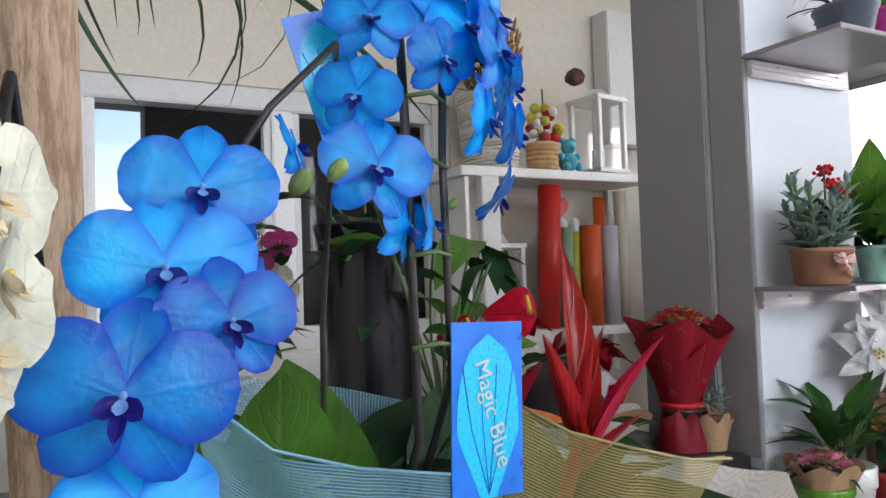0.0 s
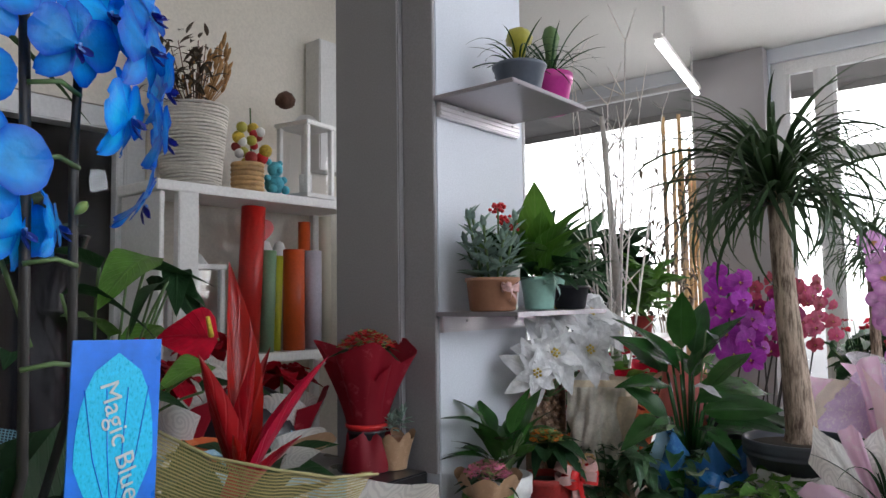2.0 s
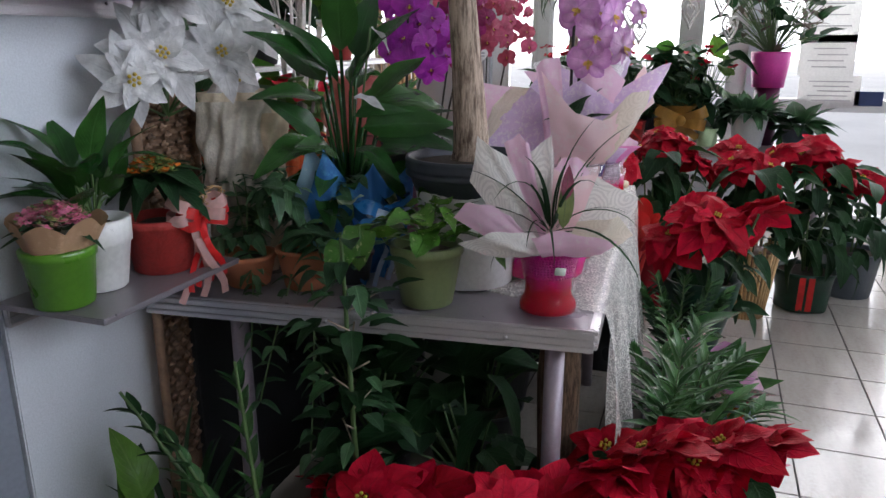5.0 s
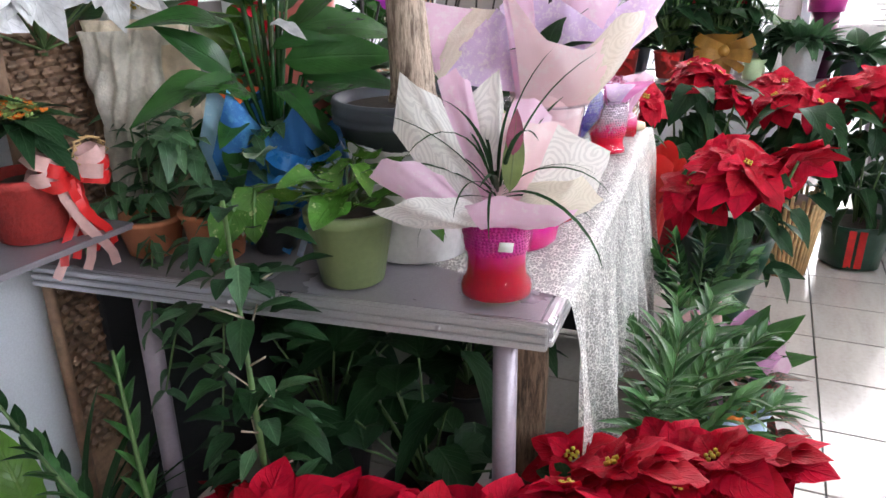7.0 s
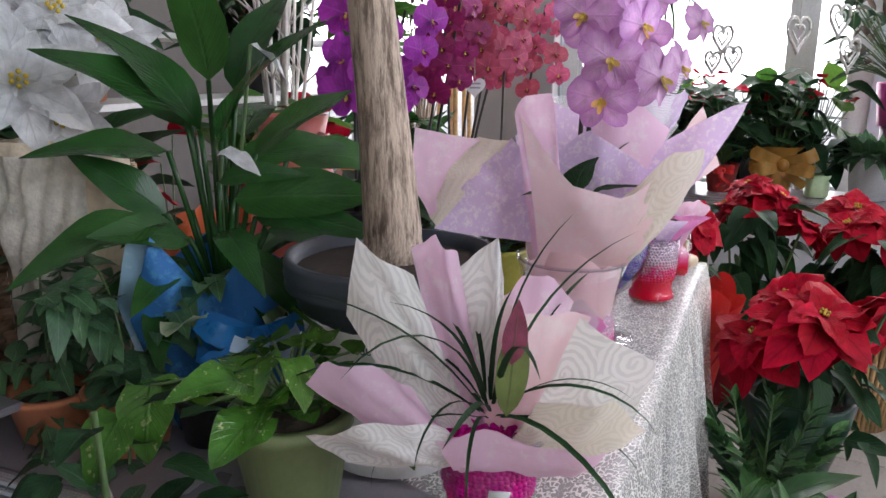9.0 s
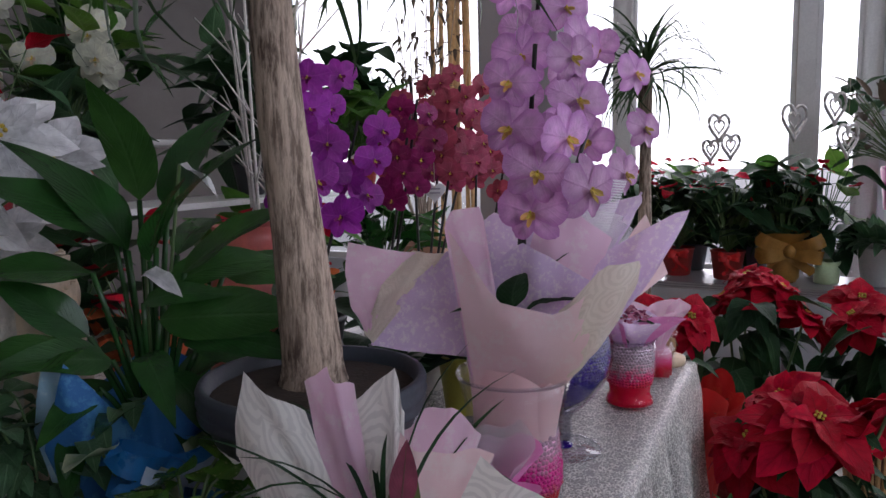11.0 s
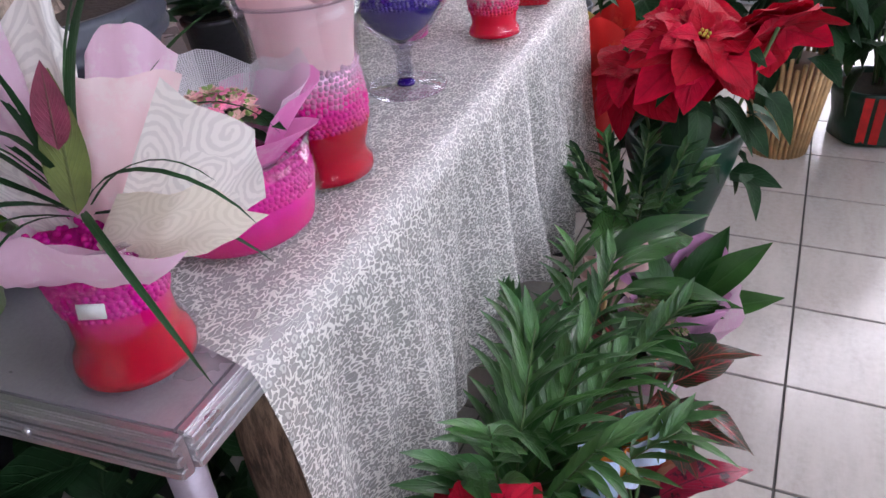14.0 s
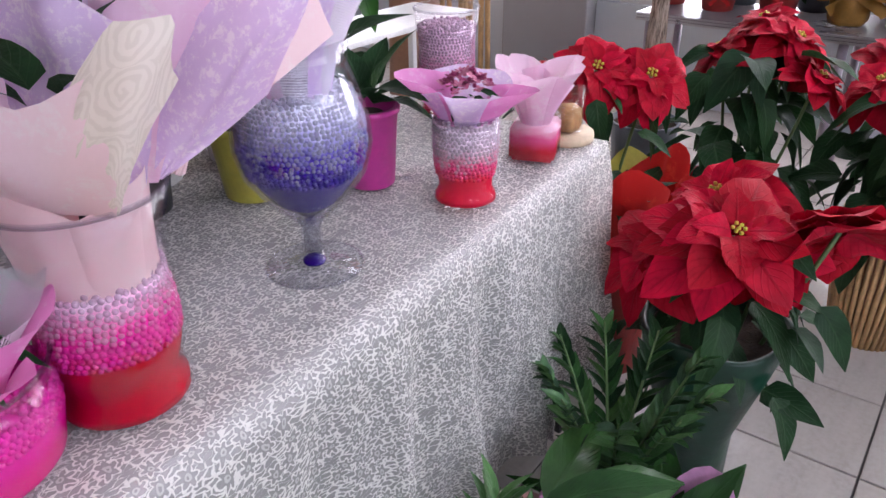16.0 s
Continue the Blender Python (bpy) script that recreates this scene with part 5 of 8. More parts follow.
# ---- white fabric poinsettias on the wicker screen ----
def wicker_screen():
    t = thing("wicker_screen", 2.285, 1.35, 0, "dark woven wicker screen panel standing by the table", "screen")
    part("post", sweep([(0.0, 0, 0), (0.0, 0, 1.27)], 0.012, 8), WICK, t)
    part("post", sweep([(0.20, 0, 0), (0.20, 0, 1.27)], 0.012, 8), WICK, t)
    knot = data_of(box(-0.016, -0.007, -0.009, 0.016, 0.007, 0.009, 0.006), "strand", WICK)
    for r in range(44):
        for c in range(7):
            part("strand", knot, None, t, "", pose(0.018 + 0.028 * c + (0.007 if r % 2 else -0.007), -0.006 if (r + c) % 2 else 0.004, 0.35 + 0.0207 * r, 0, 0, 18 if (r + c) % 2 else -18))
    part("backing", box(0.01, 0.008, 0.0, 0.19, 0.014, 1.27), WICK, t, smooth=False)
    t = thing("linen_drape", 2.55, 1.25, TZ + 0.002, "cream gauze cloth gathered round a pillar-shaped stand", "drape")
    for name, mt, r0, a0, a1, z1 in (("cloth", LINEN, 0.100, 0.0, 6.283, 0.45), ("gauze_layer", GAUZE, 0.112, 2.4, 4.5, 0.43), ("paper_fold", CRUMPLE, 0.116, 4.3, 6.0, 0.40)):
        b = bmesh.new()
        g = []
        for j in range(29):
            z = z1 * j / 28
            row = []
            for i in range(65):
                a = a0 + (a1 - a0) * i / 64
                cr = 0.005 * math.sin(9 * a + 6 * z) + 0.005 * math.sin(17 * a - 33 * z) + 0.006 * math.sin(41 * z + 5 * a) + 0.02 * (z / z1) ** 3 * math.sin(3 * a)
                row.append(b.verts.new(((r0 + cr) * math.cos(a), (r0 * 0.8 + cr) * math.sin(a), z)))
            g.append(row)
        for lo, hi in zip(g, g[1:]):
            for i in range(64):
                b.faces.new((lo[i], lo[i + 1], hi[i + 1], hi[i]))
        part(name, b, mt, t)
    t = thing("white_fabric_flowers", 2.38, 1.30, 1.27, "bunch of white fabric poinsettias", "artificial flowers")
    rng = random.Random(5)
    for dx, dy, dz, s, tilt in ((-0.09, -0.03, 0.09, 0.125, 70), (0.09, -0.05, 0.09, 0.125, 70), (-0.04, 0.0, 0.21, 0.12, 60), (0.20, 0.0, 0.20, 0.13, 55), (-0.16, -0.01, 0.04, 0.10, 80), (0.07, 0.02, 0.25, 0.11, 35), (0.30, 0.02, 0.16, 0.12, 60), (0.17, -0.02, 0.03, 0.10, 85)):
        base = Matrix.Translation((dx, dy, dz)) @ pose(0, 0, 0, 0, 0, -32 + rng.uniform(-15, 15)) @ pose(0, 0, 0, tilt) @ pose(0, 0, 0, 0, 0, rng.uniform(0, 60))
        for count, ln, el in ((6, 1.0, 4), (6, 0.72, 20)):
            for i in range(count):
                az = 360 * i / count + ln * 70 + rng.uniform(-10, 10)
                part("petal", rng.choice(K_WHITE), None, t, "", base @ aim((0, 0, 0.01 * (1 - ln)), az, el + rng.uniform(-6, 6), s * ln * rng.uniform(0.9, 1.12), rng.uniform(-10, 10)))
        part("flower_centre", CENTRE, None, t, "", base)
        part("stem", sweep([(0.0, 0.04, -0.05), (dx, dy + 0.03, dz - 0.03), (dx, dy, dz)], 0.003, 5), STEM, t)
    part("bundle", sweep([(0.0, 0.05, -0.06), (0.02, 0.05, 0.06)], 0.012, 8), STEM, t)


wicker_screen()


# ---- vases with water beads ----
ICO_BM = bmesh.new()
bmesh.ops.create_icosphere(ICO_BM, subdivisions=2, radius=1.0)
ICO_V = np.array([v.co[:] for v in ICO_BM.verts])
ICO_F = np.array([[v.index for v in f.verts] for f in ICO_BM.faces])
ICO_BM.free()


def bead_layer(parent, radius, h0, h1, size, material, seed, label, top=True):
    """Round water beads packed against the glass between two heights, and a loose layer on top."""
    rng = random.Random(seed)
    places = []
    rows = max(1, int((h1 - h0) / (size * 0.84)))
    for k in range(rows + 1):
        h = h0 + (h1 - h0) * k / rows
        r = max(0.004, radius(h))
        n = max(6, int(2 * math.pi * r / size))
        for i in range(n):
            a = 2 * math.pi * (i + 0.5 * (k % 2)) / n
            rr = r - size * 0.2 * rng.random()
            places.append((rr * math.cos(a + rng.uniform(-0.012, 0.012)), rr * math.sin(a), h + size * rng.uniform(-0.16, 0.16), size * rng.uniform(0.44, 0.54)))
    if top:
        r1 = radius(h1)
        for k in range(int(2.2 * (r1 / size) ** 2)):
            a, q = rng.uniform(0, 6.283), r1 * math.sqrt(rng.random()) * 0.97
            places.append((q * math.cos(a), q * math.sin(a), h1 + size * rng.uniform(0.2, 0.9), size * rng.uniform(0.44, 0.58)))
    pos, rad = np.array([p[:3] for p in places]), np.array([p[3] for p in places])
    verts = (ICO_V[None] * rad[:, None, None] + pos[:, None]).reshape(-1, 3)
    faces = (ICO_F[None] + (np.arange(len(places)) * len(ICO_V))[:, None, None]).reshape(-1, 3)
    me = bpy.data.meshes.new("bead_layer")
    me.from_pydata(verts.tolist(), [], faces.tolist())
    me.materials.append(material)
    me.polygons.foreach_set("use_smooth", [True] * len(me.polygons))
    return tagged(part("bead_layer", me, None, parent, label), kind="stuff")


def bead_vase(x, y, profile, gel_h, colours, label, seed, name="bead_vase", layer=None, size=0.0078, inner=0.91, z=TZ + 0.008):
    """profile: (radius, height) of the glass from foot to rim; layer: the height from which single beads show."""
    t = thing(name, x, y, z, label, "vase", "vases on the lace cloth")
    prof = [*profile, *[(max(0.002, r - 0.003), h) for r, h in reversed(profile[1:])]]
    g = part("glass", lathe(prof, 48), CLEAR, t)
    g.visible_shadow = False
    rr, rh = profile[-1]
    rim = part("rim", lathe([(rr - 0.0035, rh - 0.002), (rr + 0.001, rh - 0.003), (rr + 0.0022, rh), (rr + 0.0005, rh + 0.0028), (rr - 0.003, rh + 0.002)], 48, cap=False), RIMGLASS, t)
    rim.visible_shadow = False

    def radius(h):
        for (r0, h0), (r1, h1) in zip(profile, profile[1:]):
            if h0 <= h <= h1 and h1 > h0:
                return r0 + (r1 - r0) * (h - h0) / (h1 - h0)
        return profile[-1][0]

    h0 = profile[0][1] + 0.006
    core = [(max(0.004, radius(h0 + (gel_h - h0) * i / 14) * inner), h0 + (gel_h - h0) * i / 14) for i in range(15)] + [(0.002, gel_h)]
    part("bead_filling", lathe(core, 44), colours[0], t, "dyed water beads")
    if layer:
        bead_layer(t, lambda h: radius(h) * inner, layer, gel_h, size, colours[1], seed, "clear beads at the top")
    return t


def bead_colours(name, low, mid, top, h, steps, clear=0.75):
    return gelmat(name, low, mid, top, h, steps), gelmat(name + "_single", low, mid, top, h, steps, clear)


RIMGLASS = glassmat("thick_rim_glass", (0.80, 0.80, 0.84), 0.05)
G_RED = bead_colours("beads_red_to_pink", (0.52, 0.0005, 0.020), (0.80, 0.02, 0.34), (0.90, 0.72, 0.84), 0.165, (0.62, 0.80, 0.88, 1.12))
G_RED2 = bead_colours("beads_red_low", (0.50, 0.0005, 0.020), (0.68, 0.004, 0.18), (0.76, 0.010, 0.38), 0.15, (0.48, 0.66, 0.66, 0.8), 0.35)
G_PINK = bead_colours("beads_hot_pink", (0.78, 0.004, 0.22), (0.80, 0.008, 0.32), (0.82, 0.04, 0.42), 0.085, (0.48, 0.74, 0.84, 1.2), 0.3)
G_BLUE = bead_colours("beads_violet_blue", (0.022, 0.001, 0.19), (0.07, 0.02, 0.40), (0.86, 0.85, 0.92), 0.33, (0.62, 0.70, 0.72, 0.90), 0.85)
G_ROSE = bead_colours("beads_rose", (0.82, 0.010, 0.05), (0.84, 0.05, 0.22), (0.90, 0.80, 0.86), 0.14, (0.55, 0.68, 0.70, 0.90))
G_SQ = gelmat("beads_red_square", (0.62, 0.01, 0.03), (0.75, 0.10, 0.25), (0.84, 0.6, 0.7), 0.075)
G_MAG = bead_colours("beads_magenta_tall", (0.62, 0.01, 0.08), (0.75, 0.02, 0.30), (0.88, 0.7, 0.82), 0.2, (0.3, 0.5, 0.55, 0.9))

# bromeliad in white and pink paper, red vase, at the table's corner
t = bead_vase(2.445, 0.435, [(0.058, 0), (0.066, 0.006), (0.067, 0.022), (0.055, 0.038), (0.054, 0.07), (0.062, 0.12), (0.073, 0.165)], 0.15, G_RED2, "red bead vase wrapped in white and pink paper with a bromeliad", 1, "bromeliad_vase", 0.085, 0.007)
part("price_label", box(-0.012, -0.0008, -0.008, 0.012, 0.0008, 0.008), SIGN, t, m=pose(-0.052, -0.034, 0.105, 0, 8, -56))


def slanted(rx, ry):
    """Points given as sideways, away, up, round a vase seen along (ry, -rx)."""
    return lambda s, d, z: (rx * s - ry * d, ry * s + rx * d, z)


Q = slanted(0.42, -0.9)
for k, (pm, d, bulge, tops) in enumerate((
        (PAPER_ROSES, 0.03, 0.015, ((-0.17, 0.28), (-0.155, 0.375), (-0.09, 0.33))),
        (PAPER_PINK, 0.045, 0.01, ((-0.095, 0.355), (-0.065, 0.38), (-0.04, 0.35))),
        (PAPER_ROSES, 0.06, 0.01, ((-0.045, 0.33), (0.007, 0.375), (0.015, 0.32))),
        (PAPER_PINK, 0.075, 0.015, ((0.01, 0.29), (0.035, 0.32), (0.07, 0.325), (0.10, 0.29))),
        (PAPER_BLUSH, 0.03, 0.012, ((0.012, 0.30), (0.055, 0.292), (0.115, 0.285))),
        (PAPER_ROSES, 0.0, 0.02, ((0.10, 0.285), (0.18, 0.252), (0.168, 0.17))),
        (PAPER_PINK, -0.02, 0.02, ((-0.21, 0.215), (-0.183, 0.255), (-0.13, 0.24), (-0.09, 0.215))),
        (PAPER_ROSES, -0.06, 0.025, ((-0.205, 0.165), (-0.15, 0.20), (-0.10, 0.195), (-0.05, 0.185))),
        (PAPER_PINK, -0.085, 0.02, ((-0.06, 0.185), (0.0, 0.20), (0.07, 0.19), (0.12, 0.17))),
        (PAPER_CREAM, -0.03, 0.02, ((0.05, 0.20), (0.13, 0.22), (0.175, 0.165))))):
    s0, s1 = tops[0][0], tops[-1][0]
    part("paper_sheet", fan(Q(s0 * 0.22 - 0.012, d * 0.5, 0.13), Q(s1 * 0.22 + 0.012, d * 0.5, 0.13), [Q(s, d, z) for s, z in tops], Q(0.0, -1.0, -0.2), 20 + k, bulge, 0.02), pm, t)
part("paper_sheet", flare(0.05, 0.075, 0.10, 0.185, 0, 360, 19, 3, 0.01, 40, 5), PAPER_PINK, t)
rosette(t, 28, K_GRASS, 0.235, (14, 80), 9, (0, 0, 0.17), 0.012, 0.85)
rng = random.Random(3)
part("quill", leaf("quill", leafmat("quill_olive_green", (0.11, 0.145, 0.035), (0.06, 0.08, 0.02), 0.4, veins=14, transl=0.12, depth=0.8), 0.30, 0.04, 0.06, "lance", 10), None, t, "olive flower quill", aim((-0.026, -0.030, 0.19), 335, 82, 0.125, 62))
part("quill_tip", leaf("quill_tip", leafmat("quill_pink", (0.26, 0.04, 0.10), (0.10, 0.06, 0.03), 0.4, veins=12, transl=0.12, depth=0.8), 0.40, 0.04, 0.06, "lance", 8), None, t, "pink tip of the quill", aim((-0.0225, -0.033, 0.25), 335, 82, 0.072, 62))

# pink bead bowl with kalanchoe
t = bead_vase(2.70, 0.50, [(0.09, 0), (0.108, 0.01), (0.116, 0.05), (0.113, 0.085), (0.108, 0.12)], 0.088, G_PINK, "round bowl of hot pink beads with pink kalanchoe", 2, "bead_bowl", 0.062, 0.0075)
for k, (a0, a1, z1, pm) in enumerate(((190, 300, 0.15, PAPER_MAG), (280, 380, 0.19, PAPER_MAG), (10, 120, 0.2, NET_WHITE), (100, 200, 0.18, PAPER_PINK), (300, 360, 0.21, NET_WHITE))):
    part("paper_sheet", flare(0.06, 0.125, 0.08, z1, a0, a1, 40 + k, 1, 0.02, 14, 6), pm, t)
kalanchoe(t, 0.155, 0.055, 70, [P_BUD, P_KPINK, P_KSALM], 8, 12, 0.07, 0.6)

# tall vase with the wrapped lilac orchid
t = bead_vase(2.87, 0.475, [(0.070, 0), (0.078, 0.006), (0.078, 0.02), (0.066, 0.032), (0.079, 0.07), (0.081, 0.11), (0.074, 0.16), (0.078, 0.21), (0.091, 0.26)], 0.163, G_RED, "tall glass vase with red beads holding a wrapped lilac orchid", 3, "orchid_vase", 0.085)
part("tissue_lining", flare(0.062, 0.072, 0.13, 0.25, 0, 360, 5, 7, 0.012, 48, 5), PAPER_BLUSH, t)
Q = slanted(0.49, -0.87)
for k, (pm, d, bulge, curve, tops) in enumerate((
        (PAPER_PINK, -0.03, 0.0, 0.01, ((-0.105, 0.49), (-0.095, 0.52), (-0.05, 0.525), (-0.03, 0.40))),
        (PAPER_BLUSH, -0.07, 0.02, 0.055, ((-0.10, 0.49), (-0.035, 0.40), (0.05, 0.375), (0.15, 0.42))),
        (PAPER_CREAM, -0.065, 0.02, 0.03, ((0.06, 0.37), (0.125, 0.44), (0.178, 0.445), (0.165, 0.39))),
        (PAPER_LILAC, 0.0, 0.0, 0.02, ((-0.05, 0.41), (0.01, 0.47), (0.06, 0.44), (0.12, 0.40))),
        (PAPER_PINK, 0.04, 0.0, 0.02, ((0.03, 0.44), (0.065, 0.57), (0.11, 0.50), (0.165, 0.46))),
        (PAPER_LILAC, 0.05, 0.02, 0.02, ((0.12, 0.42), (0.285, 0.515), (0.24, 0.42), (0.19, 0.34))),
        (NET_WHITE, 0.09, 0.0, 0.02, ((0.05, 0.54), (0.10, 0.57), (0.2, 0.55))),
        (PAPER_LILAC, 0.08, 0.0, -0.03, ((-0.09, 0.45), (-0.02, 0.50), (0.06, 0.47))),
        (PAPER_BLUSH, 0.07, 0.0, 0.02, ((0.16, 0.42), (0.22, 0.50), (0.26, 0.40))))):
    s0, s1 = tops[0][0], tops[-1][0]
    part("paper_sheet", fan(Q(max(-0.07, s0 * 0.6) - 0.004, d * 0.75, 0.255), Q(min(0.07, s1 * 0.6) + 0.004, d * 0.75, 0.255), [Q(s, d, z) for s, z in tops], Q(0.0, -1.0, -0.1), 60 + k, bulge, curve), pm, t)
part("paper_sheet", flare(0.064, 0.078, 0.15, 0.29, 0, 360, 61, 3, 0.008, 48, 6), PAPER_BLUSH, t)
for k, (pm, d, g0, g1, tops) in enumerate((
        (PAPER_LILAC, 0.03, (-0.05, 0.275), (-0.07, 0.42), ((-0.227, 0.30), (-0.19, 0.37), (-0.15, 0.41), (-0.10, 0.447))),
        (PAPER_CREAM, 0.027, (-0.222, 0.304), (-0.105, 0.446), ((-0.236, 0.322), (-0.205, 0.40), (-0.155, 0.45))),
        (PAPER_PINK, 0.033, (-0.215, 0.32), (-0.13, 0.445), ((-0.236, 0.325), (-0.256, 0.36), (-0.262, 0.42), (-0.258, 0.465))))):
    part("paper_sheet", fan(Q(g0[0], d, g0[1]), Q(g1[0], d, g1[1]), [Q(s, d, z) for s, z in tops], Q(0.0, -1.0, -0.1), 80 + k, 0.004, 0.006), pm, t)
for sx, sy, zz0, zz1, n, sd, ln in ((0.0, -0.06, 0.50, 0.76, 8, 1, (0.02, 0.03)), (0.12, 0.0, 0.60, 0.92, 10, 2, (0.06, 0.02)), (0.22, -0.07, 0.52, 0.78, 7, 4, (0.05, -0.01))):
    spray(t, O_PINK, sx, sy, zz0, zz1, n, 0.106, (-1, -0.75, 0.0), sd + 40, 0.06, ln, (0, 0, 0.2), 0.004)
rosette(t, 6, K_DARK, 0.11, (50, 70), 21, (0, 0, 0.34), 0.02)

# goblet
GOBLET = glassmat("goblet_glass", (0.96, 0.96, 0.985), 0.015, 0.42)
gob = [(0.072, 0), (0.073, 0.003), (0.03, 0.008), (0.017, 0.014), (0.015, 0.07), (0.022, 0.078), (0.06, 0.115), (0.088, 0.155), (0.098, 0.195), (0.096, 0.23), (0.082, 0.275), (0.070, 0.31), (0.074, 0.34)]
t = thing("bead_goblet", 3.21, 0.515, TZ + 0.008, "large glass goblet with violet-blue beads and lilac net", "vase", "vases on the lace cloth")
g = part("glass", lathe([*gob, *[(max(0.002, r - 0.003), h) for r, h in reversed(gob[5:])]], 44), GOBLET, t)
g.visible_shadow = False
bowl = [(0.006, 0.082), (0.055, 0.117), (0.083, 0.157), (0.093, 0.195), (0.090, 0.23), (0.077, 0.268)]
part("bead_filling", lathe([*[(r * 0.96, h) for r, h in bowl], (0.002, 0.268)], 44), G_BLUE[0], t, "violet-blue water beads fading to clear")
bead_layer(t, lambda h: max(r0 + (r1 - r0) * (h - h0) / (h1 - h0) for (r0, h0), (r1, h1) in zip(bowl, bowl[1:]) if h0 - 1e-6 <= h <= h1 + 1e-6) * 0.96, 0.160, 0.267, 0.0072, G_BLUE[1], 12, "clear beads at the top")
part("stem", lathe([(0.0135, 0.012), (0.0125, 0.04), (0.013, 0.066), (0.02, 0.078), (0.001, 0.0785)], 24), RIMGLASS, t)
part("stem_disc", lathe([(0.001, 0.006), (0.0165, 0.0065), (0.0175, 0.010), (0.015, 0.0135), (0.001, 0.014)], 24), G_BLUE[0], t, "violet glass disc at the foot")
part("foot_rim", lathe([(0.070, 0.001), (0.0745, 0.001), (0.0755, 0.0035), (0.073, 0.005), (0.069, 0.004)], 44, cap=False), GOBLET, t)
for k, (a0, a1, z1, pm) in enumerate(((180, 280, 0.5, NET_WHITE), (260, 370, 0.52, PAPER_LILAC), (350, 450, 0.5, NET_WHITE), (80, 190, 0.48, PAPER_PINK))):
    part("paper_sheet", flare(0.045, 0.17, 0.262, z1, a0, a1, 90 + k, 1, 0.03, 16, 7), pm, t)

# smaller vases behind
t = bead_vase(3.54, 0.47, [(0.055, 0), (0.060, 0.005), (0.058, 0.018), (0.050, 0.028), (0.058, 0.07), (0.061, 0.11), (0.060, 0.16)], 0.145, G_ROSE, "small glass vase with rose beads and a purple paper flower", 4, "bead_vase", 0.055)
for k, (a0, a1, z1, pm) in enumerate(((150, 260, 0.22, PAPER_LILAC), (240, 350, 0.21, PAPER_MAG), (330, 440, 0.22, PAPER_LILAC), (60, 170, 0.23, PAPER_MAG))):
    part("paper_sheet", flare(0.035, 0.10, 0.13, z1, a0, a1, 100 + k, 1, 0.03, 14, 6), pm, t)
kalanchoe(t, 0.205, 0.045, 40, [P_WINE, P_KPINK], 9, 6, 0.05)
t = thing("square_bead_vase", 3.79, 0.475, TZ + 0.008, "square glass vase with red beads and pink tissue", "vase", "vases on the lace cloth", 20)
g = part("glass", box(-0.05, -0.05, 0, 0.05, 0.05, 0.10, 0.006), CLEAR, t)
g.visible_shadow = False
part("bead_filling", box(-0.045, -0.045, 0.004, 0.045, 0.045, 0.075, 0.006), G_SQ, t, "red water beads")
for k in range(5):
    part("paper_sheet", flare(0.03, 0.09, 0.07, 0.19 + 0.02 * (k % 2), 72 * k, 72 * k + 95, 110 + k, 1, 0.03, 12, 6), PAPER_PINK, t)
t = thing("moss_jar", 3.92, 0.475, TZ + 0.018, "small clear jar with brown moss on a wooden slice", "jar")
part("wooden_slice", lathe([(0.06, -0.01), (0.062, 0.0), (0.06, 0.008), (0.001, 0.008)], 20), BIRCH, t)
part("moss", lathe([(0.026, 0.012), (0.032, 0.03), (0.028, 0.06), (0.01, 0.066), (0.001, 0.067)], 14, wobble=0.15), DRY1, t)
part("glass", lathe([(0.03, 0.009), (0.036, 0.014), (0.036, 0.1), (0.033, 0.1), (0.033, 0.016)], 24), CLEAR, t)
bead_vase(3.93, 0.80, [(0.06, 0), (0.066, 0.006), (0.055, 0.03), (0.07, 0.09), (0.068, 0.16), (0.075, 0.24)], 0.2, G_MAG, "tall glass vase with magenta beads", 6, "bead_vase", 0.08)


def plain_pot(x, y, z, r0, r1, h, m, label, seed, kinds=None, L=0.12, n=14, els=(10, 70)):
    t = thing("potted_plant", x, y, z, label, "potted plant")
    pot(t, r0, r1, h, m)
    if kinds:
        rosette(t, n, kinds, L, els, seed, (0, 0, h))
    return t


plain_pot(3.34, 0.80, TZ + 0.006, 0.055, 0.07, 0.14, C_YEL, "bushy green plant in an olive yellow pot", 31, K_DARK, 0.14, 20)
plain_pot(3.50, 0.66, TZ + 0.006, 0.045, 0.055, 0.15, C_PINK, "green leaves in a magenta pot", 32, K_DARK, 0.12, 12)
plain_pot(2.98, 1.02, TZ + 0.006, 0.065, 0.085, 0.17, C_PURP, "orchid leaves in a dark purple pot", 33, K_DARK, 0.18, 7, (10, 40))
plain_pot(3.17, 0.90, TZ + 0.006, 0.05, 0.06, 0.13, C_BLACK, "small shrub in a black plastic pot", 34, K_VINE, 0.09, 22)

# pothos in a sage pot, plain ribbed pot behind it
t = thing("potted_pothos", 2.42, 0.705, TZ + 0.002, "variegated trailing pothos in a sage green pot", "potted plant")
pot(t, 0.058, 0.078, 0.14, C_OLIVE, 0.022)
rng = random.Random(17)
specs = []
for i in range(27):
    a = rng.uniform(0, 6.283)
    r = rng.uniform(0.03, 0.12)
    specs.append((r * math.cos(a), r * math.sin(a), 0.15 + rng.uniform(0.0, 0.10) * (1 - r * 3), math.degrees(a) + rng.uniform(-40, 40), rng.uniform(-25, 45), rng.uniform(0.06, 0.092)))
specs += [(-0.13, 0.10, 0.20, 200, -60, 0.09), (-0.16, 0.12, 0.17, 170, -50, 0.085), (0.02, -0.12, 0.16, 260, -40, 0.09)]
stalked(t, specs, K_POTHOS, 0.0022, (0, 0, 0.13), 3)
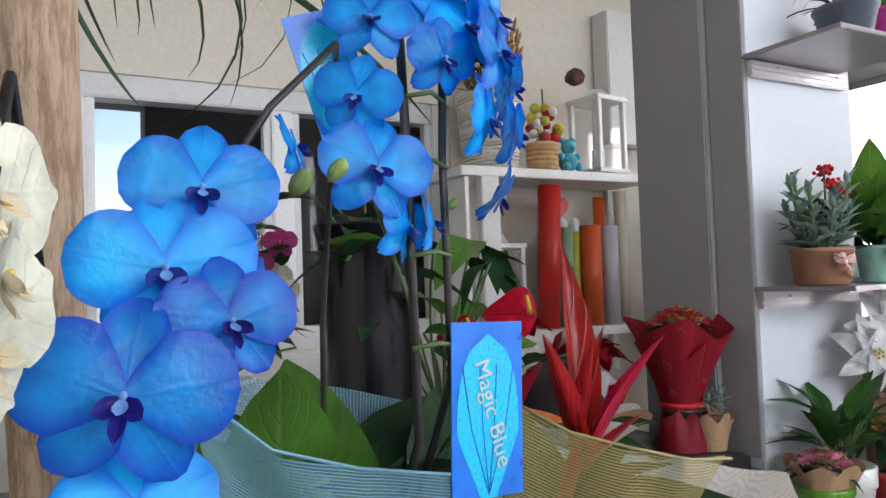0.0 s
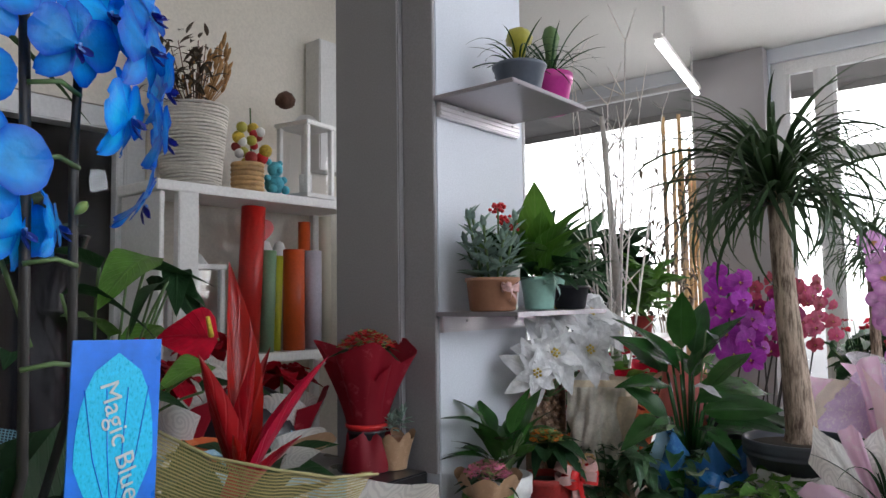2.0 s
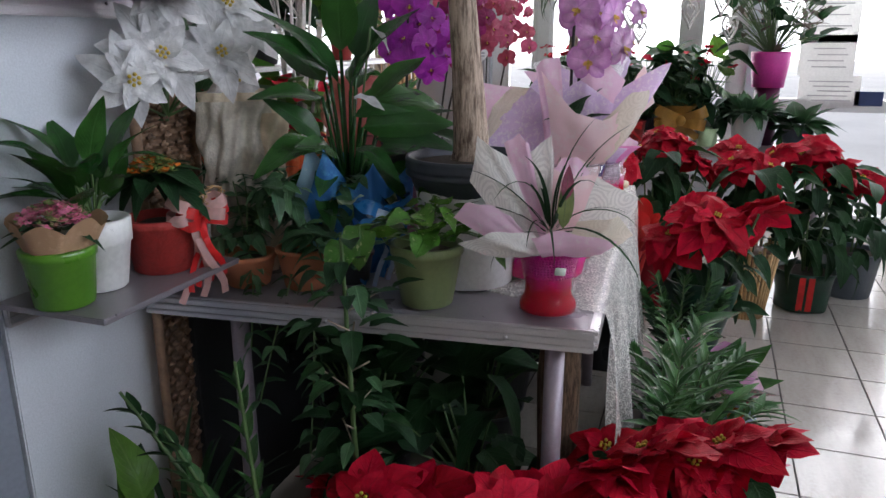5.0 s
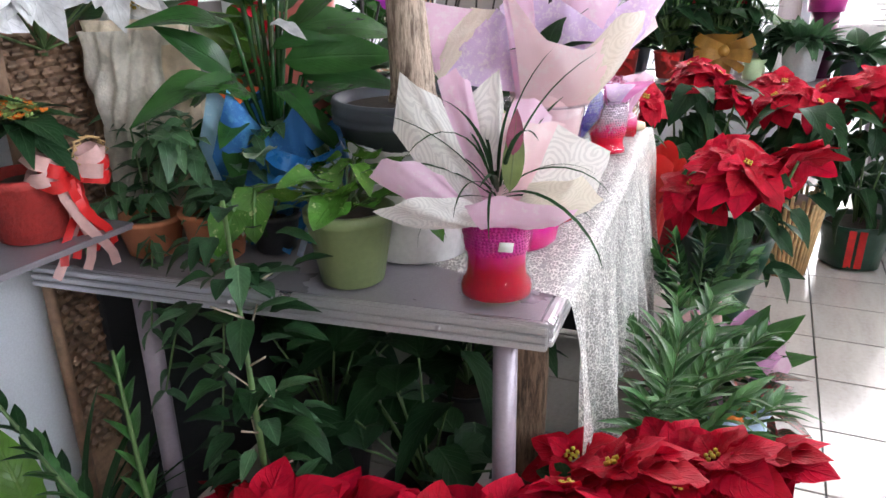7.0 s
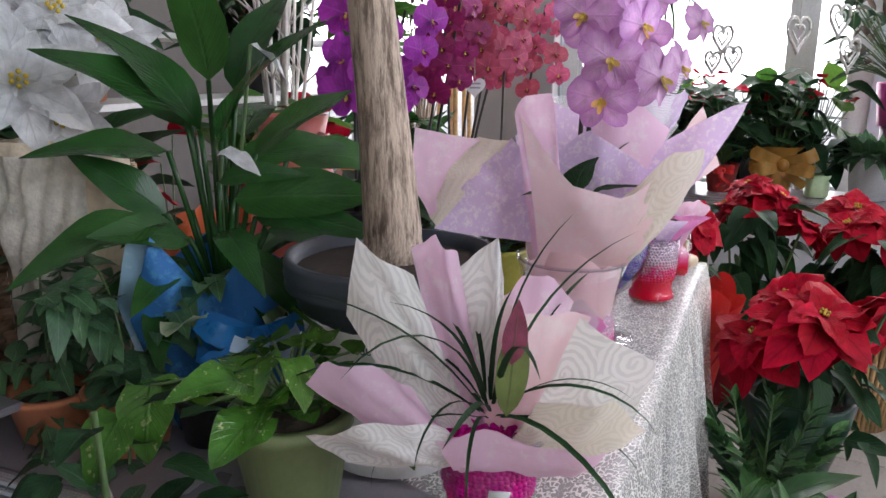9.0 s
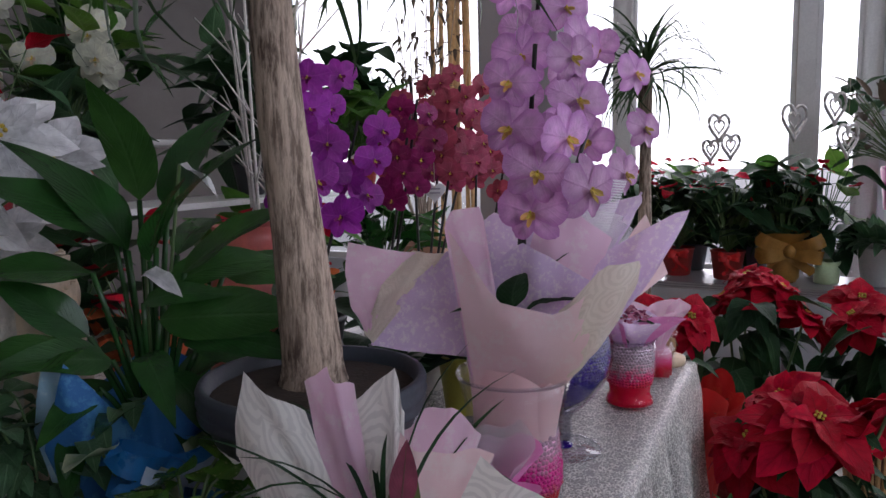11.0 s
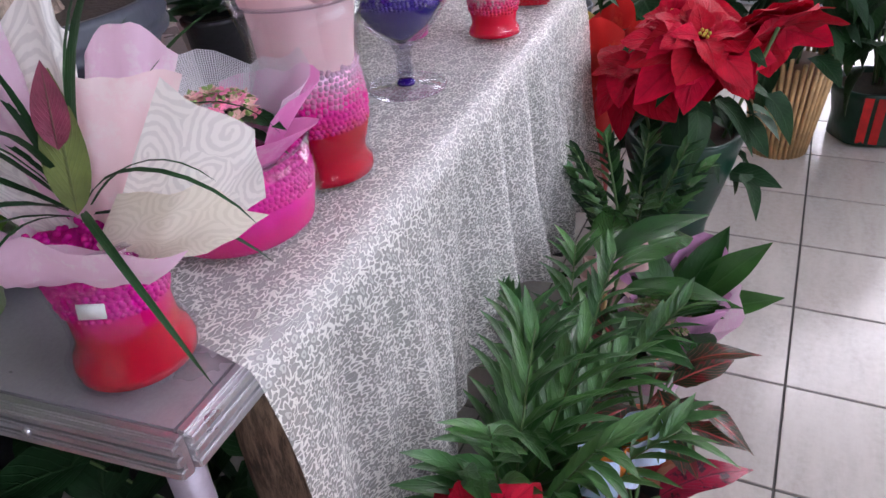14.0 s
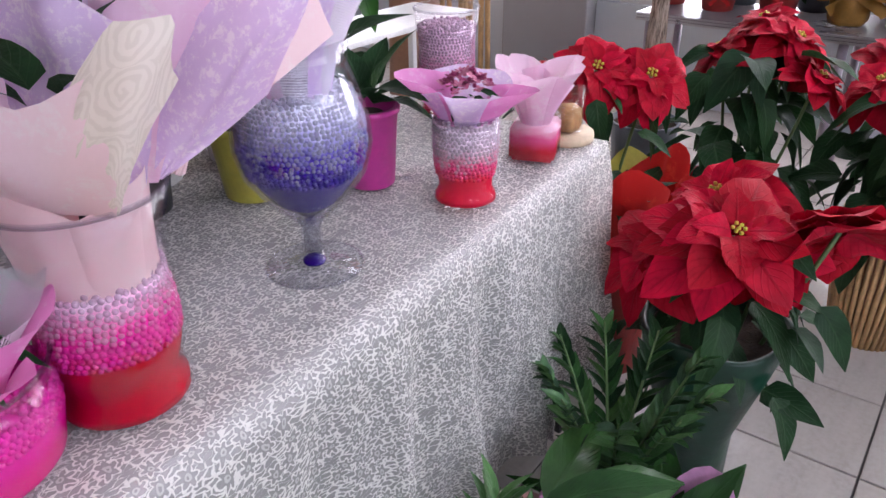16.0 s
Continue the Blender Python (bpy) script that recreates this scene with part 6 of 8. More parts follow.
t = thing("ribbed_pot", 2.615, 0.665, TZ + 0.002, "white ribbed pot with a slate inner pot holding a ponytail palm", "potted plant")
part("pot", lathe([(0.10, 0), (0.105, 0.004), (0.135, 0.235), (0.13, 0.235), (0.10, 0.02), (0.001, 0.02)], 40, wobble=0.012), C_WHITE, t)
c = bpy.data.curves.new("price_writing", "FONT")
c.body, c.size, c.extrude, c.align_x, c.align_y = "\u20ac 30", 0.017, 0.0002, "CENTER", "CENTER"
c.materials.append(C_BLACK)
w = new("price_writing", c)
w.parent, w.matrix_basis = t, Matrix.Translation((-0.130, -0.026, 0.205)) @ pose(0, 0, 0, 0, 0, -79) @ pose(0, 0, 0, 97)
part("inner_pot", lathe([(0.12, 0.20), (0.136, 0.235), (0.146, 0.262), (0.155, 0.266), (0.1565, 0.272), (0.1535, 0.275), (0.1555, 0.281), (0.1575, 0.287), (0.155, 0.292), (0.157, 0.302), (0.154, 0.309), (0.146, 0.309), (0.142, 0.29), (0.13, 0.27), (0.001, 0.27)], 48), mat("dark_slate_plastic", (0.042, 0.050, 0.065), 0.5, var=0.15), t)
part("soil", lathe([(0.141, 0.288), (0.07, 0.298), (0.001, 0.300)], 24, cap=False), SOIL, t)
tr = [(0.0, 0.0, 0.28), (0.0, 0.0, 0.34), (-0.008, 0.008, 0.5), (-0.02, 0.018, 0.66), (-0.026, 0.026, 0.84), (-0.024, 0.03, 1.0)]
b = sweep(tr, [0.056, 0.042, 0.035, 0.031, 0.028, 0.028], 24)
part("trunk", b, BARK, t)
rng = random.Random(23)
for i in range(270):
    az, f = i * 137.5 + rng.uniform(-20, 20), rng.random()
    part("leaf", rng.choice(K_STRAP), None, t, "", aim((-0.024 + 0.018 * math.cos(radians(az)), 0.03 + 0.018 * math.sin(radians(az)), 0.96 + 0.10 * f), az, 5 + 72 * f + rng.uniform(-12, 12), rng.uniform(0.26, 0.48) * (1.25 if i % 9 == 0 else 1.0), rng.uniform(-35, 35), 1.15))

# big peace lily in blue wrap
t = thing("potted_peace_lily", 2.60, 0.98, TZ + 0.002, "large peace lily wrapped in blue paper and satin ribbon", "potted plant")
pot(t, 0.06, 0.08, 0.14, C_BLACK)
Q = slanted(0.7, -0.7)
for k, (pm, d, tops) in enumerate((
        (PAPER_BLUE, -0.08, ((-0.14, 0.20), (-0.10, 0.33), (-0.02, 0.22))),
        (PAPER_SKY, -0.06, ((-0.16, 0.22), (-0.13, 0.34), (-0.07, 0.27))),
        (PAPER_BLUE, -0.085, ((-0.03, 0.22), (0.02, 0.29), (0.08, 0.20))),
        (PAPER_BLUE, -0.06, ((0.05, 0.20), (0.13, 0.28), (0.15, 0.17))),
        (PAPER_SKY, 0.0, ((0.09, 0.18), (0.19, 0.27), (0.16, 0.14))),
        (PAPER_BLUE, 0.08, ((-0.12, 0.22), (0.0, 0.30), (0.12, 0.22))))):
    part("paper_sheet", fan(Q(tops[0][0] * 0.6, d * 0.9, 0.004), Q(tops[-1][0] * 0.6, d * 0.9, 0.004), [Q(s, d * 1.2, z) for s, z in tops], Q(0.0, -1.0, 0.0) if d < 0.05 else Q(0.0, 1.0, 0.0), 130 + k, 0.01, 0.02), pm, t)
bow(t, -0.07, -0.12, 0.17, 0.14, SATIN_BLUE, (-0.5, -1, 0), 3, 0.17, 5)
bow(t, -0.075, -0.14, 0.16, 0.10, SATIN_PALE, (-0.5, -1, 0), 3, 0.16, 6)
# leaves as (sideways, towards the back, up), direction, rise, length
big = [(-0.07, -0.02, 0.47, 158, 12, 0.23), (-0.08, -0.03, 0.37, 140, 42, 0.19), (-0.08, -0.05, 0.36, 172, 8, 0.26), (-0.07, -0.05, 0.29, 200, -6, 0.16), (-0.09, -0.06, 0.25, 215, -30, 0.16),
       (0.02, -0.05, 0.39, 292, 8, 0.27), (0.07, -0.03, 0.33, 305, 0, 0.22), (0.10, -0.03, 0.28, 290, -6, 0.15), (0.02, 0.02, 0.50, 300, 66, 0.28), (-0.02, 0.0, 0.50, 140, 68, 0.27),
       (-0.04, 0.01, 0.53, 150, 34, 0.26), (0.0, -0.05, 0.42, 280, 25, 0.14), (0.12, 0.05, 0.44, 312, 10, 0.22), (0.05, 0.06, 0.48, 20, 40, 0.24), (-0.03, 0.07, 0.50, 95, 48, 0.24), (0.03, -0.04, 0.30, 262, -20, 0.17),
       (0.06, -0.02, 0.46, 330, 40, 0.24), (0.0, 0.03, 0.58, 210, 76, 0.24), (0.04, 0.03, 0.56, 350, 74, 0.25)]
Q = slanted(0.74, -0.67)
rng = random.Random(8)
big += [(-0.05, -0.04, 0.33, 185, 20, 0.2), (0.05, -0.06, 0.36, 275, 15, 0.22), (0.03, -0.02, 0.44, 320, 25, 0.22), (0.0, -0.06, 0.34, 235, 10, 0.18), (0.01, 0.0, 0.48, 250, 60, 0.2)]
big = [(*Q(a, c, z * 0.94), az, el, L * 0.84, 40 * math.cos(radians(az - 312))) for a, c, z, az, el, L in big]
big += [(0.05 * math.cos(a), 0.05 * math.sin(a), rng.uniform(0.2, 0.34), math.degrees(a), rng.uniform(-25, 40), rng.uniform(0.13, 0.2)) for a in [i * 0.9 for i in range(7)]]
stalked(t, big, K_LILY, 0.0045, (0, 0, 0.1), 4, L_SPATH)
for k, (x, y, z, az) in enumerate(((0.04, -0.05, 0.60, 330), (-0.02, -0.03, 0.44, 260))):
    part("leaf_stalk", sweep(bend((0, 0, 0.1), (x, y, z), 0.02), 0.003, 5), STEM, t)
    part("spathe", K_WHITE[1], None, t, "white flower spathe", aim((x, y, z), az, -30 + 25 * k, 0.085, 20, 0.7))

# cream-edged ivy and dark vines in front of the table
t = thing("potted_ivy", 2.50, 0.93, TZ + 0.002, "cream-edged variegated leaves in a small dark pot", "potted plant")
pot(t, 0.04, 0.05, 0.08, C_BLACK)
rng = random.Random(9)
stalked(t, [(-0.02, -0.08, 0.17, 250, 10, 0.075), (-0.05, -0.03, 0.21, 200, 25, 0.085), (0.07, -0.07, 0.20, 285, -55, 0.085), (0.02, -0.05, 0.13, 260, -20, 0.07), (-0.07, 0.0, 0.12, 190, -20, 0.06), (0.09, 0.0, 0.11, 310, 0, 0.06)], K_IVY, 0.0022, (0, 0, 0.07), 5)


def vine_pot(x, y, z, h, n, seed, label, m=C_TERRA, spread=0.16, tails=()):
    rng = random.Random(seed)
    t = thing("potted_vine", x, y, z, label, "potted plant")
    pot(t, 0.05, 0.065, h, m)
    for s in range(n):
        a = rng.uniform(0, 6.283)
        tip = (spread * rng.uniform(0.4, 1.1) * math.cos(a), spread * rng.uniform(0.4, 1.1) * math.sin(a), h + rng.uniform(-0.02, 0.22))
        pts = bend((0, 0, h), tip, 0.05, 7, rng.uniform(-0.2, 0.2))
        part("vine", sweep(pts, 0.002, 5), STEM, t)
        for i, p in enumerate(pts[1:]):
            for q in (-1, 1):
                part("leaf", rng.choice(K_VINE), None, t, "", aim(p, math.degrees(a) + q * 75 + rng.uniform(-25, 25), rng.uniform(-35, 25), rng.uniform(0.045, 0.075), rng.uniform(-25, 25)))
    for dx, dy, dz in tails:
        pts = bend((0, 0, h), (dx, dy, dz), 0.06, 12, 0.1)
        part("vine", sweep(pts, 0.0025, 5), STEM, t)
        for i, p in enumerate(pts[1:]):
            for q in (-1, 1):
                part("leaf", rng.choice(K_VINE), None, t, "", aim(p, 220 + q * 80 + rng.uniform(-40, 40), rng.uniform(-50, 10), rng.uniform(0.036, 0.055), 0))
    return t


vine_pot(2.43, 1.02, TZ + 0.002, 0.10, 8, 51, "trailing green vine in a small terracotta pot", C_TERRA, 0.15, ((-0.16, -0.08, -0.35), (-0.14, 0.06, -0.25)))
vine_pot(2.40, 1.16, TZ + 0.002, 0.08, 7, 54, "dense glossy vine in a low terracotta pot", C_TERRA, 0.15, ((-0.10, -0.06, -0.12),))

# ---- magenta, wine and rose orchids on the table ----
def orchid_pot(x, y, z, h, flower, sprays, label, seed, m=C_BLACK, r=0.07, size=0.085, face=(-1, -0.7, 0)):
    t = thing("potted_orchid", x, y, z, label, "orchid", "orchids on the table")
    pot(t, r * 0.75, r, h, m)
    rosette(t, 6, K_DARK, 0.2, (10, 45), seed, (0, 0, h), 0.02)
    for k, (dx, dy, z0, z1, n, lx, ly) in enumerate(sprays):
        spray(t, flower, dx, dy, z0, z1, n, size, face, seed * 10 + k, 0.05, (lx, ly), (0, 0, h - 0.02))
    return t


orchid_pot(3.02, 1.0, TZ + 0.16, 0.12, O_MAG, [(-0.06, -0.06, 0.34, 0.66, 9, 0.0, 0.02), (0.02, 0.0, 0.36, 0.64, 8, 0.04, 0.0), (0.05, -0.08, 0.30, 0.52, 6, 0.03, 0.0)], "magenta moth orchid in a pot among the plants", 61, size=0.102)
orchid_pot(3.26, 1.0, TZ + 0.006, 0.14, O_WINE, [(-0.04, -0.12, 0.50, 0.72, 9, 0.0, -0.03), (0.05, -0.06, 0.52, 0.70, 8, 0.03, 0.0)], "wine-red moth orchid with many blooms", 62, C_WHITE, size=0.07)
orchid_pot(3.44, 0.98, TZ + 0.006, 0.14, O_ROSE, [(-0.06, -0.14, 0.54, 0.76, 10, 0.02, 0.0), (0.02, -0.06, 0.56, 0.80, 10, 0.02, 0.0), (0.10, -0.10, 0.52, 0.74, 8, 0.04, 0.0), (0.0, 0.02, 0.56, 0.78, 8, 0.0, 0.0)], "dusky rose moth orchids with dark stems", 63, C_WHITE, size=0.08)
orchid_pot(3.62, 0.92, TZ + 0.006, 0.14, O_ROSE, [(0.02, -0.10, 0.50, 0.72, 8, 0.03, 0.0), (0.08, 0.02, 0.52, 0.74, 8, 0.0, 0.0)], "dusky rose moth orchid in a white pot", 64, C_WHITE, size=0.075)
hb = bmesh.new()
pts = [(0.5 * 16 * math.sin(a) ** 3 / 16, 0.5 * (13 * math.cos(a) - 5 * math.cos(2 * a) - 2 * math.cos(3 * a) - math.cos(4 * a)) / 16) for a in [2 * math.pi * i / 40 for i in range(40)]]
lo, hi = [hb.verts.new((0.0, p, q)) for p, q in pts], [hb.verts.new((0.04, p, q)) for p, q in pts]
hb.faces.new(lo)
hb.faces.new(list(reversed(hi)))
for i in range(40):
    hb.faces.new((lo[i], hi[i], hi[(i + 1) % 40], lo[(i + 1) % 40]))
HEART = data_of(hb, "heart", SIGN, False)
t = thing("heart_tag", 3.27, 0.84, 1.345, "white heart-shaped tag hanging from an orchid stem", "tag", turn=38)
part("heart", HEART, None, t, m=Matrix.Diagonal((0.05, 0.05, 0.05, 1)))
part("string", sweep([(0, 0, 0.02), (0.01, 0.0, 0.12)], 0.001, 4), TWIG, t)
for k in range(2):
    part("print_bar", box(-0.0035, -0.012, -0.004 + 0.009 * k, -0.001, 0.012, 0.0 + 0.009 * k), INK, t, smooth=False)

t = thing("terracotta_jug", 3.02, 1.16, TZ + 0.006, "orange-red painted jug with handles beside the orchids", "jug")
part("body", lathe([(0.06, 0), (0.085, 0.05), (0.10, 0.18), (0.095, 0.3), (0.075, 0.38), (0.07, 0.42), (0.08, 0.46), (0.075, 0.46), (0.065, 0.42)], 32), mat("coral_glaze", (0.55, 0.13, 0.10), 0.35, var=0.25, scale=14), t)
for k in (-1, 1):
    part("handle", sweep([(0, k * (0.07 + 0.05 * math.sin(a)), 0.42 - 0.09 * (1 - math.cos(a)) / 1.4) for a in [i * 0.35 for i in range(9)]], 0.008, 8), mat("coral_handle", (0.6, 0.3, 0.22), 0.5), t)


# ---- far side: shelf of plants against the left window ----
def stand_left():
    t = thing("plant_stand", 3.45, 1.95, 0, "pale stepped plant stand packed with plants", "plant stand")
    for k, (zz, y0, y1) in enumerate(((0.75, -0.25, 0.1), (1.28, 0.0, 0.35), (1.50, 0.25, 0.6))):
        part("board", box(-0.55, y0, zz - 0.02, 1.9, y1, zz, 0.003), WHITE, t, smooth=False)
        for lx in (-0.5, 1.85):
            part("post", box(lx - 0.015, y1 - 0.04, 0, lx + 0.015, y1 - 0.01, zz - 0.021, 0.002), WHITE, t, smooth=False)


stand_left()
rng = random.Random(77)
for k in range(9):
    x, tier = 3.0 + 0.26 * k, k % 3
    y, z = ((1.86, 0.752), (2.12, 1.282), (2.36, 1.502))[tier]
    t = thing("potted_plant", x, y, z, "dense dark green pot plant on the stand", "potted plant", "plants on the stand")
    pot(t, 0.05, 0.07, 0.13, (C_BLACK, C_TERRA, C_WHITE, C_REDP)[k % 4])
    kinds = (K_DARK, K_VINE, K_SPATH, K_BRIGHT)[k % 4]
    stalked(t, [(rng.uniform(-0.13, 0.13), rng.uniform(-0.13, 0.13), rng.uniform(0.16, 0.46), rng.uniform(0, 360), rng.uniform(-20, 60), rng.uniform(0.15, 0.27)) for i in range(56)], kinds, 0.002, (0, 0, 0.1), k)
for k, (x, y, z) in enumerate(((3.12, 1.66, 0.752), (3.55, 1.72, 0.752), (2.95, 2.02, 1.282), (3.9, 1.75, 0.752))):
    t = thing("wrapped_anthurium", x, y, z, "red flowers wrapped in bright red cellophane", "potted plant", "red wrapped plants")
    pot(t, 0.05, 0.06, 0.12, C_REDP)
    for q in range(5):
        part("paper_sheet", flare(0.06, 0.13, 0.02, 0.24 + 0.05 * (q % 2), 72 * q, 72 * q + 90, 200 + q + 9 * k, 1, 0.03, 12, 6), PAPER_ORANGE if k != 2 else PAPER_RED, t)
    stalked(t, [(rng.uniform(-0.1, 0.1), rng.uniform(-0.1, 0.1), rng.uniform(0.25, 0.5), rng.uniform(0, 360), rng.uniform(10, 60), rng.uniform(0.08, 0.12)) for i in range(8)], K_RED, 0.002, (0, 0, 0.1), k + 30)
    rosette(t, 14, K_DARK, 0.16, (10, 60), 35 + k, (0, 0, 0.14))
t = thing("lily_vase", 3.25, 2.12, 1.282, "tall vase of pale lilies and long green leaves", "flower vase")
pot(t, 0.05, 0.06, 0.2, C_WHITE, soil=False)
stalked(t, [(rng.uniform(-0.2, 0.2), rng.uniform(-0.15, 0.15), rng.uniform(0.35, 0.65), rng.uniform(0, 360), rng.uniform(-10, 60), rng.uniform(0.12, 0.2)) for i in range(26)], K_BRIGHT, 0.003, (0, 0, 0.18), 44)
for k in range(7):
    part("flower", O_CREAM, None, t, "", face_to((rng.uniform(-0.2, 0.2), rng.uniform(-0.2, 0.0), rng.uniform(0.4, 0.65)), (-1, -0.8, rng.uniform(-0.2, 0.4)), 0.12))

# bare silver branches and dried stems in the window
PALETWIG = mat("whitened_branch", (0.80, 0.76, 0.71), 0.8, var=0.25, scale=30, transl=0.2)
t = thing("branch_vase", 3.75, 1.80, 0, "tall floor vase with bare pale branches", "branches")
part("vase", lathe([(0.09, 0), (0.11, 0.05), (0.10, 0.5), (0.07, 0.75), (0.08, 0.8), (0.074, 0.8), (0.06, 0.72)], 28), C_WHITE, t)
rng = random.Random(31)
part("branch", sweep([(0, 0, 0.7), (0.02, -0.03, 1.6), (0.0, 0.02, 2.45)], [0.028, 0.02, 0.012], 10), PALETWIG, t)
for k in range(10):
    a, h = rng.uniform(0, 6.283), rng.uniform(1.5, 2.1)
    tip = Vector((rng.uniform(0.05, 0.45) * math.cos(a), rng.uniform(0.05, 0.45) * math.sin(a), 0.75 + h))
    pts = bend((0, 0, 0.7), tip, -0.02, 8, rng.uniform(-0.08, 0.08))
    part("branch", sweep(pts, [0.009 * (1 - 0.09 * i) for i in range(9)], 5), PALETWIG, t)
    for i in range(3, 9):
        for q in range(2):
            d = Vector((rng.uniform(-1, 1), rng.uniform(-1, 1), rng.uniform(0.6, 1.4))).normalized()
            part("twig", sweep([pts[i], pts[i] + d * rng.uniform(0.1, 0.26)], [0.004, 0.0015], 4), PALETWIG, t)
t = thing("dried_stems", 5.6, 2.25, 0, "tall bundle of dried stems and faded blossom", "dried flowers")
part("vase", lathe([(0.12, 0), (0.15, 0.1), (0.13, 0.7), (0.15, 0.9), (0.14, 0.9), (0.11, 0.7)], 24), C_BROWN, t)
for k in range(22):
    tip = Vector((rng.uniform(-0.3, 0.3), rng.uniform(-0.35, 0.35), rng.uniform(1.8, 2.9)))
    pts = bend((0, 0, 0.85), tip, 0, 6, rng.uniform(-0.1, 0.1))
    part("branch", sweep(pts, [0.006 - 0.0007 * i for i in range(7)], 4), TWIG, t)
    for i in range(14):
        u = rng.uniform(0.45, 1.0)
        p = pts[int(u * 6)] + Vector((rng.uniform(-0.09, 0.09), rng.uniform(-0.09, 0.09), rng.uniform(-0.08, 0.08)))
        part("dry_leaf", K_OLIVE[i % 2], None, t, "", aim(p, rng.uniform(0, 360), rng.uniform(-60, 60), rng.uniform(0.05, 0.1), 0))
t = thing("pampas_bundle", 6.2, 2.35, 0, "tall pale bundle of bamboo and pampas against the column", "dried flowers")
for k in range(9):
    x, y = rng.uniform(-0.12, 0.12), rng.uniform(-0.15, 0.15)
    part("cane", sweep([(x, y, 0), (x + rng.uniform(-0.05, 0.05), y + rng.uniform(-0.06, 0.06), rng.uniform(2.4, 3.1))], 0.016, 8), WOOD, t)

# second ponytail palm and window-side plants
def window_palm(x, y, z0, zc, n, L, seed, label):
    t = thing("ponytail_palm", x, y, 0, label, "potted plant", "palms by the window")
    pot(t, 0.12, 0.15, z0, C_GREY)
    part("trunk", sweep([(0, 0, z0 - 0.03), (0.02, 0, (z0 + zc) / 2), (0, 0, zc)], [0.06, 0.035, 0.035], 14), BARK, t)
    rng = random.Random(seed)
    for i in range(n):
        az, f = i * 137.5, rng.random()
        part("leaf", rng.choice(K_STRAP), None, t, "", aim((0, 0, zc - 0.02 + 0.08 * f), az, -5 + 85 * f, L * rng.uniform(0.7, 1.1), rng.uniform(-40, 40)))


window_palm(5.6, 0.95, 0.32, 1.78, 120, 0.5, 5, "slender ponytail palm in front of the window")

# bench under the window with plants
bench = thing("plant_bench", 6.22, -0.1, 0, "silver laminate bench with grooved edge by the window", "bench")
part("top", box(-0.25, -0.5, 0.665, 0.25, 1.3, 0.70, 0.004), SILVER, bench, smooth=False)
b = bmesh.new()
for k in range(3):
    box(-0.262, -0.5, 0.664 + 0.013 * k, -0.2505, 1.3, 0.673 + 0.013 * k, 0.002, b)
part("edge_trim", b, ALU, bench, smooth=False)
for ly in (-0.45, 0.4, 1.25):
    for lx in (-0.2, 0.2):
        part("leg", sweep([(lx, ly, 0), (lx, ly, 0.664)], 0.02, 12), LEGM, bench)
BZ = 0.703
rng = random.Random(91)
t = thing("potted_plant", 6.24, -0.12, BZ, "small-leaved green bush in a cream ribbed pot", "potted plant")
pot(t, 0.09, 0.115, 0.2, C_WHITE, 0.02)
rosette(t, 90, K_VINE, 0.13, (-20, 80), 92, (0, 0, 0.22), 0.11)
t = thing("potted_plant", 6.24, -0.42, BZ, "glossy round leaves in a slate bowl", "potted plant")
pot(t, 0.075, 0.1, 0.13, C_GREY)
rosette(t, 24, K_DARK, 0.2, (-5, 60), 93, (0, 0, 0.14), 0.04)
t = thing("green_mug", 6.2, 0.13, BZ, "pale green ceramic mug on the bench", "mug")
part("cup", lathe([(0.055, 0), (0.062, 0.005), (0.066, 0.12), (0.062, 0.12), (0.058, 0.01), (0.001, 0.01)], 28), C_LIME, t)
t = thing("gift_wrapped_anthurium", 6.2, 0.34, BZ, "anthurium in gold organza tied with a bow", "potted plant")
part("organza", lathe([(0.07, 0), (0.08, 0.02), (0.085, 0.12), (0.06, 0.17), (0.1, 0.23), (0.14, 0.27)], 30, wobble=0.06), SATIN_GOLD, t)
bow(t, -0.07, -0.03, 0.17, 0.3, SATIN_GOLD, (-1, -0.2, 0), 2, 0.12, 8)
stalked(t, [(rng.uniform(-0.16, 0.16), rng.uniform(-0.16, 0.16), rng.uniform(0.3, 0.6), rng.uniform(0, 360), rng.uniform(-20, 50), rng.uniform(0.13, 0.21)) for i in range(56)], K_DARK, 0.003, (0, 0, 0.17), 6)
stalked(t, [(rng.uniform(-0.16, 0.16), rng.uniform(-0.2, 0.2), rng.uniform(0.55, 0.68), rng.uniform(90, 270), rng.uniform(-10, 40), rng.uniform(0.06, 0.09)) for i in range(6)], K_RED, 0.002, (0, 0, 0.2), 7)
for k, (yy, fm, hh) in enumerate(((0.62, K_RED, 0.55), (0.9, K_RED, 0.5), (1.15, K_DKRED, 0.55))):
    t = thing("potted_anthurium", 6.15 + 0.05 * k, yy, BZ, "red anthurium with dark green leaves in a red ribboned pot", "potted plant", "anthuriums on the bench")
    pot(t, 0.07, 0.09, 0.16, C_REDP)
    bow(t, -0.09, -0.02, 0.13, 0.1, SATIN_RED, (-1, -0.3, 0), 2, 0.1, 9 + k)
    stalked(t, [(rng.uniform(-0.18, 0.18), rng.uniform(-0.2, 0.2), rng.uniform(0.25, hh), rng.uniform(0, 360), rng.uniform(-20, 50), rng.uniform(0.13, 0.2)) for i in range(52)], K_DARK, 0.003, (0, 0, 0.15), 60 + k)
    stalked(t, [(rng.uniform(-0.2, 0.1), rng.uniform(-0.2, 0.2), rng.uniform(hh - 0.05, hh + 0.12), rng.uniform(90, 270), rng.uniform(-10, 40), rng.uniform(0.06, 0.09)) for i in range(8)], fm, 0.002, (0, 0, 0.15), 70 + k)
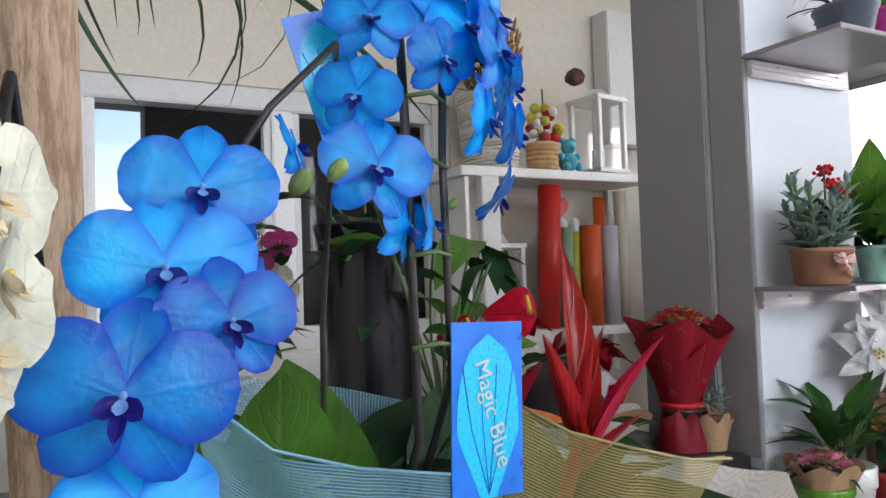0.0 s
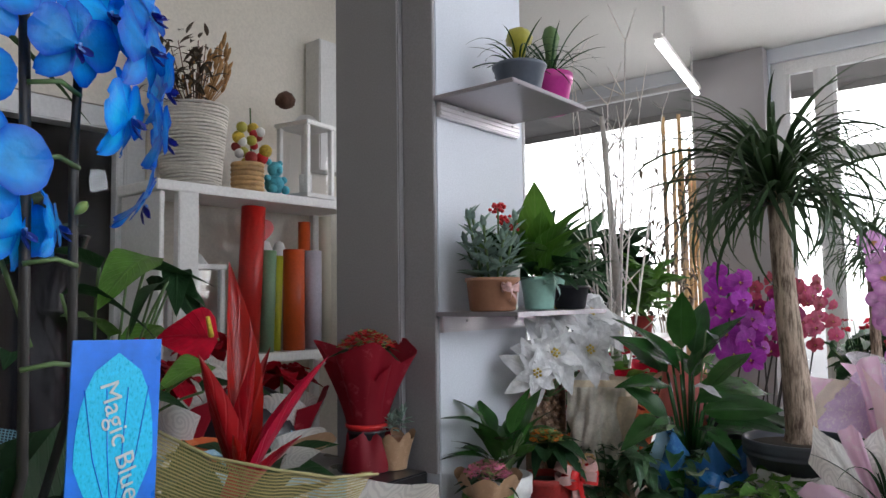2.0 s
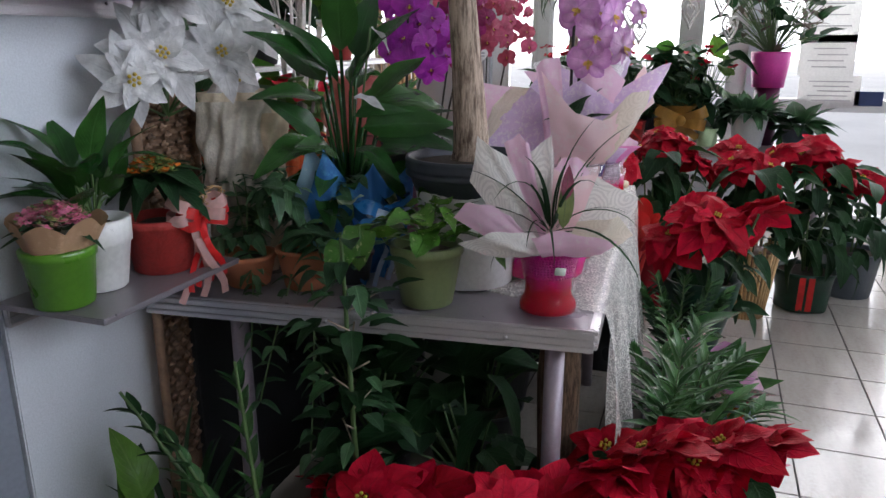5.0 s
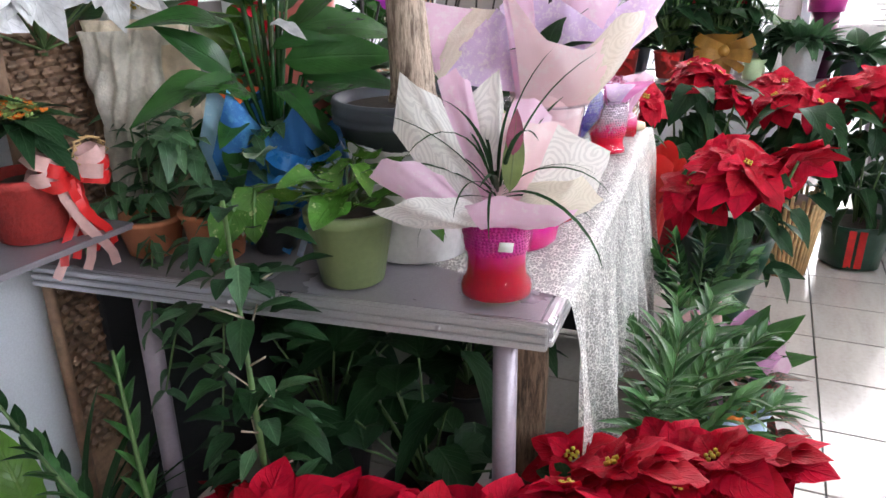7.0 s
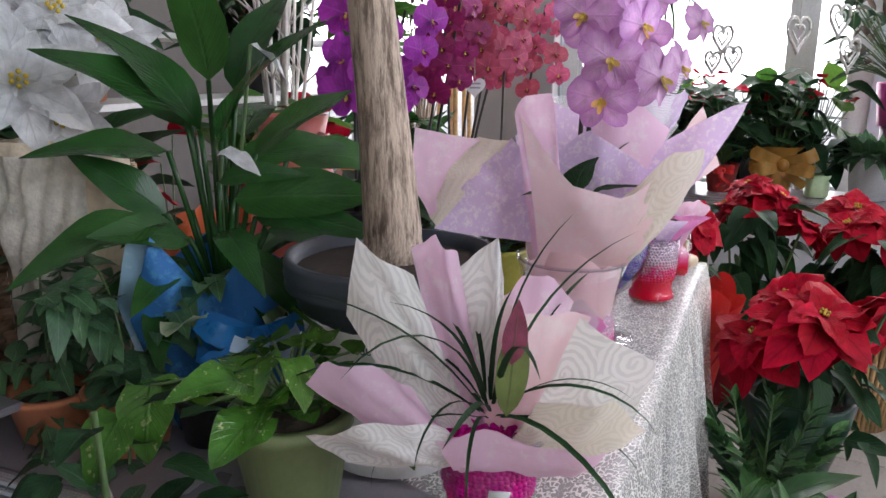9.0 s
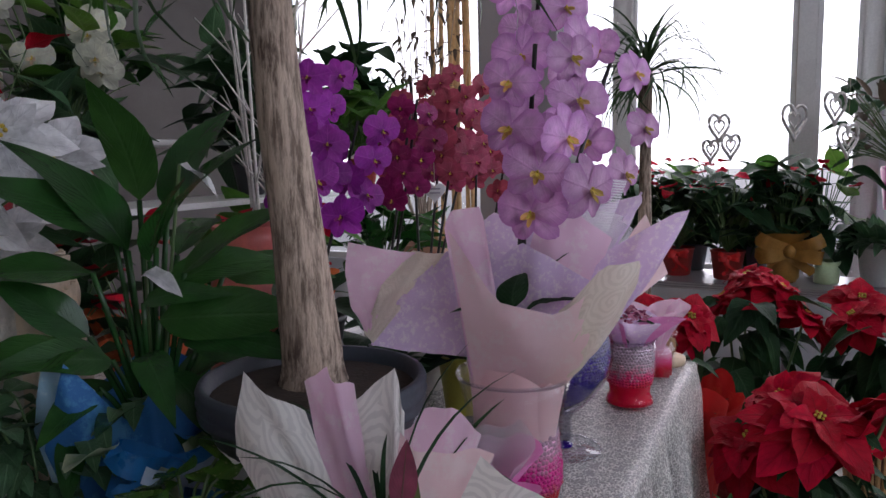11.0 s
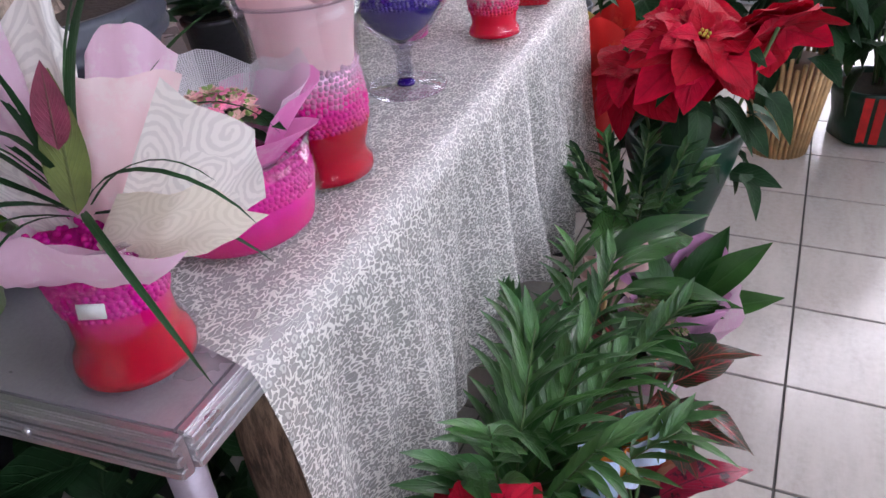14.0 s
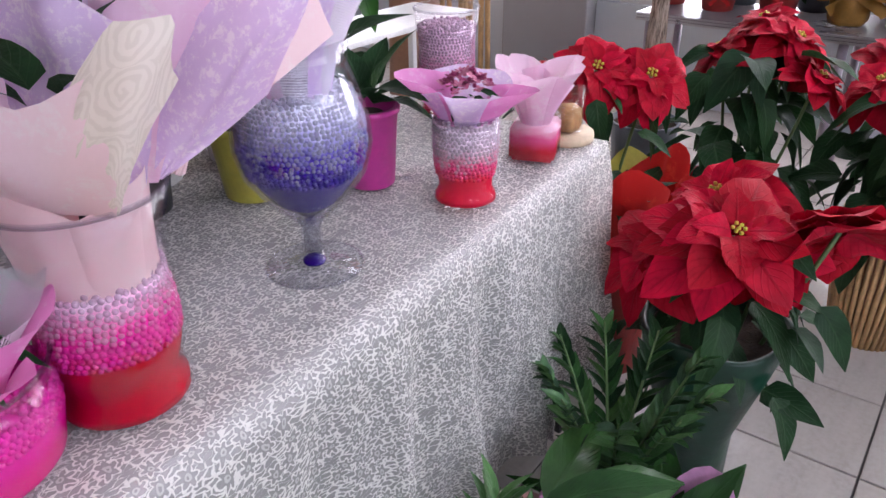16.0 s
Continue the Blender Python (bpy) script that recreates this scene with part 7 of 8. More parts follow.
t = thing("potted_plant", 6.42, -0.22, BZ, "red-budded shrub in a tall magenta pot", "potted plant")
part("riser", lathe([(0.08, 0), (0.08, 0.38), (0.001, 0.38)], 20), C_PURP, t)
part("pot", lathe([(0.10, 0.38), (0.125, 0.60), (0.12, 0.61), (0.11, 0.58), (0.001, 0.58)], 28), C_PINK, t)
stalked(t, [(rng.uniform(-0.28, 0.28), rng.uniform(-0.3, 0.3), rng.uniform(0.68, 1.05), rng.uniform(0, 360), rng.uniform(0, 70), rng.uniform(0.11, 0.19)) for i in range(95)], K_DARK + K_OLIVE, 0.003, (0, 0, 0.58), 8)

for k, (xx, yy) in enumerate(((6.42, 0.18), (6.42, 0.52), (6.42, 0.86))):
    t = thing("potted_plant", xx, yy, BZ, "dense dark-leaved plant at the back of the bench", "potted plant", "bushy plants on the bench")
    pot(t, 0.07, 0.09, 0.16, C_WHITE if k == 0 else C_GREY)
    stalked(t, [(rng.uniform(-0.2, 0.2), rng.uniform(-0.22, 0.22), rng.uniform(0.16, 0.60), rng.uniform(0, 360), rng.uniform(-30, 50), rng.uniform(0.15, 0.24)) for i in range(58)], K_DARK + K_BRIGHT[:1], 0.003, (0, 0, 0.15), 170 + k)
    stalked(t, [(rng.uniform(-0.22, 0.1), rng.uniform(-0.24, 0.24), rng.uniform(0.42, 0.66), rng.uniform(90, 270), rng.uniform(-10, 40), rng.uniform(0.07, 0.11)) for i in range(7)], K_RED, 0.002, (0, 0, 0.15), 180 + k)

# hanging heart decorations
for k, (x, y, z, s) in enumerate(((6.0, 0.30, 1.56, 0.11), (6.0, 0.66, 1.54, 0.09), (6.0, 0.06, 1.46, 0.10), (6.0, 0.12, 1.62, 0.10), (6.0, 0.60, 1.44, 0.08), (6.0, 0.70, 1.42, 0.07))):
    t = thing("hanging_heart", x, y, z, "grey wicker heart decoration hanging on a thread", "decoration", "hanging hearts", 60)
    for q, r in ((1.0, 0.012), (0.5, 0.008)):
        pts = [(0, q * s * 0.9 * math.sin(a) ** 3, q * s * 0.9 * (13 * math.cos(a) - 5 * math.cos(2 * a) - 2 * math.cos(3 * a) - math.cos(4 * a)) / 16) for a in [2 * math.pi * i / 32 for i in range(33)]]
        part("hoop", sweep(pts, r * 0.7, 6), SILVERDECO, t)
    part("thread", sweep([(0, 0, s * 0.4), (0, 0, CZ - z)], 0.0012, 4), TWIG, t)

# door notices
for k, (y, z, w, h, m_) in enumerate(((-0.62, 1.62, 0.36, 0.5, SIGN), (-0.62, 1.28, 0.36, 0.28, SIGN), (-0.66, 1.03, 0.40, 0.22, SIGN), (-0.92, 0.985, 0.18, 0.10, NAVY))):
    t = thing("paper_notice", FX1 + 0.035, y, z, "printed white paper notice on the door glass" if k < 3 else "small dark card on the door glass", "notice")
    part("sheet", box(-0.004, -w / 2, -h / 2, -0.001, w / 2, h / 2), m_, t, smooth=False)
    for q in range(5 if k < 3 else 0):
        part("print_bar", box(-0.0075, -w * 0.36 + 0.02 * (q % 2), h * (0.32 - 0.15 * q) - 0.004, -0.0045, w * 0.34 - 0.03 * (q % 3), h * (0.32 - 0.15 * q) + 0.004), INK, t, smooth=False)

# ---- poinsettias ----
P = poinsettia(3.98, 0.11, [(-0.11, -0.03, 0.73, 0.172), (0.0, -0.19, 0.74, 0.145), (-0.05, 0.13, 0.63, 0.15), (0.08, 0.06, 0.72, 0.14), (0.02, -0.08, 0.66, 0.13)], "large red poinsettia in dark green satin on the floor", 101, leaves=66, leaf_r=0.17, low=0.33)
wrap_green(P, 0.085, 0.145, 0.47)
P = poinsettia(4.9, 0.36, [(0.0, -0.1, 0.88, 0.15), (-0.05, 0.08, 0.84, 0.14), (0.12, 0.02, 0.9, 0.13), (-0.1, -0.2, 0.80, 0.12)], "red poinsettia with dark leaves beside the table", 102, leaves=84, leaf_r=0.2, low=0.35)
wrap_green(P, 0.12, 0.17, 0.4, PAPER_RED)
P = poinsettia(4.92, -0.12, [(-0.05, 0.12, 0.80, 0.15), (-0.05, -0.04, 0.78, 0.145), (0.1, -0.08, 0.82, 0.14), (0.1, 0.1, 0.84, 0.13)], "red poinsettia in a straw stick basket", 103, leaves=84, leaf_r=0.2, low=0.36)
for k in range(40):
    a = 2 * math.pi * k / 40
    part("stick", sweep([(0.10 * math.cos(a), 0.10 * math.sin(a), 0), (0.15 * math.cos(a), 0.15 * math.sin(a), 0.36 + 0.02 * (k % 3))], 0.008, 6), WOOD, P)
part("liner", lathe([(0.09, 0), (0.095, 0.02), (0.14, 0.34), (0.001, 0.34)], 20), C_BROWN, P)
P = poinsettia(5.12, -0.42, [(-0.05, 0.08, 0.82, 0.15), (-0.03, -0.10, 0.76, 0.135), (0.1, 0.0, 0.84, 0.14)], "red poinsettia in dark green wrap with a red ribbon", 104, leaves=84, leaf_r=0.2, low=0.28)
wrap_green(P, 0.13, 0.145, 0.22)
for k in (-1, 1):
    part("ribbon_band", ribbon([(-0.13 + 0.0, k * 0.022, 0.02), (-0.143, k * 0.022, 0.12), (-0.16, k * 0.022, 0.21)], 0.03, up=(1, 0, 0)), SATIN_RED, P)
P = poinsettia(5.45, -0.68, [(-0.05, 0.0, 0.66, 0.12), (0.05, -0.1, 0.62, 0.12), (0.0, 0.12, 0.7, 0.12)], "bushy green plant with red blooms in a grey pot", 105, leaves=50, leaf_r=0.22, low=0.28)
pot(P, 0.13, 0.16, 0.26, C_GREY)
P = poinsettia(4.35, 0.62, [(0.0, 0.0, 0.86, 0.14), (0.08, -0.12, 0.84, 0.13), (0.05, 0.14, 0.8, 0.13)], "red poinsettia standing beyond the table end", 106, leaves=36, leaf_r=0.16, low=0.3)
wrap_green(P, 0.11, 0.15, 0.38, PAPER_RED)
t = thing("wrapped_pot", 4.31, 0.47, 0, "tall pot wrapped in bright red paper with a yellow edge", "potted plant")
pot(t, 0.08, 0.10, 0.45, C_REDP)
for q in range(6):
    part("paper_sheet", flare(0.09, 0.15, 0.25, 0.64 + 0.05 * (q % 2), 60 * q, 60 * q + 70, 700 + q, 1, 0.03, 14, 7), WRAPRED if q != 0 else C_YEL, t)
rosette(t, 16, K_DARK, 0.16, (20, 70), 87, (0, 0, 0.5))
for k, (x, y, s) in enumerate(((2.14, 0.74, 1), (2.20, 0.47, 2), (2.42, 0.20, 3), (2.52, 0.04, 4))):
    hz = (0.47, 0.47, 0.53, 0.52)[k]
    P = poinsettia(x, y, [(0.0, 0.0, hz, 0.135), (0.08, -0.08, hz - 0.03, 0.12), (-0.07, 0.07, hz - 0.02, 0.12), (0.07, 0.09, hz - 0.05, 0.11)], "red poinsettia on the floor in front of the table", 110 + k, leaves=26, leaf_r=0.12, low=0.24)
    wrap_green(P, 0.085, 0.11, 0.26)

# ---- floor plants along the aisle ----
t = thing("potted_palm", 2.77, 0.17, 0, "parlour palm with feathery fronds in a black pot", "potted plant")
pot(t, 0.08, 0.1, 0.18, C_BLACK)
for k, (az, el, L) in enumerate(((10, 68, 0.50), (-30, 60, 0.46), (350, 80, 0.52), (175, 76, 0.46), (230, 66, 0.44), (300, 55, 0.42), (330, 72, 0.5), (190, 82, 0.48), (270, 72, 0.44))):
    frond(t, (0, 0, 0.17), az, el, L * 1.14, 9, K_PALM, 0.165, 300 + k, 0.24)
t = thing("potted_palm", 3.03, 0.16, 0, "small parlour palm on the floor by the cloth", "potted plant")
pot(t, 0.07, 0.09, 0.16, C_BLACK)
for k, (az, el, L) in enumerate(((10, 66, 0.5), (60, 70, 0.46), (180, 62, 0.44), (250, 58, 0.42), (310, 62, 0.46), (340, 74, 0.52))):
    frond(t, (0, 0, 0.15), az, el, L * 1.12, 11, K_PALM, 0.135, 320 + k, 0.25)
t = thing("potted_zz_plant", 3.64, 0.17, 0, "glossy upright plant with paired leaflets", "potted plant")
pot(t, 0.09, 0.11, 0.2, C_BLACK)
for k in range(9):
    frond(t, (0, 0, 0.18), k * 40, 68, 0.42, 11, K_ZZ, 0.10, 340 + k, 0.12, r=0.005)
t = thing("potted_croton", 3.16, 0.02, 0, "croton with dark red-veined leaves in a terracotta pot", "potted plant")
pot(t, 0.06, 0.08, 0.15, C_TERRA)
rng = random.Random(41)
stalked(t, [(0.05 * math.cos(a), 0.05 * math.sin(a), rng.uniform(0.18, 0.32), math.degrees(a), rng.uniform(-10, 40), rng.uniform(0.13, 0.2)) for a in [i * 0.9 for i in range(14)]], K_CROT, 0.003, (0, 0, 0.13), 9)
t = thing("potted_croton", 2.97, 0.0, 0, "croton with crimson leaves on the floor", "potted plant")
pot(t, 0.06, 0.08, 0.14, C_BLACK)
stalked(t, [(0.05 * math.cos(a), 0.05 * math.sin(a), rng.uniform(0.16, 0.27), math.degrees(a), rng.uniform(-10, 40), rng.uniform(0.11, 0.17)) for a in [i * 0.9 for i in range(12)]], K_CROTR, 0.003, (0, 0, 0.12), 10)
t = thing("potted_kalanchoe", 3.44, 0.06, 0, "budding pale pink kalanchoe in pale tissue", "potted plant")
pot(t, 0.06, 0.075, 0.13, C_WHITE)
part("paper_sheet", flare(0.07, 0.10, 0.05, 0.2, 0, 360, 9, 7, 0.02, 48, 5), PAPER_PINK, t)
kalanchoe(t, 0.22, 0.075, 130, [P_BUD, P_BUD, P_KSALM], 12, 16, 0.09, 0.8)
for k, (x, y, s, c1, c2, h) in enumerate(((3.37, 0.16, 1, SATIN_ROSE, ORG_PINK, 0.40), (2.88, 0.03, 2, SATIN_PALE, P_ORANGE, 0.38))):
    t = thing("gift_basket", x, y, 0, "small gift planter with rattan sticks and a ribbon bow", "gift planter")
    pot(t, 0.05, 0.065, 0.14, C_BROWN)
    for q in range(4):
        part("stick", sweep([(0.012 * (q - 1.5), 0.004 * q, 0.1), (0.010 * (q - 1.5), 0.004 * q, h)], 0.0045, 6), WOOD, t)
    bow(t, 0, -0.015, h, 0.14, c1, (-0.6, -1, 0.4), 3, 0.12, 20 + k)
    bow(t, 0.01, -0.02, h + 0.01, 0.10, c2, (-0.6, -1, 0.4), 2, 0.10, 30 + k)
    rosette(t, 12, K_DARK, 0.12, (10, 60), 22 + k, (0, 0, 0.14))
t = thing("wrapped_pot", 3.56, 0.03, 0, "pot wrapped in lilac organza with a large loop", "potted plant")
pot(t, 0.06, 0.075, 0.14, C_PINK)
for q in range(6):
    part("organza_sheet", flare(0.065, 0.16, 0.02, 0.26 + 0.04 * (q % 2), 60 * q, 60 * q + 70, 400 + q, 1, 0.04, 12, 6), ORG_PINK if q % 2 else PAPER_PINK, t)
rosette(t, 14, K_SPATH, 0.26, (15, 60), 24, (0, 0, 0.14))
t = thing("potted_peace_lily", 3.27, 0.17, 0, "peace lily with long arching leaves beside the cloth", "potted plant")
pot(t, 0.07, 0.09, 0.18, C_BLACK)
stalked(t, [(0.06, -0.05, 0.44, 330, 10, 0.26), (0.02, -0.06, 0.40, 280, 15, 0.2), (-0.04, -0.05, 0.38, 240, 5, 0.2), (0.08, 0.0, 0.42, 0, 20, 0.24), (-0.06, 0.0, 0.4, 190, 30, 0.2), (0.03, -0.02, 0.46, 300, 45, 0.2)], K_SPATH, 0.004, (0, 0, 0.16), 11)

# under the table and below the shelves
t = thing("potted_zz_plant", 2.10, 0.95, 0, "leaning stems of a zz plant in a dark pot", "potted plant")
pot(t, 0.08, 0.1, 0.2, C_BLACK)
for k, (az, el, L, dr) in enumerate(((100, 62, 0.66, 0.12), (120, 70, 0.55, 0.1), (60, 80, 0.6, 0.05))):
    frond(t, (0, 0, 0.18), az, el, L, 8, K_ZZ, 0.10, 500 + k, dr, r=0.008)
t = thing("potted_fig", 2.215, 0.80, 0, "slender upright shrub with a thin woody stem", "potted plant")
pot(t, 0.07, 0.09, 0.18, C_BLACK)
part("trunk", sweep([(0, 0, 0.16), (0.01, 0.0, 0.5), (0.0, 0.01, 1.02)], [0.008, 0.007, 0.004], 8), STEM, t)
rng = random.Random(61)
for i in range(105):
    z = rng.uniform(0.35, 1.05)
    az = i * 137.5
    rr = rng.uniform(0.01, 0.10)
    p = (0.01 + rr * math.cos(radians(az)), rr * math.sin(radians(az)), z)
    part("leaf", rng.choice(K_DARK[:2] + K_VINE[:1]), None, t, "", aim(p, az, rng.uniform(-25, 35), rng.uniform(0.05, 0.08), 0))
for i in range(12):
    z = 0.45 + 0.045 * i
    az = i * 137.5
    part("twig", sweep([(0.005, 0, z - 0.04), (0.01 + 0.06 * math.cos(radians(az)), 0.06 * math.sin(radians(az)), z)], 0.002, 4), TWIG, t)
t = thing("potted_plant", 2.08, 1.24, 0, "broad-leaved plant with grass below the shelves", "potted plant")
pot(t, 0.08, 0.1, 0.2, C_TERRA)
stalked(t, [(-0.02, 0.0, 0.42, 90, 80, 0.16), (-0.06, 0.05, 0.34, 150, 25, 0.2), (0.02, -0.05, 0.28, 250, 20, 0.16), (0.0, 0.03, 0.36, 60, 40, 0.14)], K_BRIGHT, 0.004, (0, 0, 0.18), 12)
rosette(t, 40, K_GRASS, 0.34, (25, 75), 25, (0.05, -0.03, 0.19), 0.03)
rng = random.Random(65)
# darkest leaf kind and black pots used here to deepen the under-table shade
for k, (x, y) in enumerate(((2.62, 0.66), (2.75, 1.0), (3.1, 0.75), (3.5, 0.8), (3.0, 1.2))):
    t = thing("potted_plant", x, y, 0, "leafy plant under the table, shade put into its dark leaves", "potted plant", "plants under the table")
    pot(t, 0.08, 0.11, 0.22, C_BLACK)
    stalked(t, [(rng.uniform(-0.16, 0.16), rng.uniform(-0.16, 0.16), rng.uniform(0.25, 0.52), rng.uniform(0, 360), rng.uniform(-20, 50), rng.uniform(0.13, 0.22)) for i in range(20)], K_DARK, 0.003, (0, 0, 0.2), 80 + k)
t = thing("log_section", 2.585, 0.425, 0, "rough wooden log standing under the table edge", "log")
part("log", lathe([(0.05, 0), (0.053, 0.1), (0.046, 0.35), (0.052, 0.6), (0.046, 0.735), (0.001, 0.735)], 22, wobble=0.06), barkmat("log_bark", (0.05, 0.032, 0.02), (0.2, 0.13, 0.08)), t)

part("cut_end", lathe([(0.044, 0.7355), (0.03, 0.737), (0.001, 0.7375)], 22, wobble=0.06, cap=False), BIRCH, t, "pale sawn end")

# ---- the blue orchids and their neighbours near the counter ----
t = thing("flower_stand", 0.60, 0.93, 0, "dark round flower stand beside the counter", "stand")
part("top", lathe([(0.24, 1.06), (0.25, 1.065), (0.25, 1.085), (0.24, 1.09), (0.001, 1.09)], 40), BLACK, t)
part("column", lathe([(0.05, 0.02), (0.035, 0.2), (0.035, 1.058)], 20), BLACK, t)
part("foot", lathe([(0.13, 0), (0.13, 0.015), (0.05, 0.022), (0.001, 0.022)], 32), BLACK, t)
SZ = 1.092
t = thing("blue_orchid", 0.60, 0.86, SZ, "dyed blue moth orchids in a net-wrapped pot with name tag", "orchid")
pot(t, 0.08, 0.10, 0.16, C_PURP)
X0, Y0 = 0.60, 0.86


def wp(x, y, z):
    return (x - X0, y - Y0, z - SZ)


def bloom(x, y, z, s, dx=-0.35, dy=-1.0, dz=0.05):
    return (x - X0, y - Y0, z - SZ, s * 0.93, dx, dy, dz)


spike(t, O_BLUE, [wp(0.57, 0.86, 1.2), wp(0.56, 0.82, 1.5), wp(0.55, 0.74, 1.72), wp(0.52, 0.66, 1.72), wp(0.46, 0.63, 1.66), wp(0.41, 0.64, 1.58), wp(0.38, 0.63, 1.44)],
      [bloom(0.361, 0.578, 1.480, 0.124, -0.2, -1, 0.1), bloom(0.388, 0.61, 1.55, 0.115, -0.1, -1, 0.05), bloom(0.412, 0.62, 1.60, 0.102, -0.1, -1, 0.1), bloom(0.422, 0.592, 1.517, 0.092, 0.1, -1, 0.1), bloom(0.37, 0.60, 1.41, 0.10, 0.1, -1, 0.3), bloom(0.43, 0.65, 1.575, 0.085, 0.5, -0.6, -0.2), bloom(0.455, 0.66, 1.54, 0.08, 0.7, -0.4, 0.0), bloom(0.405, 0.64, 1.49, 0.1, 0.3, -1, -0.2), bloom(0.48, 0.64, 1.635, 0.06, 0.9, -0.5, 0.3)], seed=3)
spike(t, O_BLUE, [wp(0.615, 0.84, 1.2), wp(0.61, 0.72, 1.40), wp(0.605, 0.715, 1.62), wp(0.60, 0.72, 1.85)],
      [bloom(0.560, 0.68, 1.630, 0.10, -0.1, -1, 0.05), bloom(0.548, 0.69, 1.69, 0.078, -0.7, -1, -0.1), bloom(0.562, 0.69, 1.755, 0.08, -0.3, -1, 0.2), bloom(0.60, 0.71, 1.585, 0.08, 0.5, -0.7, -0.1), bloom(0.60, 0.70, 1.79, 0.08, 0.1, -1, 0.2), bloom(0.63, 0.72, 1.59, 0.07, 0.8, -0.5, 0.1), bloom(0.57, 0.70, 1.81, 0.08, -0.5, -0.8, 0.1)], 0.0042, seed=4)
spike(t, O_BLUE, [wp(0.64, 0.86, 1.2), wp(0.65, 0.73, 1.45), wp(0.645, 0.725, 1.65), wp(0.65, 0.72, 1.86)],
      [bloom(0.688, 0.69, 1.742, 0.09, 0.6, -0.8, 0.1), bloom(0.672, 0.69, 1.68, 0.09, 0.7, -0.7, -0.1), bloom(0.708, 0.70, 1.672, 0.08, 0.9, -0.3, 0.0), bloom(0.69, 0.70, 1.612, 0.075, 0.8, -0.3, -0.5), bloom(0.66, 0.70, 1.765, 0.085, 0.1, -1, 0.2), bloom(0.70, 0.71, 1.78, 0.085, 0.6, -0.8, 0.3), bloom(0.72, 0.72, 1.72, 0.075, 1, -0.2, 0.0), bloom(0.63, 0.69, 1.73, 0.08, 0.2, -1, -0.2), bloom(0.68, 0.70, 1.81, 0.085, 0.3, -1, 0.2)], 0.0042, seed=5)
for x, y, z, s in ((0.50, 0.63, 1.61, 0.022), (0.475, 0.64, 1.60, 0.026), (0.64, 0.71, 1.60, 0.015)):
    part("bud", BUD, None, t, "", Matrix.Translation(wp(x, y, z)) @ pose(0, 0, 0, 40, 30) @ Matrix.Diagonal((s * 0.7, s * 0.7, s, 1)))
for z in (1.48, 1.56, 1.64, 1.70):
    part("clip", sweep([wp(0.603, 0.712, z), wp(0.625, 0.705, z + 0.004), wp(0.648, 0.722, z)], 0.0022, 5), STEM, t)
for az, el, L in ((262, 30, 0.19), (300, 26, 0.17), (215, 34, 0.18), (20, 25, 0.25), (130, 30, 0.24), (340, 15, 0.24)):
    part("leaf", K_DARK[0], None, t, "", aim(wp(0.60, 0.88, 1.28), az, el + 18, L, 10, 1.0))
for az, el, L in ((250, 70, 0.24), (220, 62, 0.2)):
    part("leaf", K_BRIGHT[0], None, t, "", aim(wp(0.53, 0.86, 1.26), az, el, L, 10, 1.0))
for x, az, el, L, ro in ((0.60, 15, 22, 0.22, 55), (0.58, 165, 35, 0.19, -55), (0.57, 120, 62, 0.20, -70), (0.63, 5, 4, 0.22, 50), (0.66, 40, 45, 0.19, 65), (0.56, 185, 8, 0.17, -50)):
    part("leaf", K_DARK[0] if az < 100 else K_BRIGHT[0], None, t, "", aim(wp(x, 0.80, 1.29), az, el, L, ro, 1.25))
for pm, g0, g1, rim in (
        (NET_BLUE, (0.50, 0.84, 1.15), (0.70, 0.86, 1.15), ((0.41, 0.74, 1.49), (0.430, 0.745, 1.455), (0.485, 0.735, 1.406), (0.555, 0.725, 1.383), (0.635, 0.715, 1.368), (0.70, 0.72, 1.360))),
        (NET_GOLD, (0.70, 0.88, 1.15), (0.84, 0.90, 1.13), ((0.718, 0.73, 1.420), (0.757, 0.696, 1.392), (0.80, 0.66, 1.378), (0.845, 0.635, 1.366), (0.93, 0.66, 1.35)))):
    sheet = part("net_wrap", fan(wp(*g0), wp(*g1), [wp(*p) for p in rim], (0.1, -1, -0.3), 9, 0.04, 0.0, 40, 14), pm, t)
    part("net_hem", sweep([wp(*p) for p in rim], 0.0016, 6), pm_hem[pm.name], sheet)
part("net_wrap", flare(0.10, 0.24, 0.10, 0.34, 10, 180, 8, 1, 0.02, 26, 8), NET_BLUE, t)


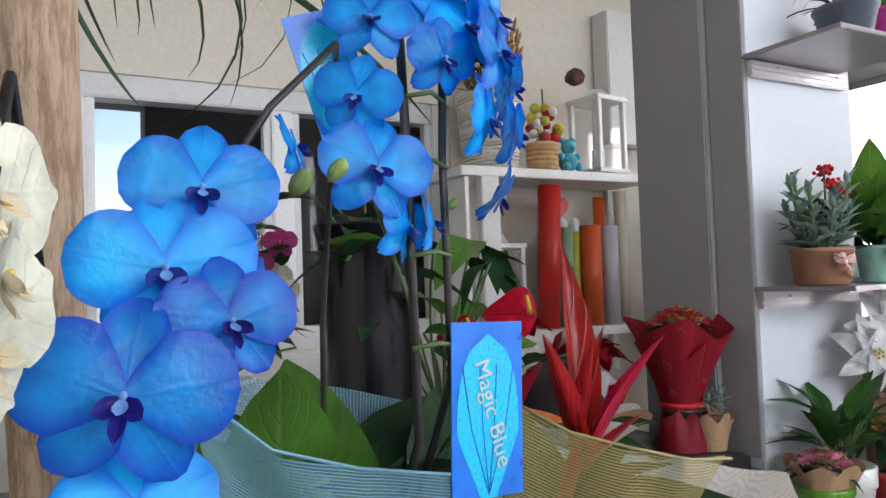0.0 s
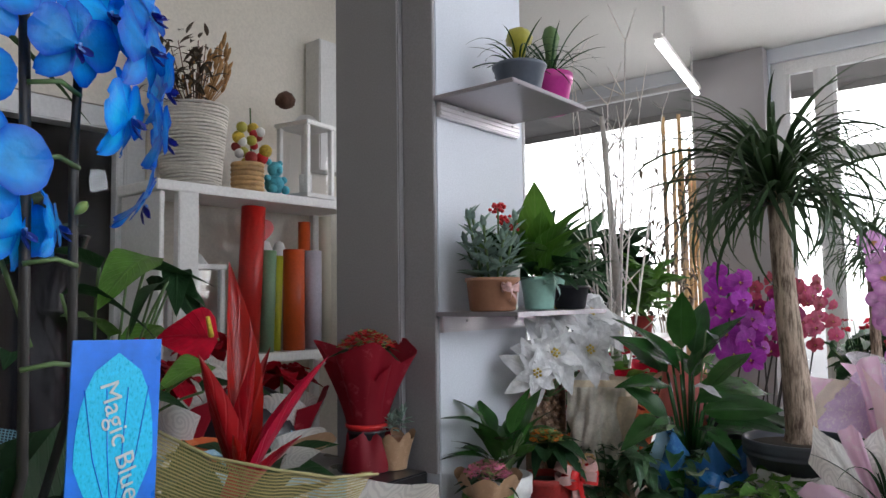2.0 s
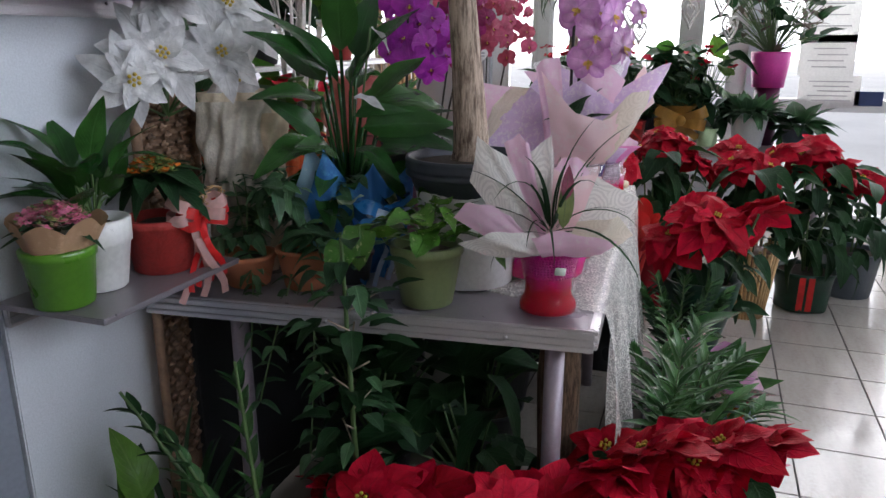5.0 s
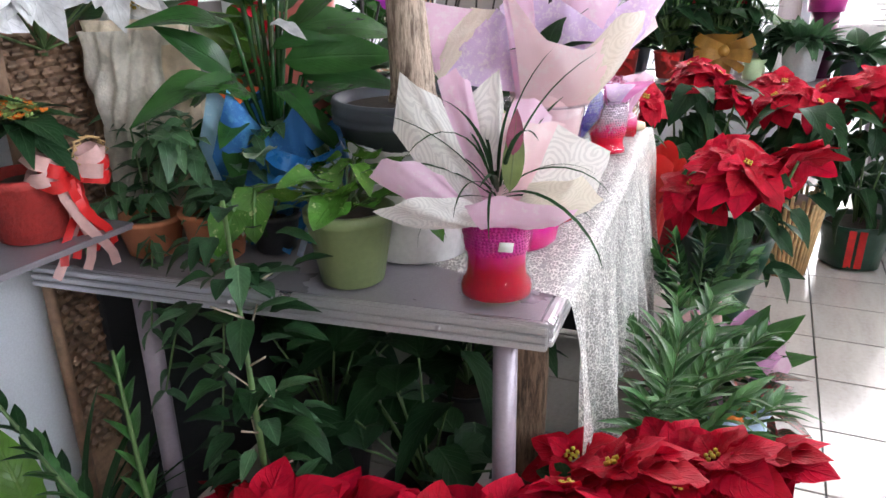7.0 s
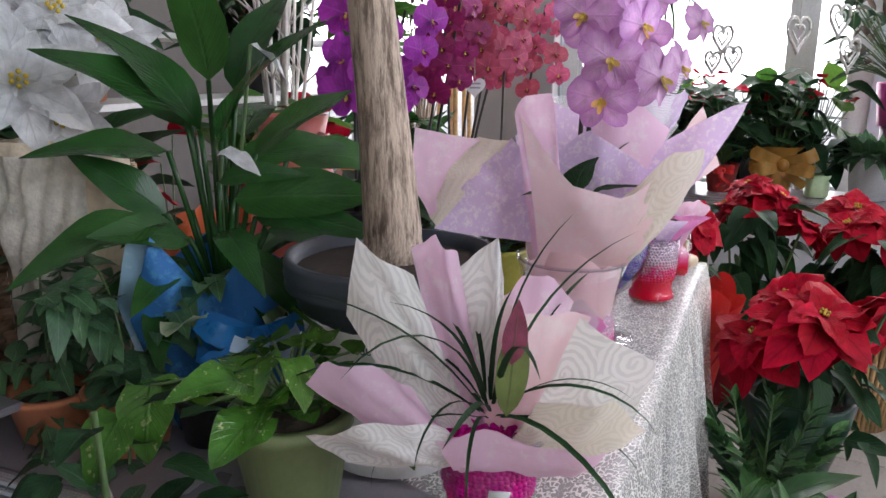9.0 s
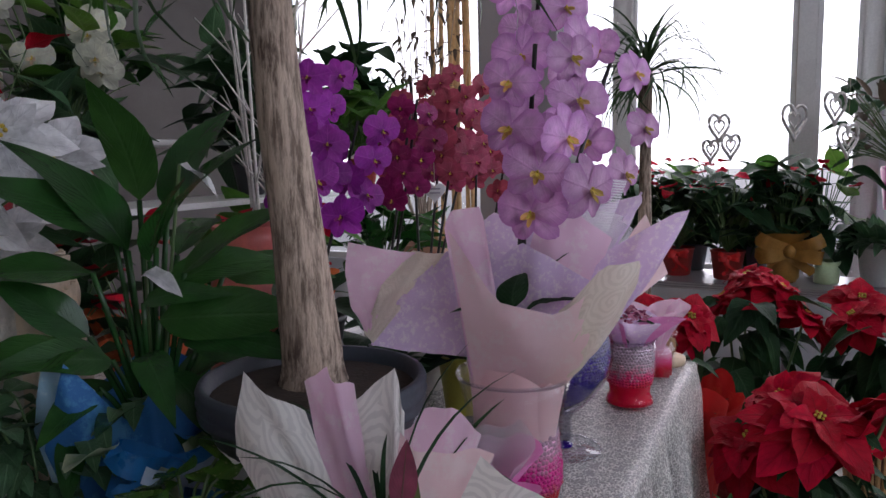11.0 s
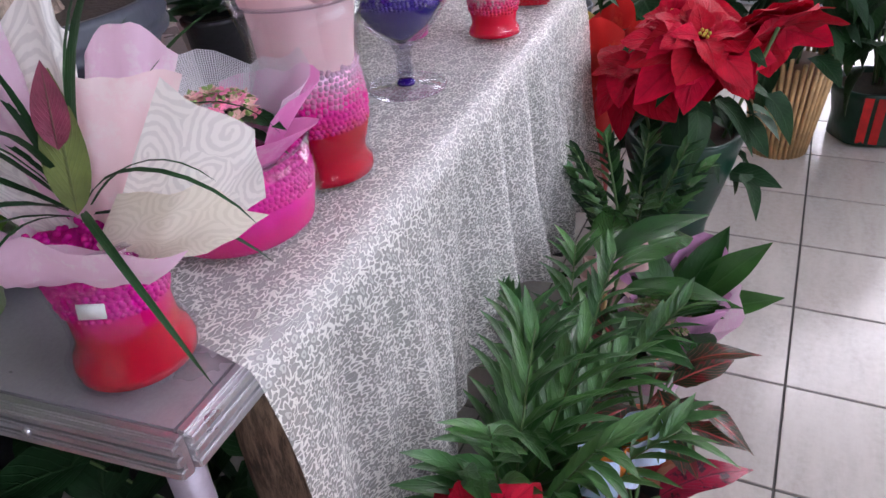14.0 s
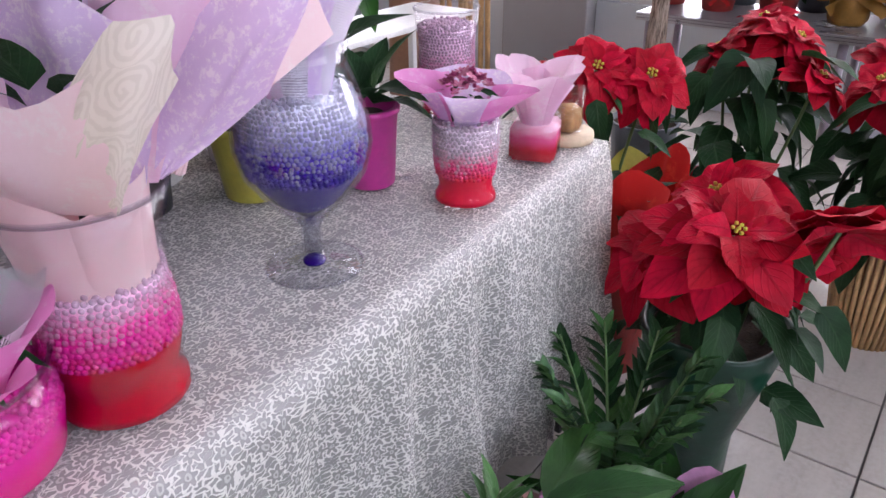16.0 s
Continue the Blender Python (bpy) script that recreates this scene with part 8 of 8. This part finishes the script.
def name_tag(x, y, z, w, h, turn, tilt, text):
    g = part("name_tag", box(-w / 2, -0.0008, -h / 2, w / 2, 0.0008, h / 2), TAGBLUE, t, "blue printed plant tag", Matrix.Translation(wp(x, y, z)) @ pose(0, 0, 0, 0, tilt, turn), smooth=False)
    pl = leaf("petal_print", TAGCYAN, 0.72, 0.0, 0.0, "petal", 10)
    o = part("petal_print", pl, None, g, "", Matrix.Translation((0.0, -0.0014, -h * 0.5)) @ pose(0, 0, 0, 0, -90) @ pose(0, 0, 0, 90) @ Matrix.Diagonal((h * 0.93, h * 0.60, 0.01, 1)))
    for q in range(4):
        part("vein_print", sweep([(0, -0.0018, -h * 0.48), ((q - 1.5) * w * 0.16, -0.0018, -h * 0.1), ((q - 1.5) * w * 0.24, -0.0018, h * 0.25)], 0.0005, 4), TAGBLUE, g)
    if text:
        c = bpy.data.curves.new("lettering", "FONT")
        c.body, c.size, c.extrude, c.align_x, c.align_y = text, 0.0235, 0.0003, "CENTER", "CENTER"
        c.materials.append(SIGN)
        f = new("lettering", c)
        f.parent = g
        f.matrix_basis = Matrix.Translation((0.004, -0.0024, -0.004)) @ pose(0, 0, 0, 90) @ pose(0, 0, 0, 0, 0, -75)
    part("tag_stick", sweep([(0, 0.002, -h / 2), (0, 0.002, -h / 2 - 0.16)], 0.002, 5), STEM, g)


name_tag(0.678, 0.715, 1.42, 0.078, 0.158, 3, 2, "Magic Blue")
name_tag(0.548, 0.735, 1.71, 0.055, 0.13, -6, -18, "Magic")

# pale orchid and thick trunk at the edge of the stand
t = thing("pale_orchid", 0.36, 0.80, SZ, "pale yellow-green moth orchid in a small pot", "orchid")
pot(t, 0.05, 0.06, 0.12, C_BLACK)
spike(t, O_CREAM, [(0, 0, 0.1), (-0.03, -0.1, 0.4), (-0.05, -0.26, 0.55), (-0.06, -0.31, 0.46), (-0.06, -0.31, 0.38)], [(-0.062, -0.30, 0.49, 0.11, 0.9, -0.6, 0.0), (-0.066, -0.31, 0.425, 0.11, 0.8, -0.7, 0.0), (-0.055, -0.30, 0.455, 0.09, 0.9, -0.2, -0.2)], seed=8)
rosette(t, 4, K_DARK, 0.18, (20, 50), 71, (0, 0, 0.12))
t = thing("ponytail_palm", 0.325, 1.02, 0, "tall ponytail palm with a thick pale trunk", "potted plant", "palms by the window")
pot(t, 0.10, 0.12, 0.3, C_GREY)
part("trunk", sweep([(0, 0, 0.27), (0.0, 0.0, 0.4), (0.01, 0, 1.0), (0.0, 0.0, 1.5), (-0.005, 0.0, 2.05)], [0.07, 0.05, 0.046, 0.042, 0.038], 26), BARK2, t)
rng = random.Random(15)
for i in range(120):
    az, f = i * 137.5 + rng.uniform(-20, 20), rng.random()
    part("leaf", rng.choice(K_STRAP), None, t, "", aim((0.02 * math.cos(radians(az)), 0.02 * math.sin(radians(az)), 2.0 + 0.1 * f), az, 80 * f + rng.uniform(-8, 8), rng.uniform(0.34, 0.56) * (0.42 if 190 < az % 360 < 350 else 1.0), rng.uniform(-35, 35), 0.75))

# bromeliad and anthurium, wrapped, reaching over the counter's edge
t = thing("red_bromeliad", 0.90, 0.93, SZ - 0.06, "red bromeliad in rose-printed and orange paper", "potted plant")
part("stand", lathe([(0.07, -1.03), (0.07, -1.02), (0.02, -1.0), (0.02, -0.02), (0.07, -0.01), (0.07, 0.0), (0.001, 0.0)], 20), BLACK, t)
pot(t, 0.06, 0.075, 0.14, C_BLACK)
rosette(t, 14, K_DARK, 0.19, (30, 62), 72, (0, 0, 0.16), 0.02)
rng = random.Random(19)
for i, (az, el, L) in enumerate(((70, 86, 0.27), (200, 68, 0.19), (330, 62, 0.20), (260, 80, 0.16), (20, 74, 0.18), (300, 50, 0.11), (230, 50, 0.10))):
    part("bract", K_GUZ[0], None, t, "", aim((0.01, -0.06, 0.28 - 0.01 * (i % 3)), az, el, L, rng.uniform(-30, 30)))
part("stem", sweep(bend((0, 0, 0.12), (0.01, -0.06, 0.3), 0.02), 0.01, 8), P_KRED, t)


def bp(x, y, z):
    return (x - 0.90, y - 0.93, z - SZ + 0.06)


for q, (pm, g0, g1, tops) in enumerate((
        (PAPER_ROSES, (0.90, 0.84, 1.14), (0.98, 0.90, 1.14), ((0.86, 0.60, 1.28), (0.95, 0.60, 1.295), (1.145, 0.765, 1.29), (1.09, 0.87, 1.285))),
        (PAPER_ORANGE, (0.89, 0.84, 1.06), (0.97, 0.88, 1.06), ((0.85, 0.58, 1.215), (0.92, 0.56, 1.24), (1.10, 0.73, 1.24), (1.09, 0.82, 1.22))),
        (PAPER_SKY, (0.97, 0.92, 1.10), (0.93, 1.0, 1.10), ((1.14, 0.90, 1.26), (1.16, 1.02, 1.27), (1.05, 1.14, 1.25))),
        (PAPER_ROSES, (0.98, 0.96, 1.10), (0.90, 1.0, 1.10), ((1.15, 1.02, 1.24), (1.10, 1.15, 1.26), (0.95, 1.18, 1.24))),
        (PAPER_ORANGE, (0.85, 0.98, 1.08), (0.84, 0.88, 1.08), ((0.76, 1.10, 1.22), (0.70, 0.98, 1.24), (0.72, 0.84, 1.22))))):
    part("paper_sheet", fan(bp(*g0), bp(*g1), [bp(*p) for p in tops], (0.2, -0.8, -0.6) if q < 2 else (0, 0, -1), 600 + q, 0.02, 0.02), pm, t)
t = thing("red_anthurium", 1.12, 1.62, 1.082, "pink-red anthurium with glossy leaves on the counter", "potted plant")
pot(t, 0.07, 0.085, 0.16, C_BLACK)
rng = random.Random(21)
stalked(t, [(rng.uniform(-0.2, 0.14), rng.uniform(-0.25, 0.1), rng.uniform(0.25, 0.55), rng.uniform(150, 330), rng.uniform(-20, 40), rng.uniform(0.11, 0.17)) for i in range(18)], K_DARK + K_BRIGHT, 0.003, (0, 0, 0.14), 22)
for x, y, z, s in ((0.127, -0.201, 0.374, 0.115), (0.03, -0.12, 0.33, 0.09)):
    part("leaf_stalk", sweep(bend((0, 0, 0.14), (x, y, z), 0.03), 0.003, 5), STEM, t)
    part("spathe", K_RED[2], None, t, "glossy red spathe", aim((x, y, z), 152, 12, s, -58, 1.15))
    part("spadix", sweep([(x - 0.02, y - 0.004, z + 0.008), (x - 0.045, y - 0.03, z + 0.045)], [0.006, 0.004], 8), P_YEL, t)
t = thing("black_vase", 0.94, 1.60, 1.082, "tall glossy black vase with pale flowers on the counter", "vase")
part("vase", lathe([(0.088, 0), (0.096, 0.02), (0.098, 0.2), (0.094, 0.35), (0.096, 0.46), (0.104, 0.54), (0.116, 0.575), (0.119, 0.579), (0.111, 0.575), (0.088, 0.47), (0.001, 0.47)], 44), mat("glossy_black_glaze", (0.006, 0.005, 0.008), 0.22, var=0.3, bump=0.1), t)
stalked(t, [(rng.uniform(-0.1, 0.1), rng.uniform(-0.1, 0.1), rng.uniform(0.5, 0.64), rng.uniform(0, 360), rng.uniform(0, 60), rng.uniform(0.08, 0.13)) for i in range(16)], K_DARK, 0.003, (0, 0, 0.45), 23)
t = thing("leafy_bouquet", 0.66, 1.85, 1.082, "mixed greenery with pale and pink blooms on the counter", "bouquet")
pot(t, 0.07, 0.09, 0.25, C_WHITE, soil=False)
stalked(t, [(rng.uniform(-0.2, 0.2), rng.uniform(-0.15, 0.15), rng.uniform(0.3, 0.6), rng.uniform(0, 360), rng.uniform(0, 60), rng.uniform(0.1, 0.16)) for i in range(26)], K_DARK, 0.003, (0, 0, 0.22), 24)
for k in range(6):
    part("flower", O_CREAM if k % 2 else O_WINE, None, t, "", face_to((rng.uniform(-0.18, 0.18), rng.uniform(-0.2, 0), rng.uniform(0.4, 0.6)), (-0.3, -1, 0.3), 0.08))

# things on the counter by the pillar
t = thing("wrapped_kalanchoe", 1.79, 1.545, 1.082, "red kalanchoe wrapped in translucent red paper", "potted plant")
pot(t, 0.045, 0.055, 0.12, C_BLACK)
part("wrap", flare(0.075, 0.06, 0.0, 0.13, 0, 360, 12, 4, 0.02, 60, 6), PAPER_RED, t)
part("wrap", flare(0.056, 0.155, 0.12, 0.39, 40, 400, 13, 3, 0.03, 60, 8), PAPER_RED, t)
part("wrap", flare(0.058, 0.12, 0.12, 0.33, 0, 360, 15, 3, 0.02, 60, 8), PAPER_RED, t)
part("tie", lathe([(0.062, 0.125), (0.066, 0.13), (0.064, 0.14), (0.06, 0.137)], 24, cap=False), SATIN_RED, t)
kalanchoe(t, 0.37, 0.085, 130, [P_KRED, P_KRED, P_BUD], 14, 12, 0.08, 0.0)
t.matrix_basis = t.matrix_basis @ Matrix.Scale(0.88, 4)
t = thing("small_succulent", 1.84, 1.50, 1.082, "small grey succulent in a kraft paper cup", "potted plant")
part("cup", flare(0.04, 0.06, 0.0, 0.10, 0, 360, 14, 6, 0.01, 40, 5), PAPER_KRAFT, t)
part("pot", lathe([(0.03, 0), (0.036, 0.004), (0.04, 0.08), (0.001, 0.08)], 16), C_BROWN, t)
for s in range(5):
    rosette(t, 14, K_SUCC, 0.035, (0, 80), 80 + s, (0.03 * math.cos(s * 1.3), 0.03 * math.sin(s * 1.3), 0.10 + 0.015 * (s % 3)), 0.004)
t = thing("wrapped_posy", 1.46, 1.56, 1.082, "posy lying in white, blue and brown wrapping paper", "bouquet")
for q, (pm, a0) in enumerate(((PAPER_SKY, 150), (PAPER_ROSES, 215), (PAPER_KRAFT, 280), (PAPER_ROSES, 330), (PAPER_SKY, 20), (PAPER_ORANGE, 90))):
    part("paper_sheet", flare(0.03, 0.16, 0.0, 0.13, a0, a0 + 75, 620 + q, 1, 0.04, 16, 7), pm, t)
rosette(t, 12, K_DARK, 0.2, (5, 40), 82, (0, 0, 0.03), 0.02)
part("bunch", sweep([(0, 0, 0.0), (0, 0, 0.08)], 0.025, 10), STEM, t)
t = thing("dark_bag", 1.58, 1.78, 1.082, "crumpled black plastic bag on the counter", "bag")
part("bag", lathe([(0.12, 0), (0.16, 0.03), (0.15, 0.12), (0.10, 0.19), (0.05, 0.22), (0.001, 0.225)], 28, wobble=0.14), C_BLACK, t)
for k, (x, y, pm, s) in enumerate(((1.36, 1.80, PAPER_RED, 0.24), (1.56, 1.95, PAPER_RED, 0.3), (1.66, 1.74, PAPER_RED, 0.22))):
    t = thing("wrapped_poinsettia", x, y, 1.082, "red blooms wrapped in red and white paper", "potted plant", "wrapped plants on the counter")
    pot(t, 0.05, 0.06, 0.12, C_REDP)
    for q in range(4):
        part("paper_sheet", flare(0.06, 0.14, 0.02, s, 90 * q, 90 * q + 80, 640 + q + 5 * k, 1, 0.03, 14, 6), pm if q % 2 else PAPER_ROSES, t)
    b = poinsettia_head(t, 0, 0, s + 0.03, 0.10, K_DKRED, random.Random(k), (-12, 10))
    part("stem", sweep([(0, 0, 0.1), (0, 0, s + 0.03)], 0.005, 6), STEM, t)

# ---- bookcase behind the counter ----
bc = thing("bookcase", 2.3, 2.75, 0, "white painted bookcase holding decorations and paper rolls", "bookcase")
for x0 in (-0.36, 0.55):
    part("upright", box(x0, -0.02, 0, x0 + 0.09, 0.02, 1.985, 0.004), WHITE, bc, smooth=False)
    part("upright", box(x0, 0.24, 0, x0 + 0.04, 0.28, 1.985, 0.004), WHITE, bc, smooth=False)
for z in (2.0, 1.30, 0.7):
    part("shelf_board", box(-0.46, -0.03, z - 0.03, 0.6, 0.28, z + 0.01, 0.004), WHITE, bc, smooth=False)
part("side_panel", box(-0.44, -0.02, 0.0, -0.42, 0.28, 1.965, 0.003), WHITE, bc, smooth=False)
TOPZ = 2.012
t = thing("rope_basket", 2.08, 2.87, TOPZ, "white rope basket with dried flowers and wheat", "basket")
for k in range(26):
    r = 0.115 + 0.03 * k / 25
    part("coil", sweep([(r * math.cos(a), r * math.sin(a), 0.008 + 0.0132 * k + 0.003 * math.sin(3 * a + k)) for a in [2 * math.pi * i / 28 for i in range(29)]], 0.0075, 5), ROPE, t)
part("lining", lathe([(0.10, 0.0), (0.105, 0.005), (0.135, 0.33), (0.001, 0.33)], 20), ROPE, t)
rng = random.Random(55)
for k in range(46):
    a = rng.uniform(0, 6.283)
    tip = Vector((0.16 * math.cos(a) - 0.02, 0.12 * math.sin(a), rng.uniform(0.42, 0.60)))
    m_ = DRY1 if tip.x > 0 else DRY2
    part("dried_stem", sweep([(0.04 * math.cos(a), 0.04 * math.sin(a), 0.32), tip], [0.003, 0.002], 4), m_, t)
    if tip.x > 0:
        part("wheat_ear", lathe([(0.004, 0), (0.010, 0.02), (0.008, 0.06), (0.001, 0.08)], 6), DRY1, t, m=Matrix.Translation(tip) @ pose(0, 0, 0, rng.uniform(-25, 25), rng.uniform(-5, 35)))
    else:
        for q in range(7):
            part("dry_leaf", K_OLIVE[q % 2], None, t, "", aim(tip + Vector((rng.uniform(-0.04, 0.04), rng.uniform(-0.04, 0.04), rng.uniform(-0.12, 0.03))), rng.uniform(0, 360), rng.uniform(-40, 60), 0.06, 0))
t = thing("straw_hive", 2.31, 2.80, TOPZ, "small straw bee-skep with yellow and red toys above", "decoration")
for k in range(6):
    part("straw_coil", sweep([(0.062 * math.cos(a), 0.062 * math.sin(a), 0.012 + 0.021 * k) for a in [2 * math.pi * i / 24 for i in range(25)]], 0.012, 6), WOOD, t)
part("core", lathe([(0.055, 0.0), (0.055, 0.125), (0.001, 0.125)], 16), WOOD, t)
for k in range(16):
    r = bmesh.new()
    bmesh.ops.create_icosphere(r, subdivisions=2, radius=rng.uniform(0.018, 0.03), matrix=Matrix.Translation((rng.uniform(-0.05, 0.08), rng.uniform(-0.03, 0.04), 0.14 + 0.010 * k)))
    part("toy", r, (P_YEL, C_REDP, P_KRED, C_WHITE, C_YEL)[k % 5], t)
part("wire", sweep([(0.02, 0.0, 0.12), (0.02, 0.01, 0.38)], 0.004, 6), STEM, t)
t = thing("plush_bear", 2.44, 2.78, TOPZ, "small pale blue plush toy sitting on the shelf", "toy")
for nm, x, y, z, r in (("body", 0, 0, 0.045, 0.045), ("head", 0, -0.005, 0.115, 0.035), ("ear", -0.03, 0, 0.145, 0.014), ("ear", 0.03, 0, 0.145, 0.014), ("foot", -0.035, -0.035, 0.02, 0.02), ("foot", 0.035, -0.035, 0.02, 0.02), ("arm", -0.045, -0.01, 0.07, 0.016), ("arm", 0.045, -0.01, 0.07, 0.016), ("snout", 0, -0.036, 0.105, 0.014)):
    b = bmesh.new()
    bmesh.ops.create_uvsphere(b, u_segments=12, v_segments=8, radius=r, matrix=Matrix.Translation((x, y, z)))
    part(nm, b, PLUSHB, t)


def lantern(x, y, z, w, h, label, roof=0.06):
    t = thing("white_lantern", x, y, z, label, "lantern", "white lanterns", 8)
    for sx in (-1, 1):
        for sy in (-1, 1):
            part("post", box(sx * w / 2 - 0.012, sy * w / 2 - 0.012, 0.021, sx * w / 2 + 0.012, sy * w / 2 + 0.012, h - 0.001, 0.003), WHITE, t, smooth=False)
    part("base", box(-w / 2 - 0.02, -w / 2 - 0.02, 0, w / 2 + 0.02, w / 2 + 0.02, 0.02, 0.003), WHITE, t, smooth=False)
    part("roof", box(-w / 2 - 0.02, -w / 2 - 0.02, h, w / 2 + 0.02, w / 2 + 0.02, h + 0.02, 0.004), WHITE, t, smooth=False)
    part("cap", lathe([(w * 0.5, h + 0.021), (w * 0.25, h + roof), (0.02, h + roof + 0.01), (0.001, h + roof + 0.01)], 4), WHITE, t, smooth=False)
    for sy in (-1, 1):
        g = part("pane", box(-w / 2 + 0.013, sy * w / 2 - 0.002, 0.022, w / 2 - 0.013, sy * w / 2 + 0.002, h - 0.002), CLEAR, t, smooth=False)
    part("candle", lathe([(0.03, 0.022), (0.03, 0.12), (0.001, 0.122)], 16), C_WHITE, t)


lantern(2.655, 2.82, TOPZ, 0.17, 0.34, "white wooden lantern with glass panes on the bookcase")
lantern(2.12, 2.90, 1.312, 0.15, 0.36, "white lantern with an arched top on the lower shelf")
t = thing("pine_cone", 2.55, 2.84, TOPZ + 0.425, "brown pine cone on the lantern", "decoration")
part("cone", lathe([(0.01, 0), (0.04, 0.015), (0.045, 0.04), (0.03, 0.07), (0.005, 0.085)], 16, wobble=0.2), PLUSHBR, t)


def paper_roll(x, y, r, z0, z1, m_, label, tilt=0.0):
    t = thing("paper_roll", x, y, z0, label, "paper roll", "paper rolls on the shelf", 0)
    part("roll", lathe([(r, 0), (r, z1 - z0), (r * 0.55, z1 - z0 + 0.001), (r * 0.5, z1 - z0 - 0.02), (0.001, z1 - z0 - 0.02)], 24), m_, t, m=pose(0, 0, 0, 0, tilt))


paper_roll(2.31, 2.80, 0.052, 1.312, 1.95, ROLLRED, "tall roll of red wrapping paper", 3)
paper_roll(2.395, 2.86, 0.03, 1.312, 1.93, SIGN, "roll of white wrapping paper")
paper_roll(2.41, 2.80, 0.035, 1.312, 1.76, ROLLGRN, "roll of sage green wrapping paper", 2)
paper_roll(2.475, 2.82, 0.026, 1.312, 1.74, ROLLYEL, "roll of lime yellow wrapping paper", 2)
paper_roll(2.56, 2.79, 0.05, 1.312, 1.77, ROLLORA, "roll of orange wrapping paper")
paper_roll(2.68, 2.80, 0.042, 1.312, 1.77, ROLLLIL, "roll of pale lilac wrapping paper")
paper_roll(2.73, 2.92, 0.03, 1.312, 1.92, ROLLORA, "roll of orange-red paper at the back")
paper_roll(2.775, 2.82, 0.03, 1.312, 1.94, PAPER_CREAM, "roll of patterned paper by the bookcase end")
t = thing("red_heart_sign", 2.47, 2.93, 1.86, "red heart-shaped paddle behind the rolls", "decoration", turn=80)
part("heart", HEART, None, t, m=Matrix.Diagonal((0.15, 0.15, 0.15, 1)))
t.children[0].data = HEART.copy()
t.children[0].data.materials[0] = ROLLRED
part("stick", sweep([(0, 0, -0.05), (0, 0, -0.55)], 0.005, 6), WHITE, t)
for k, x in enumerate((2.52, 2.60)):
    t = thing("white_figurine", x, 2.95, 1.312, "small white and red figurine on the shelf", "figurine")
    part("body", lathe([(0.05, 0), (0.05, 0.3), (0.03, 0.42), (0.035, 0.46), (0.02, 0.5), (0.001, 0.51)], 18), C_WHITE, t)
solid("wall_cabinet", box(2.84, 2.93, 2.2, 3.25, 3.045, 2.88, 0.006), WHITE, "plain white wall-mounted cabinet", "cabinet")

# ---- floor tiles ----
def tilemat():
    m, n, l, p = nodes_of("glazed_floor_tile")
    pos = n.new("ShaderNodeNewGeometry").outputs["Position"]
    mp = n.new("ShaderNodeMapping")
    mp.inputs["Scale"].default_value = (0.5, 2.2, 1)
    l.new(pos, mp.inputs[0])
    vein = noise_tex(n, l, mp.outputs[0], 6, 7, 0.65)
    fine = noise_tex(n, l, pos, 60, 4)
    c = mixer(n, l, ramp(n, l, vein, 0.35, 0.68), (0.52, 0.475, 0.42), (0.37, 0.33, 0.285))
    c = mixer(n, l, ramp(n, l, fine, 0.2, 0.9), c, (0.54, 0.50, 0.46))
    info = n.new("ShaderNodeObjectInfo")
    h = n.new("ShaderNodeHueSaturation")
    v = ramp(n, l, info.outputs["Random"], 0, 1)
    v.node.inputs[3].default_value, v.node.inputs[4].default_value = 0.93, 1.06
    l.new(v, h.inputs["Value"])
    l.new(c, h.inputs["Color"])
    l.new(h.outputs[0], p.inputs["Base Color"])
    r = ramp(n, l, noise_tex(n, l, pos, 5, 5), 0.3, 0.7)
    r.node.inputs[3].default_value, r.node.inputs[4].default_value = 0.10, 0.26
    l.new(r, p.inputs["Roughness"])
    b = n.new("ShaderNodeBump")
    b.inputs["Strength"].default_value, b.inputs["Distance"].default_value = 0.25, 0.004
    l.new(noise_tex(n, l, pos, 14, 4), b.inputs["Height"])
    l.new(b.outputs[0], p.inputs["Normal"])
    return m


TILEM = tilemat()
S = 0.33
tile_data = data_of(box(0.003, 0.003, -0.007, S - 0.003, S - 0.003, 0.0, 0.0015), "tile", TILEM, False)
rest = bmesh.new()
ix0, iy0 = 3.90, -0.24
for i in range(-17, 10):
    for j in range(-8, 15):
        x, y = ix0 + S * i, iy0 + S * j
        if x < FX0 - 0.3 or x > FX1 - 0.02 or y < FY0 - 0.3 or y > FY1 - 0.02:
            continue
        if 1.9 < x and -2.0 < y < 0.9:
            part("tile", tile_data, None, floor, "", pose(x, y, 0))
        else:
            vs = [rest.verts.new((x + a, y + c, 0)) for a, c in ((0.003, 0.003), (S - 0.003, 0.003), (S - 0.003, S - 0.003), (0.003, S - 0.003))]
            rest.faces.new(vs)
tagged(part("tiling", rest, TILEM, floor, smooth=False), kind="stuff")
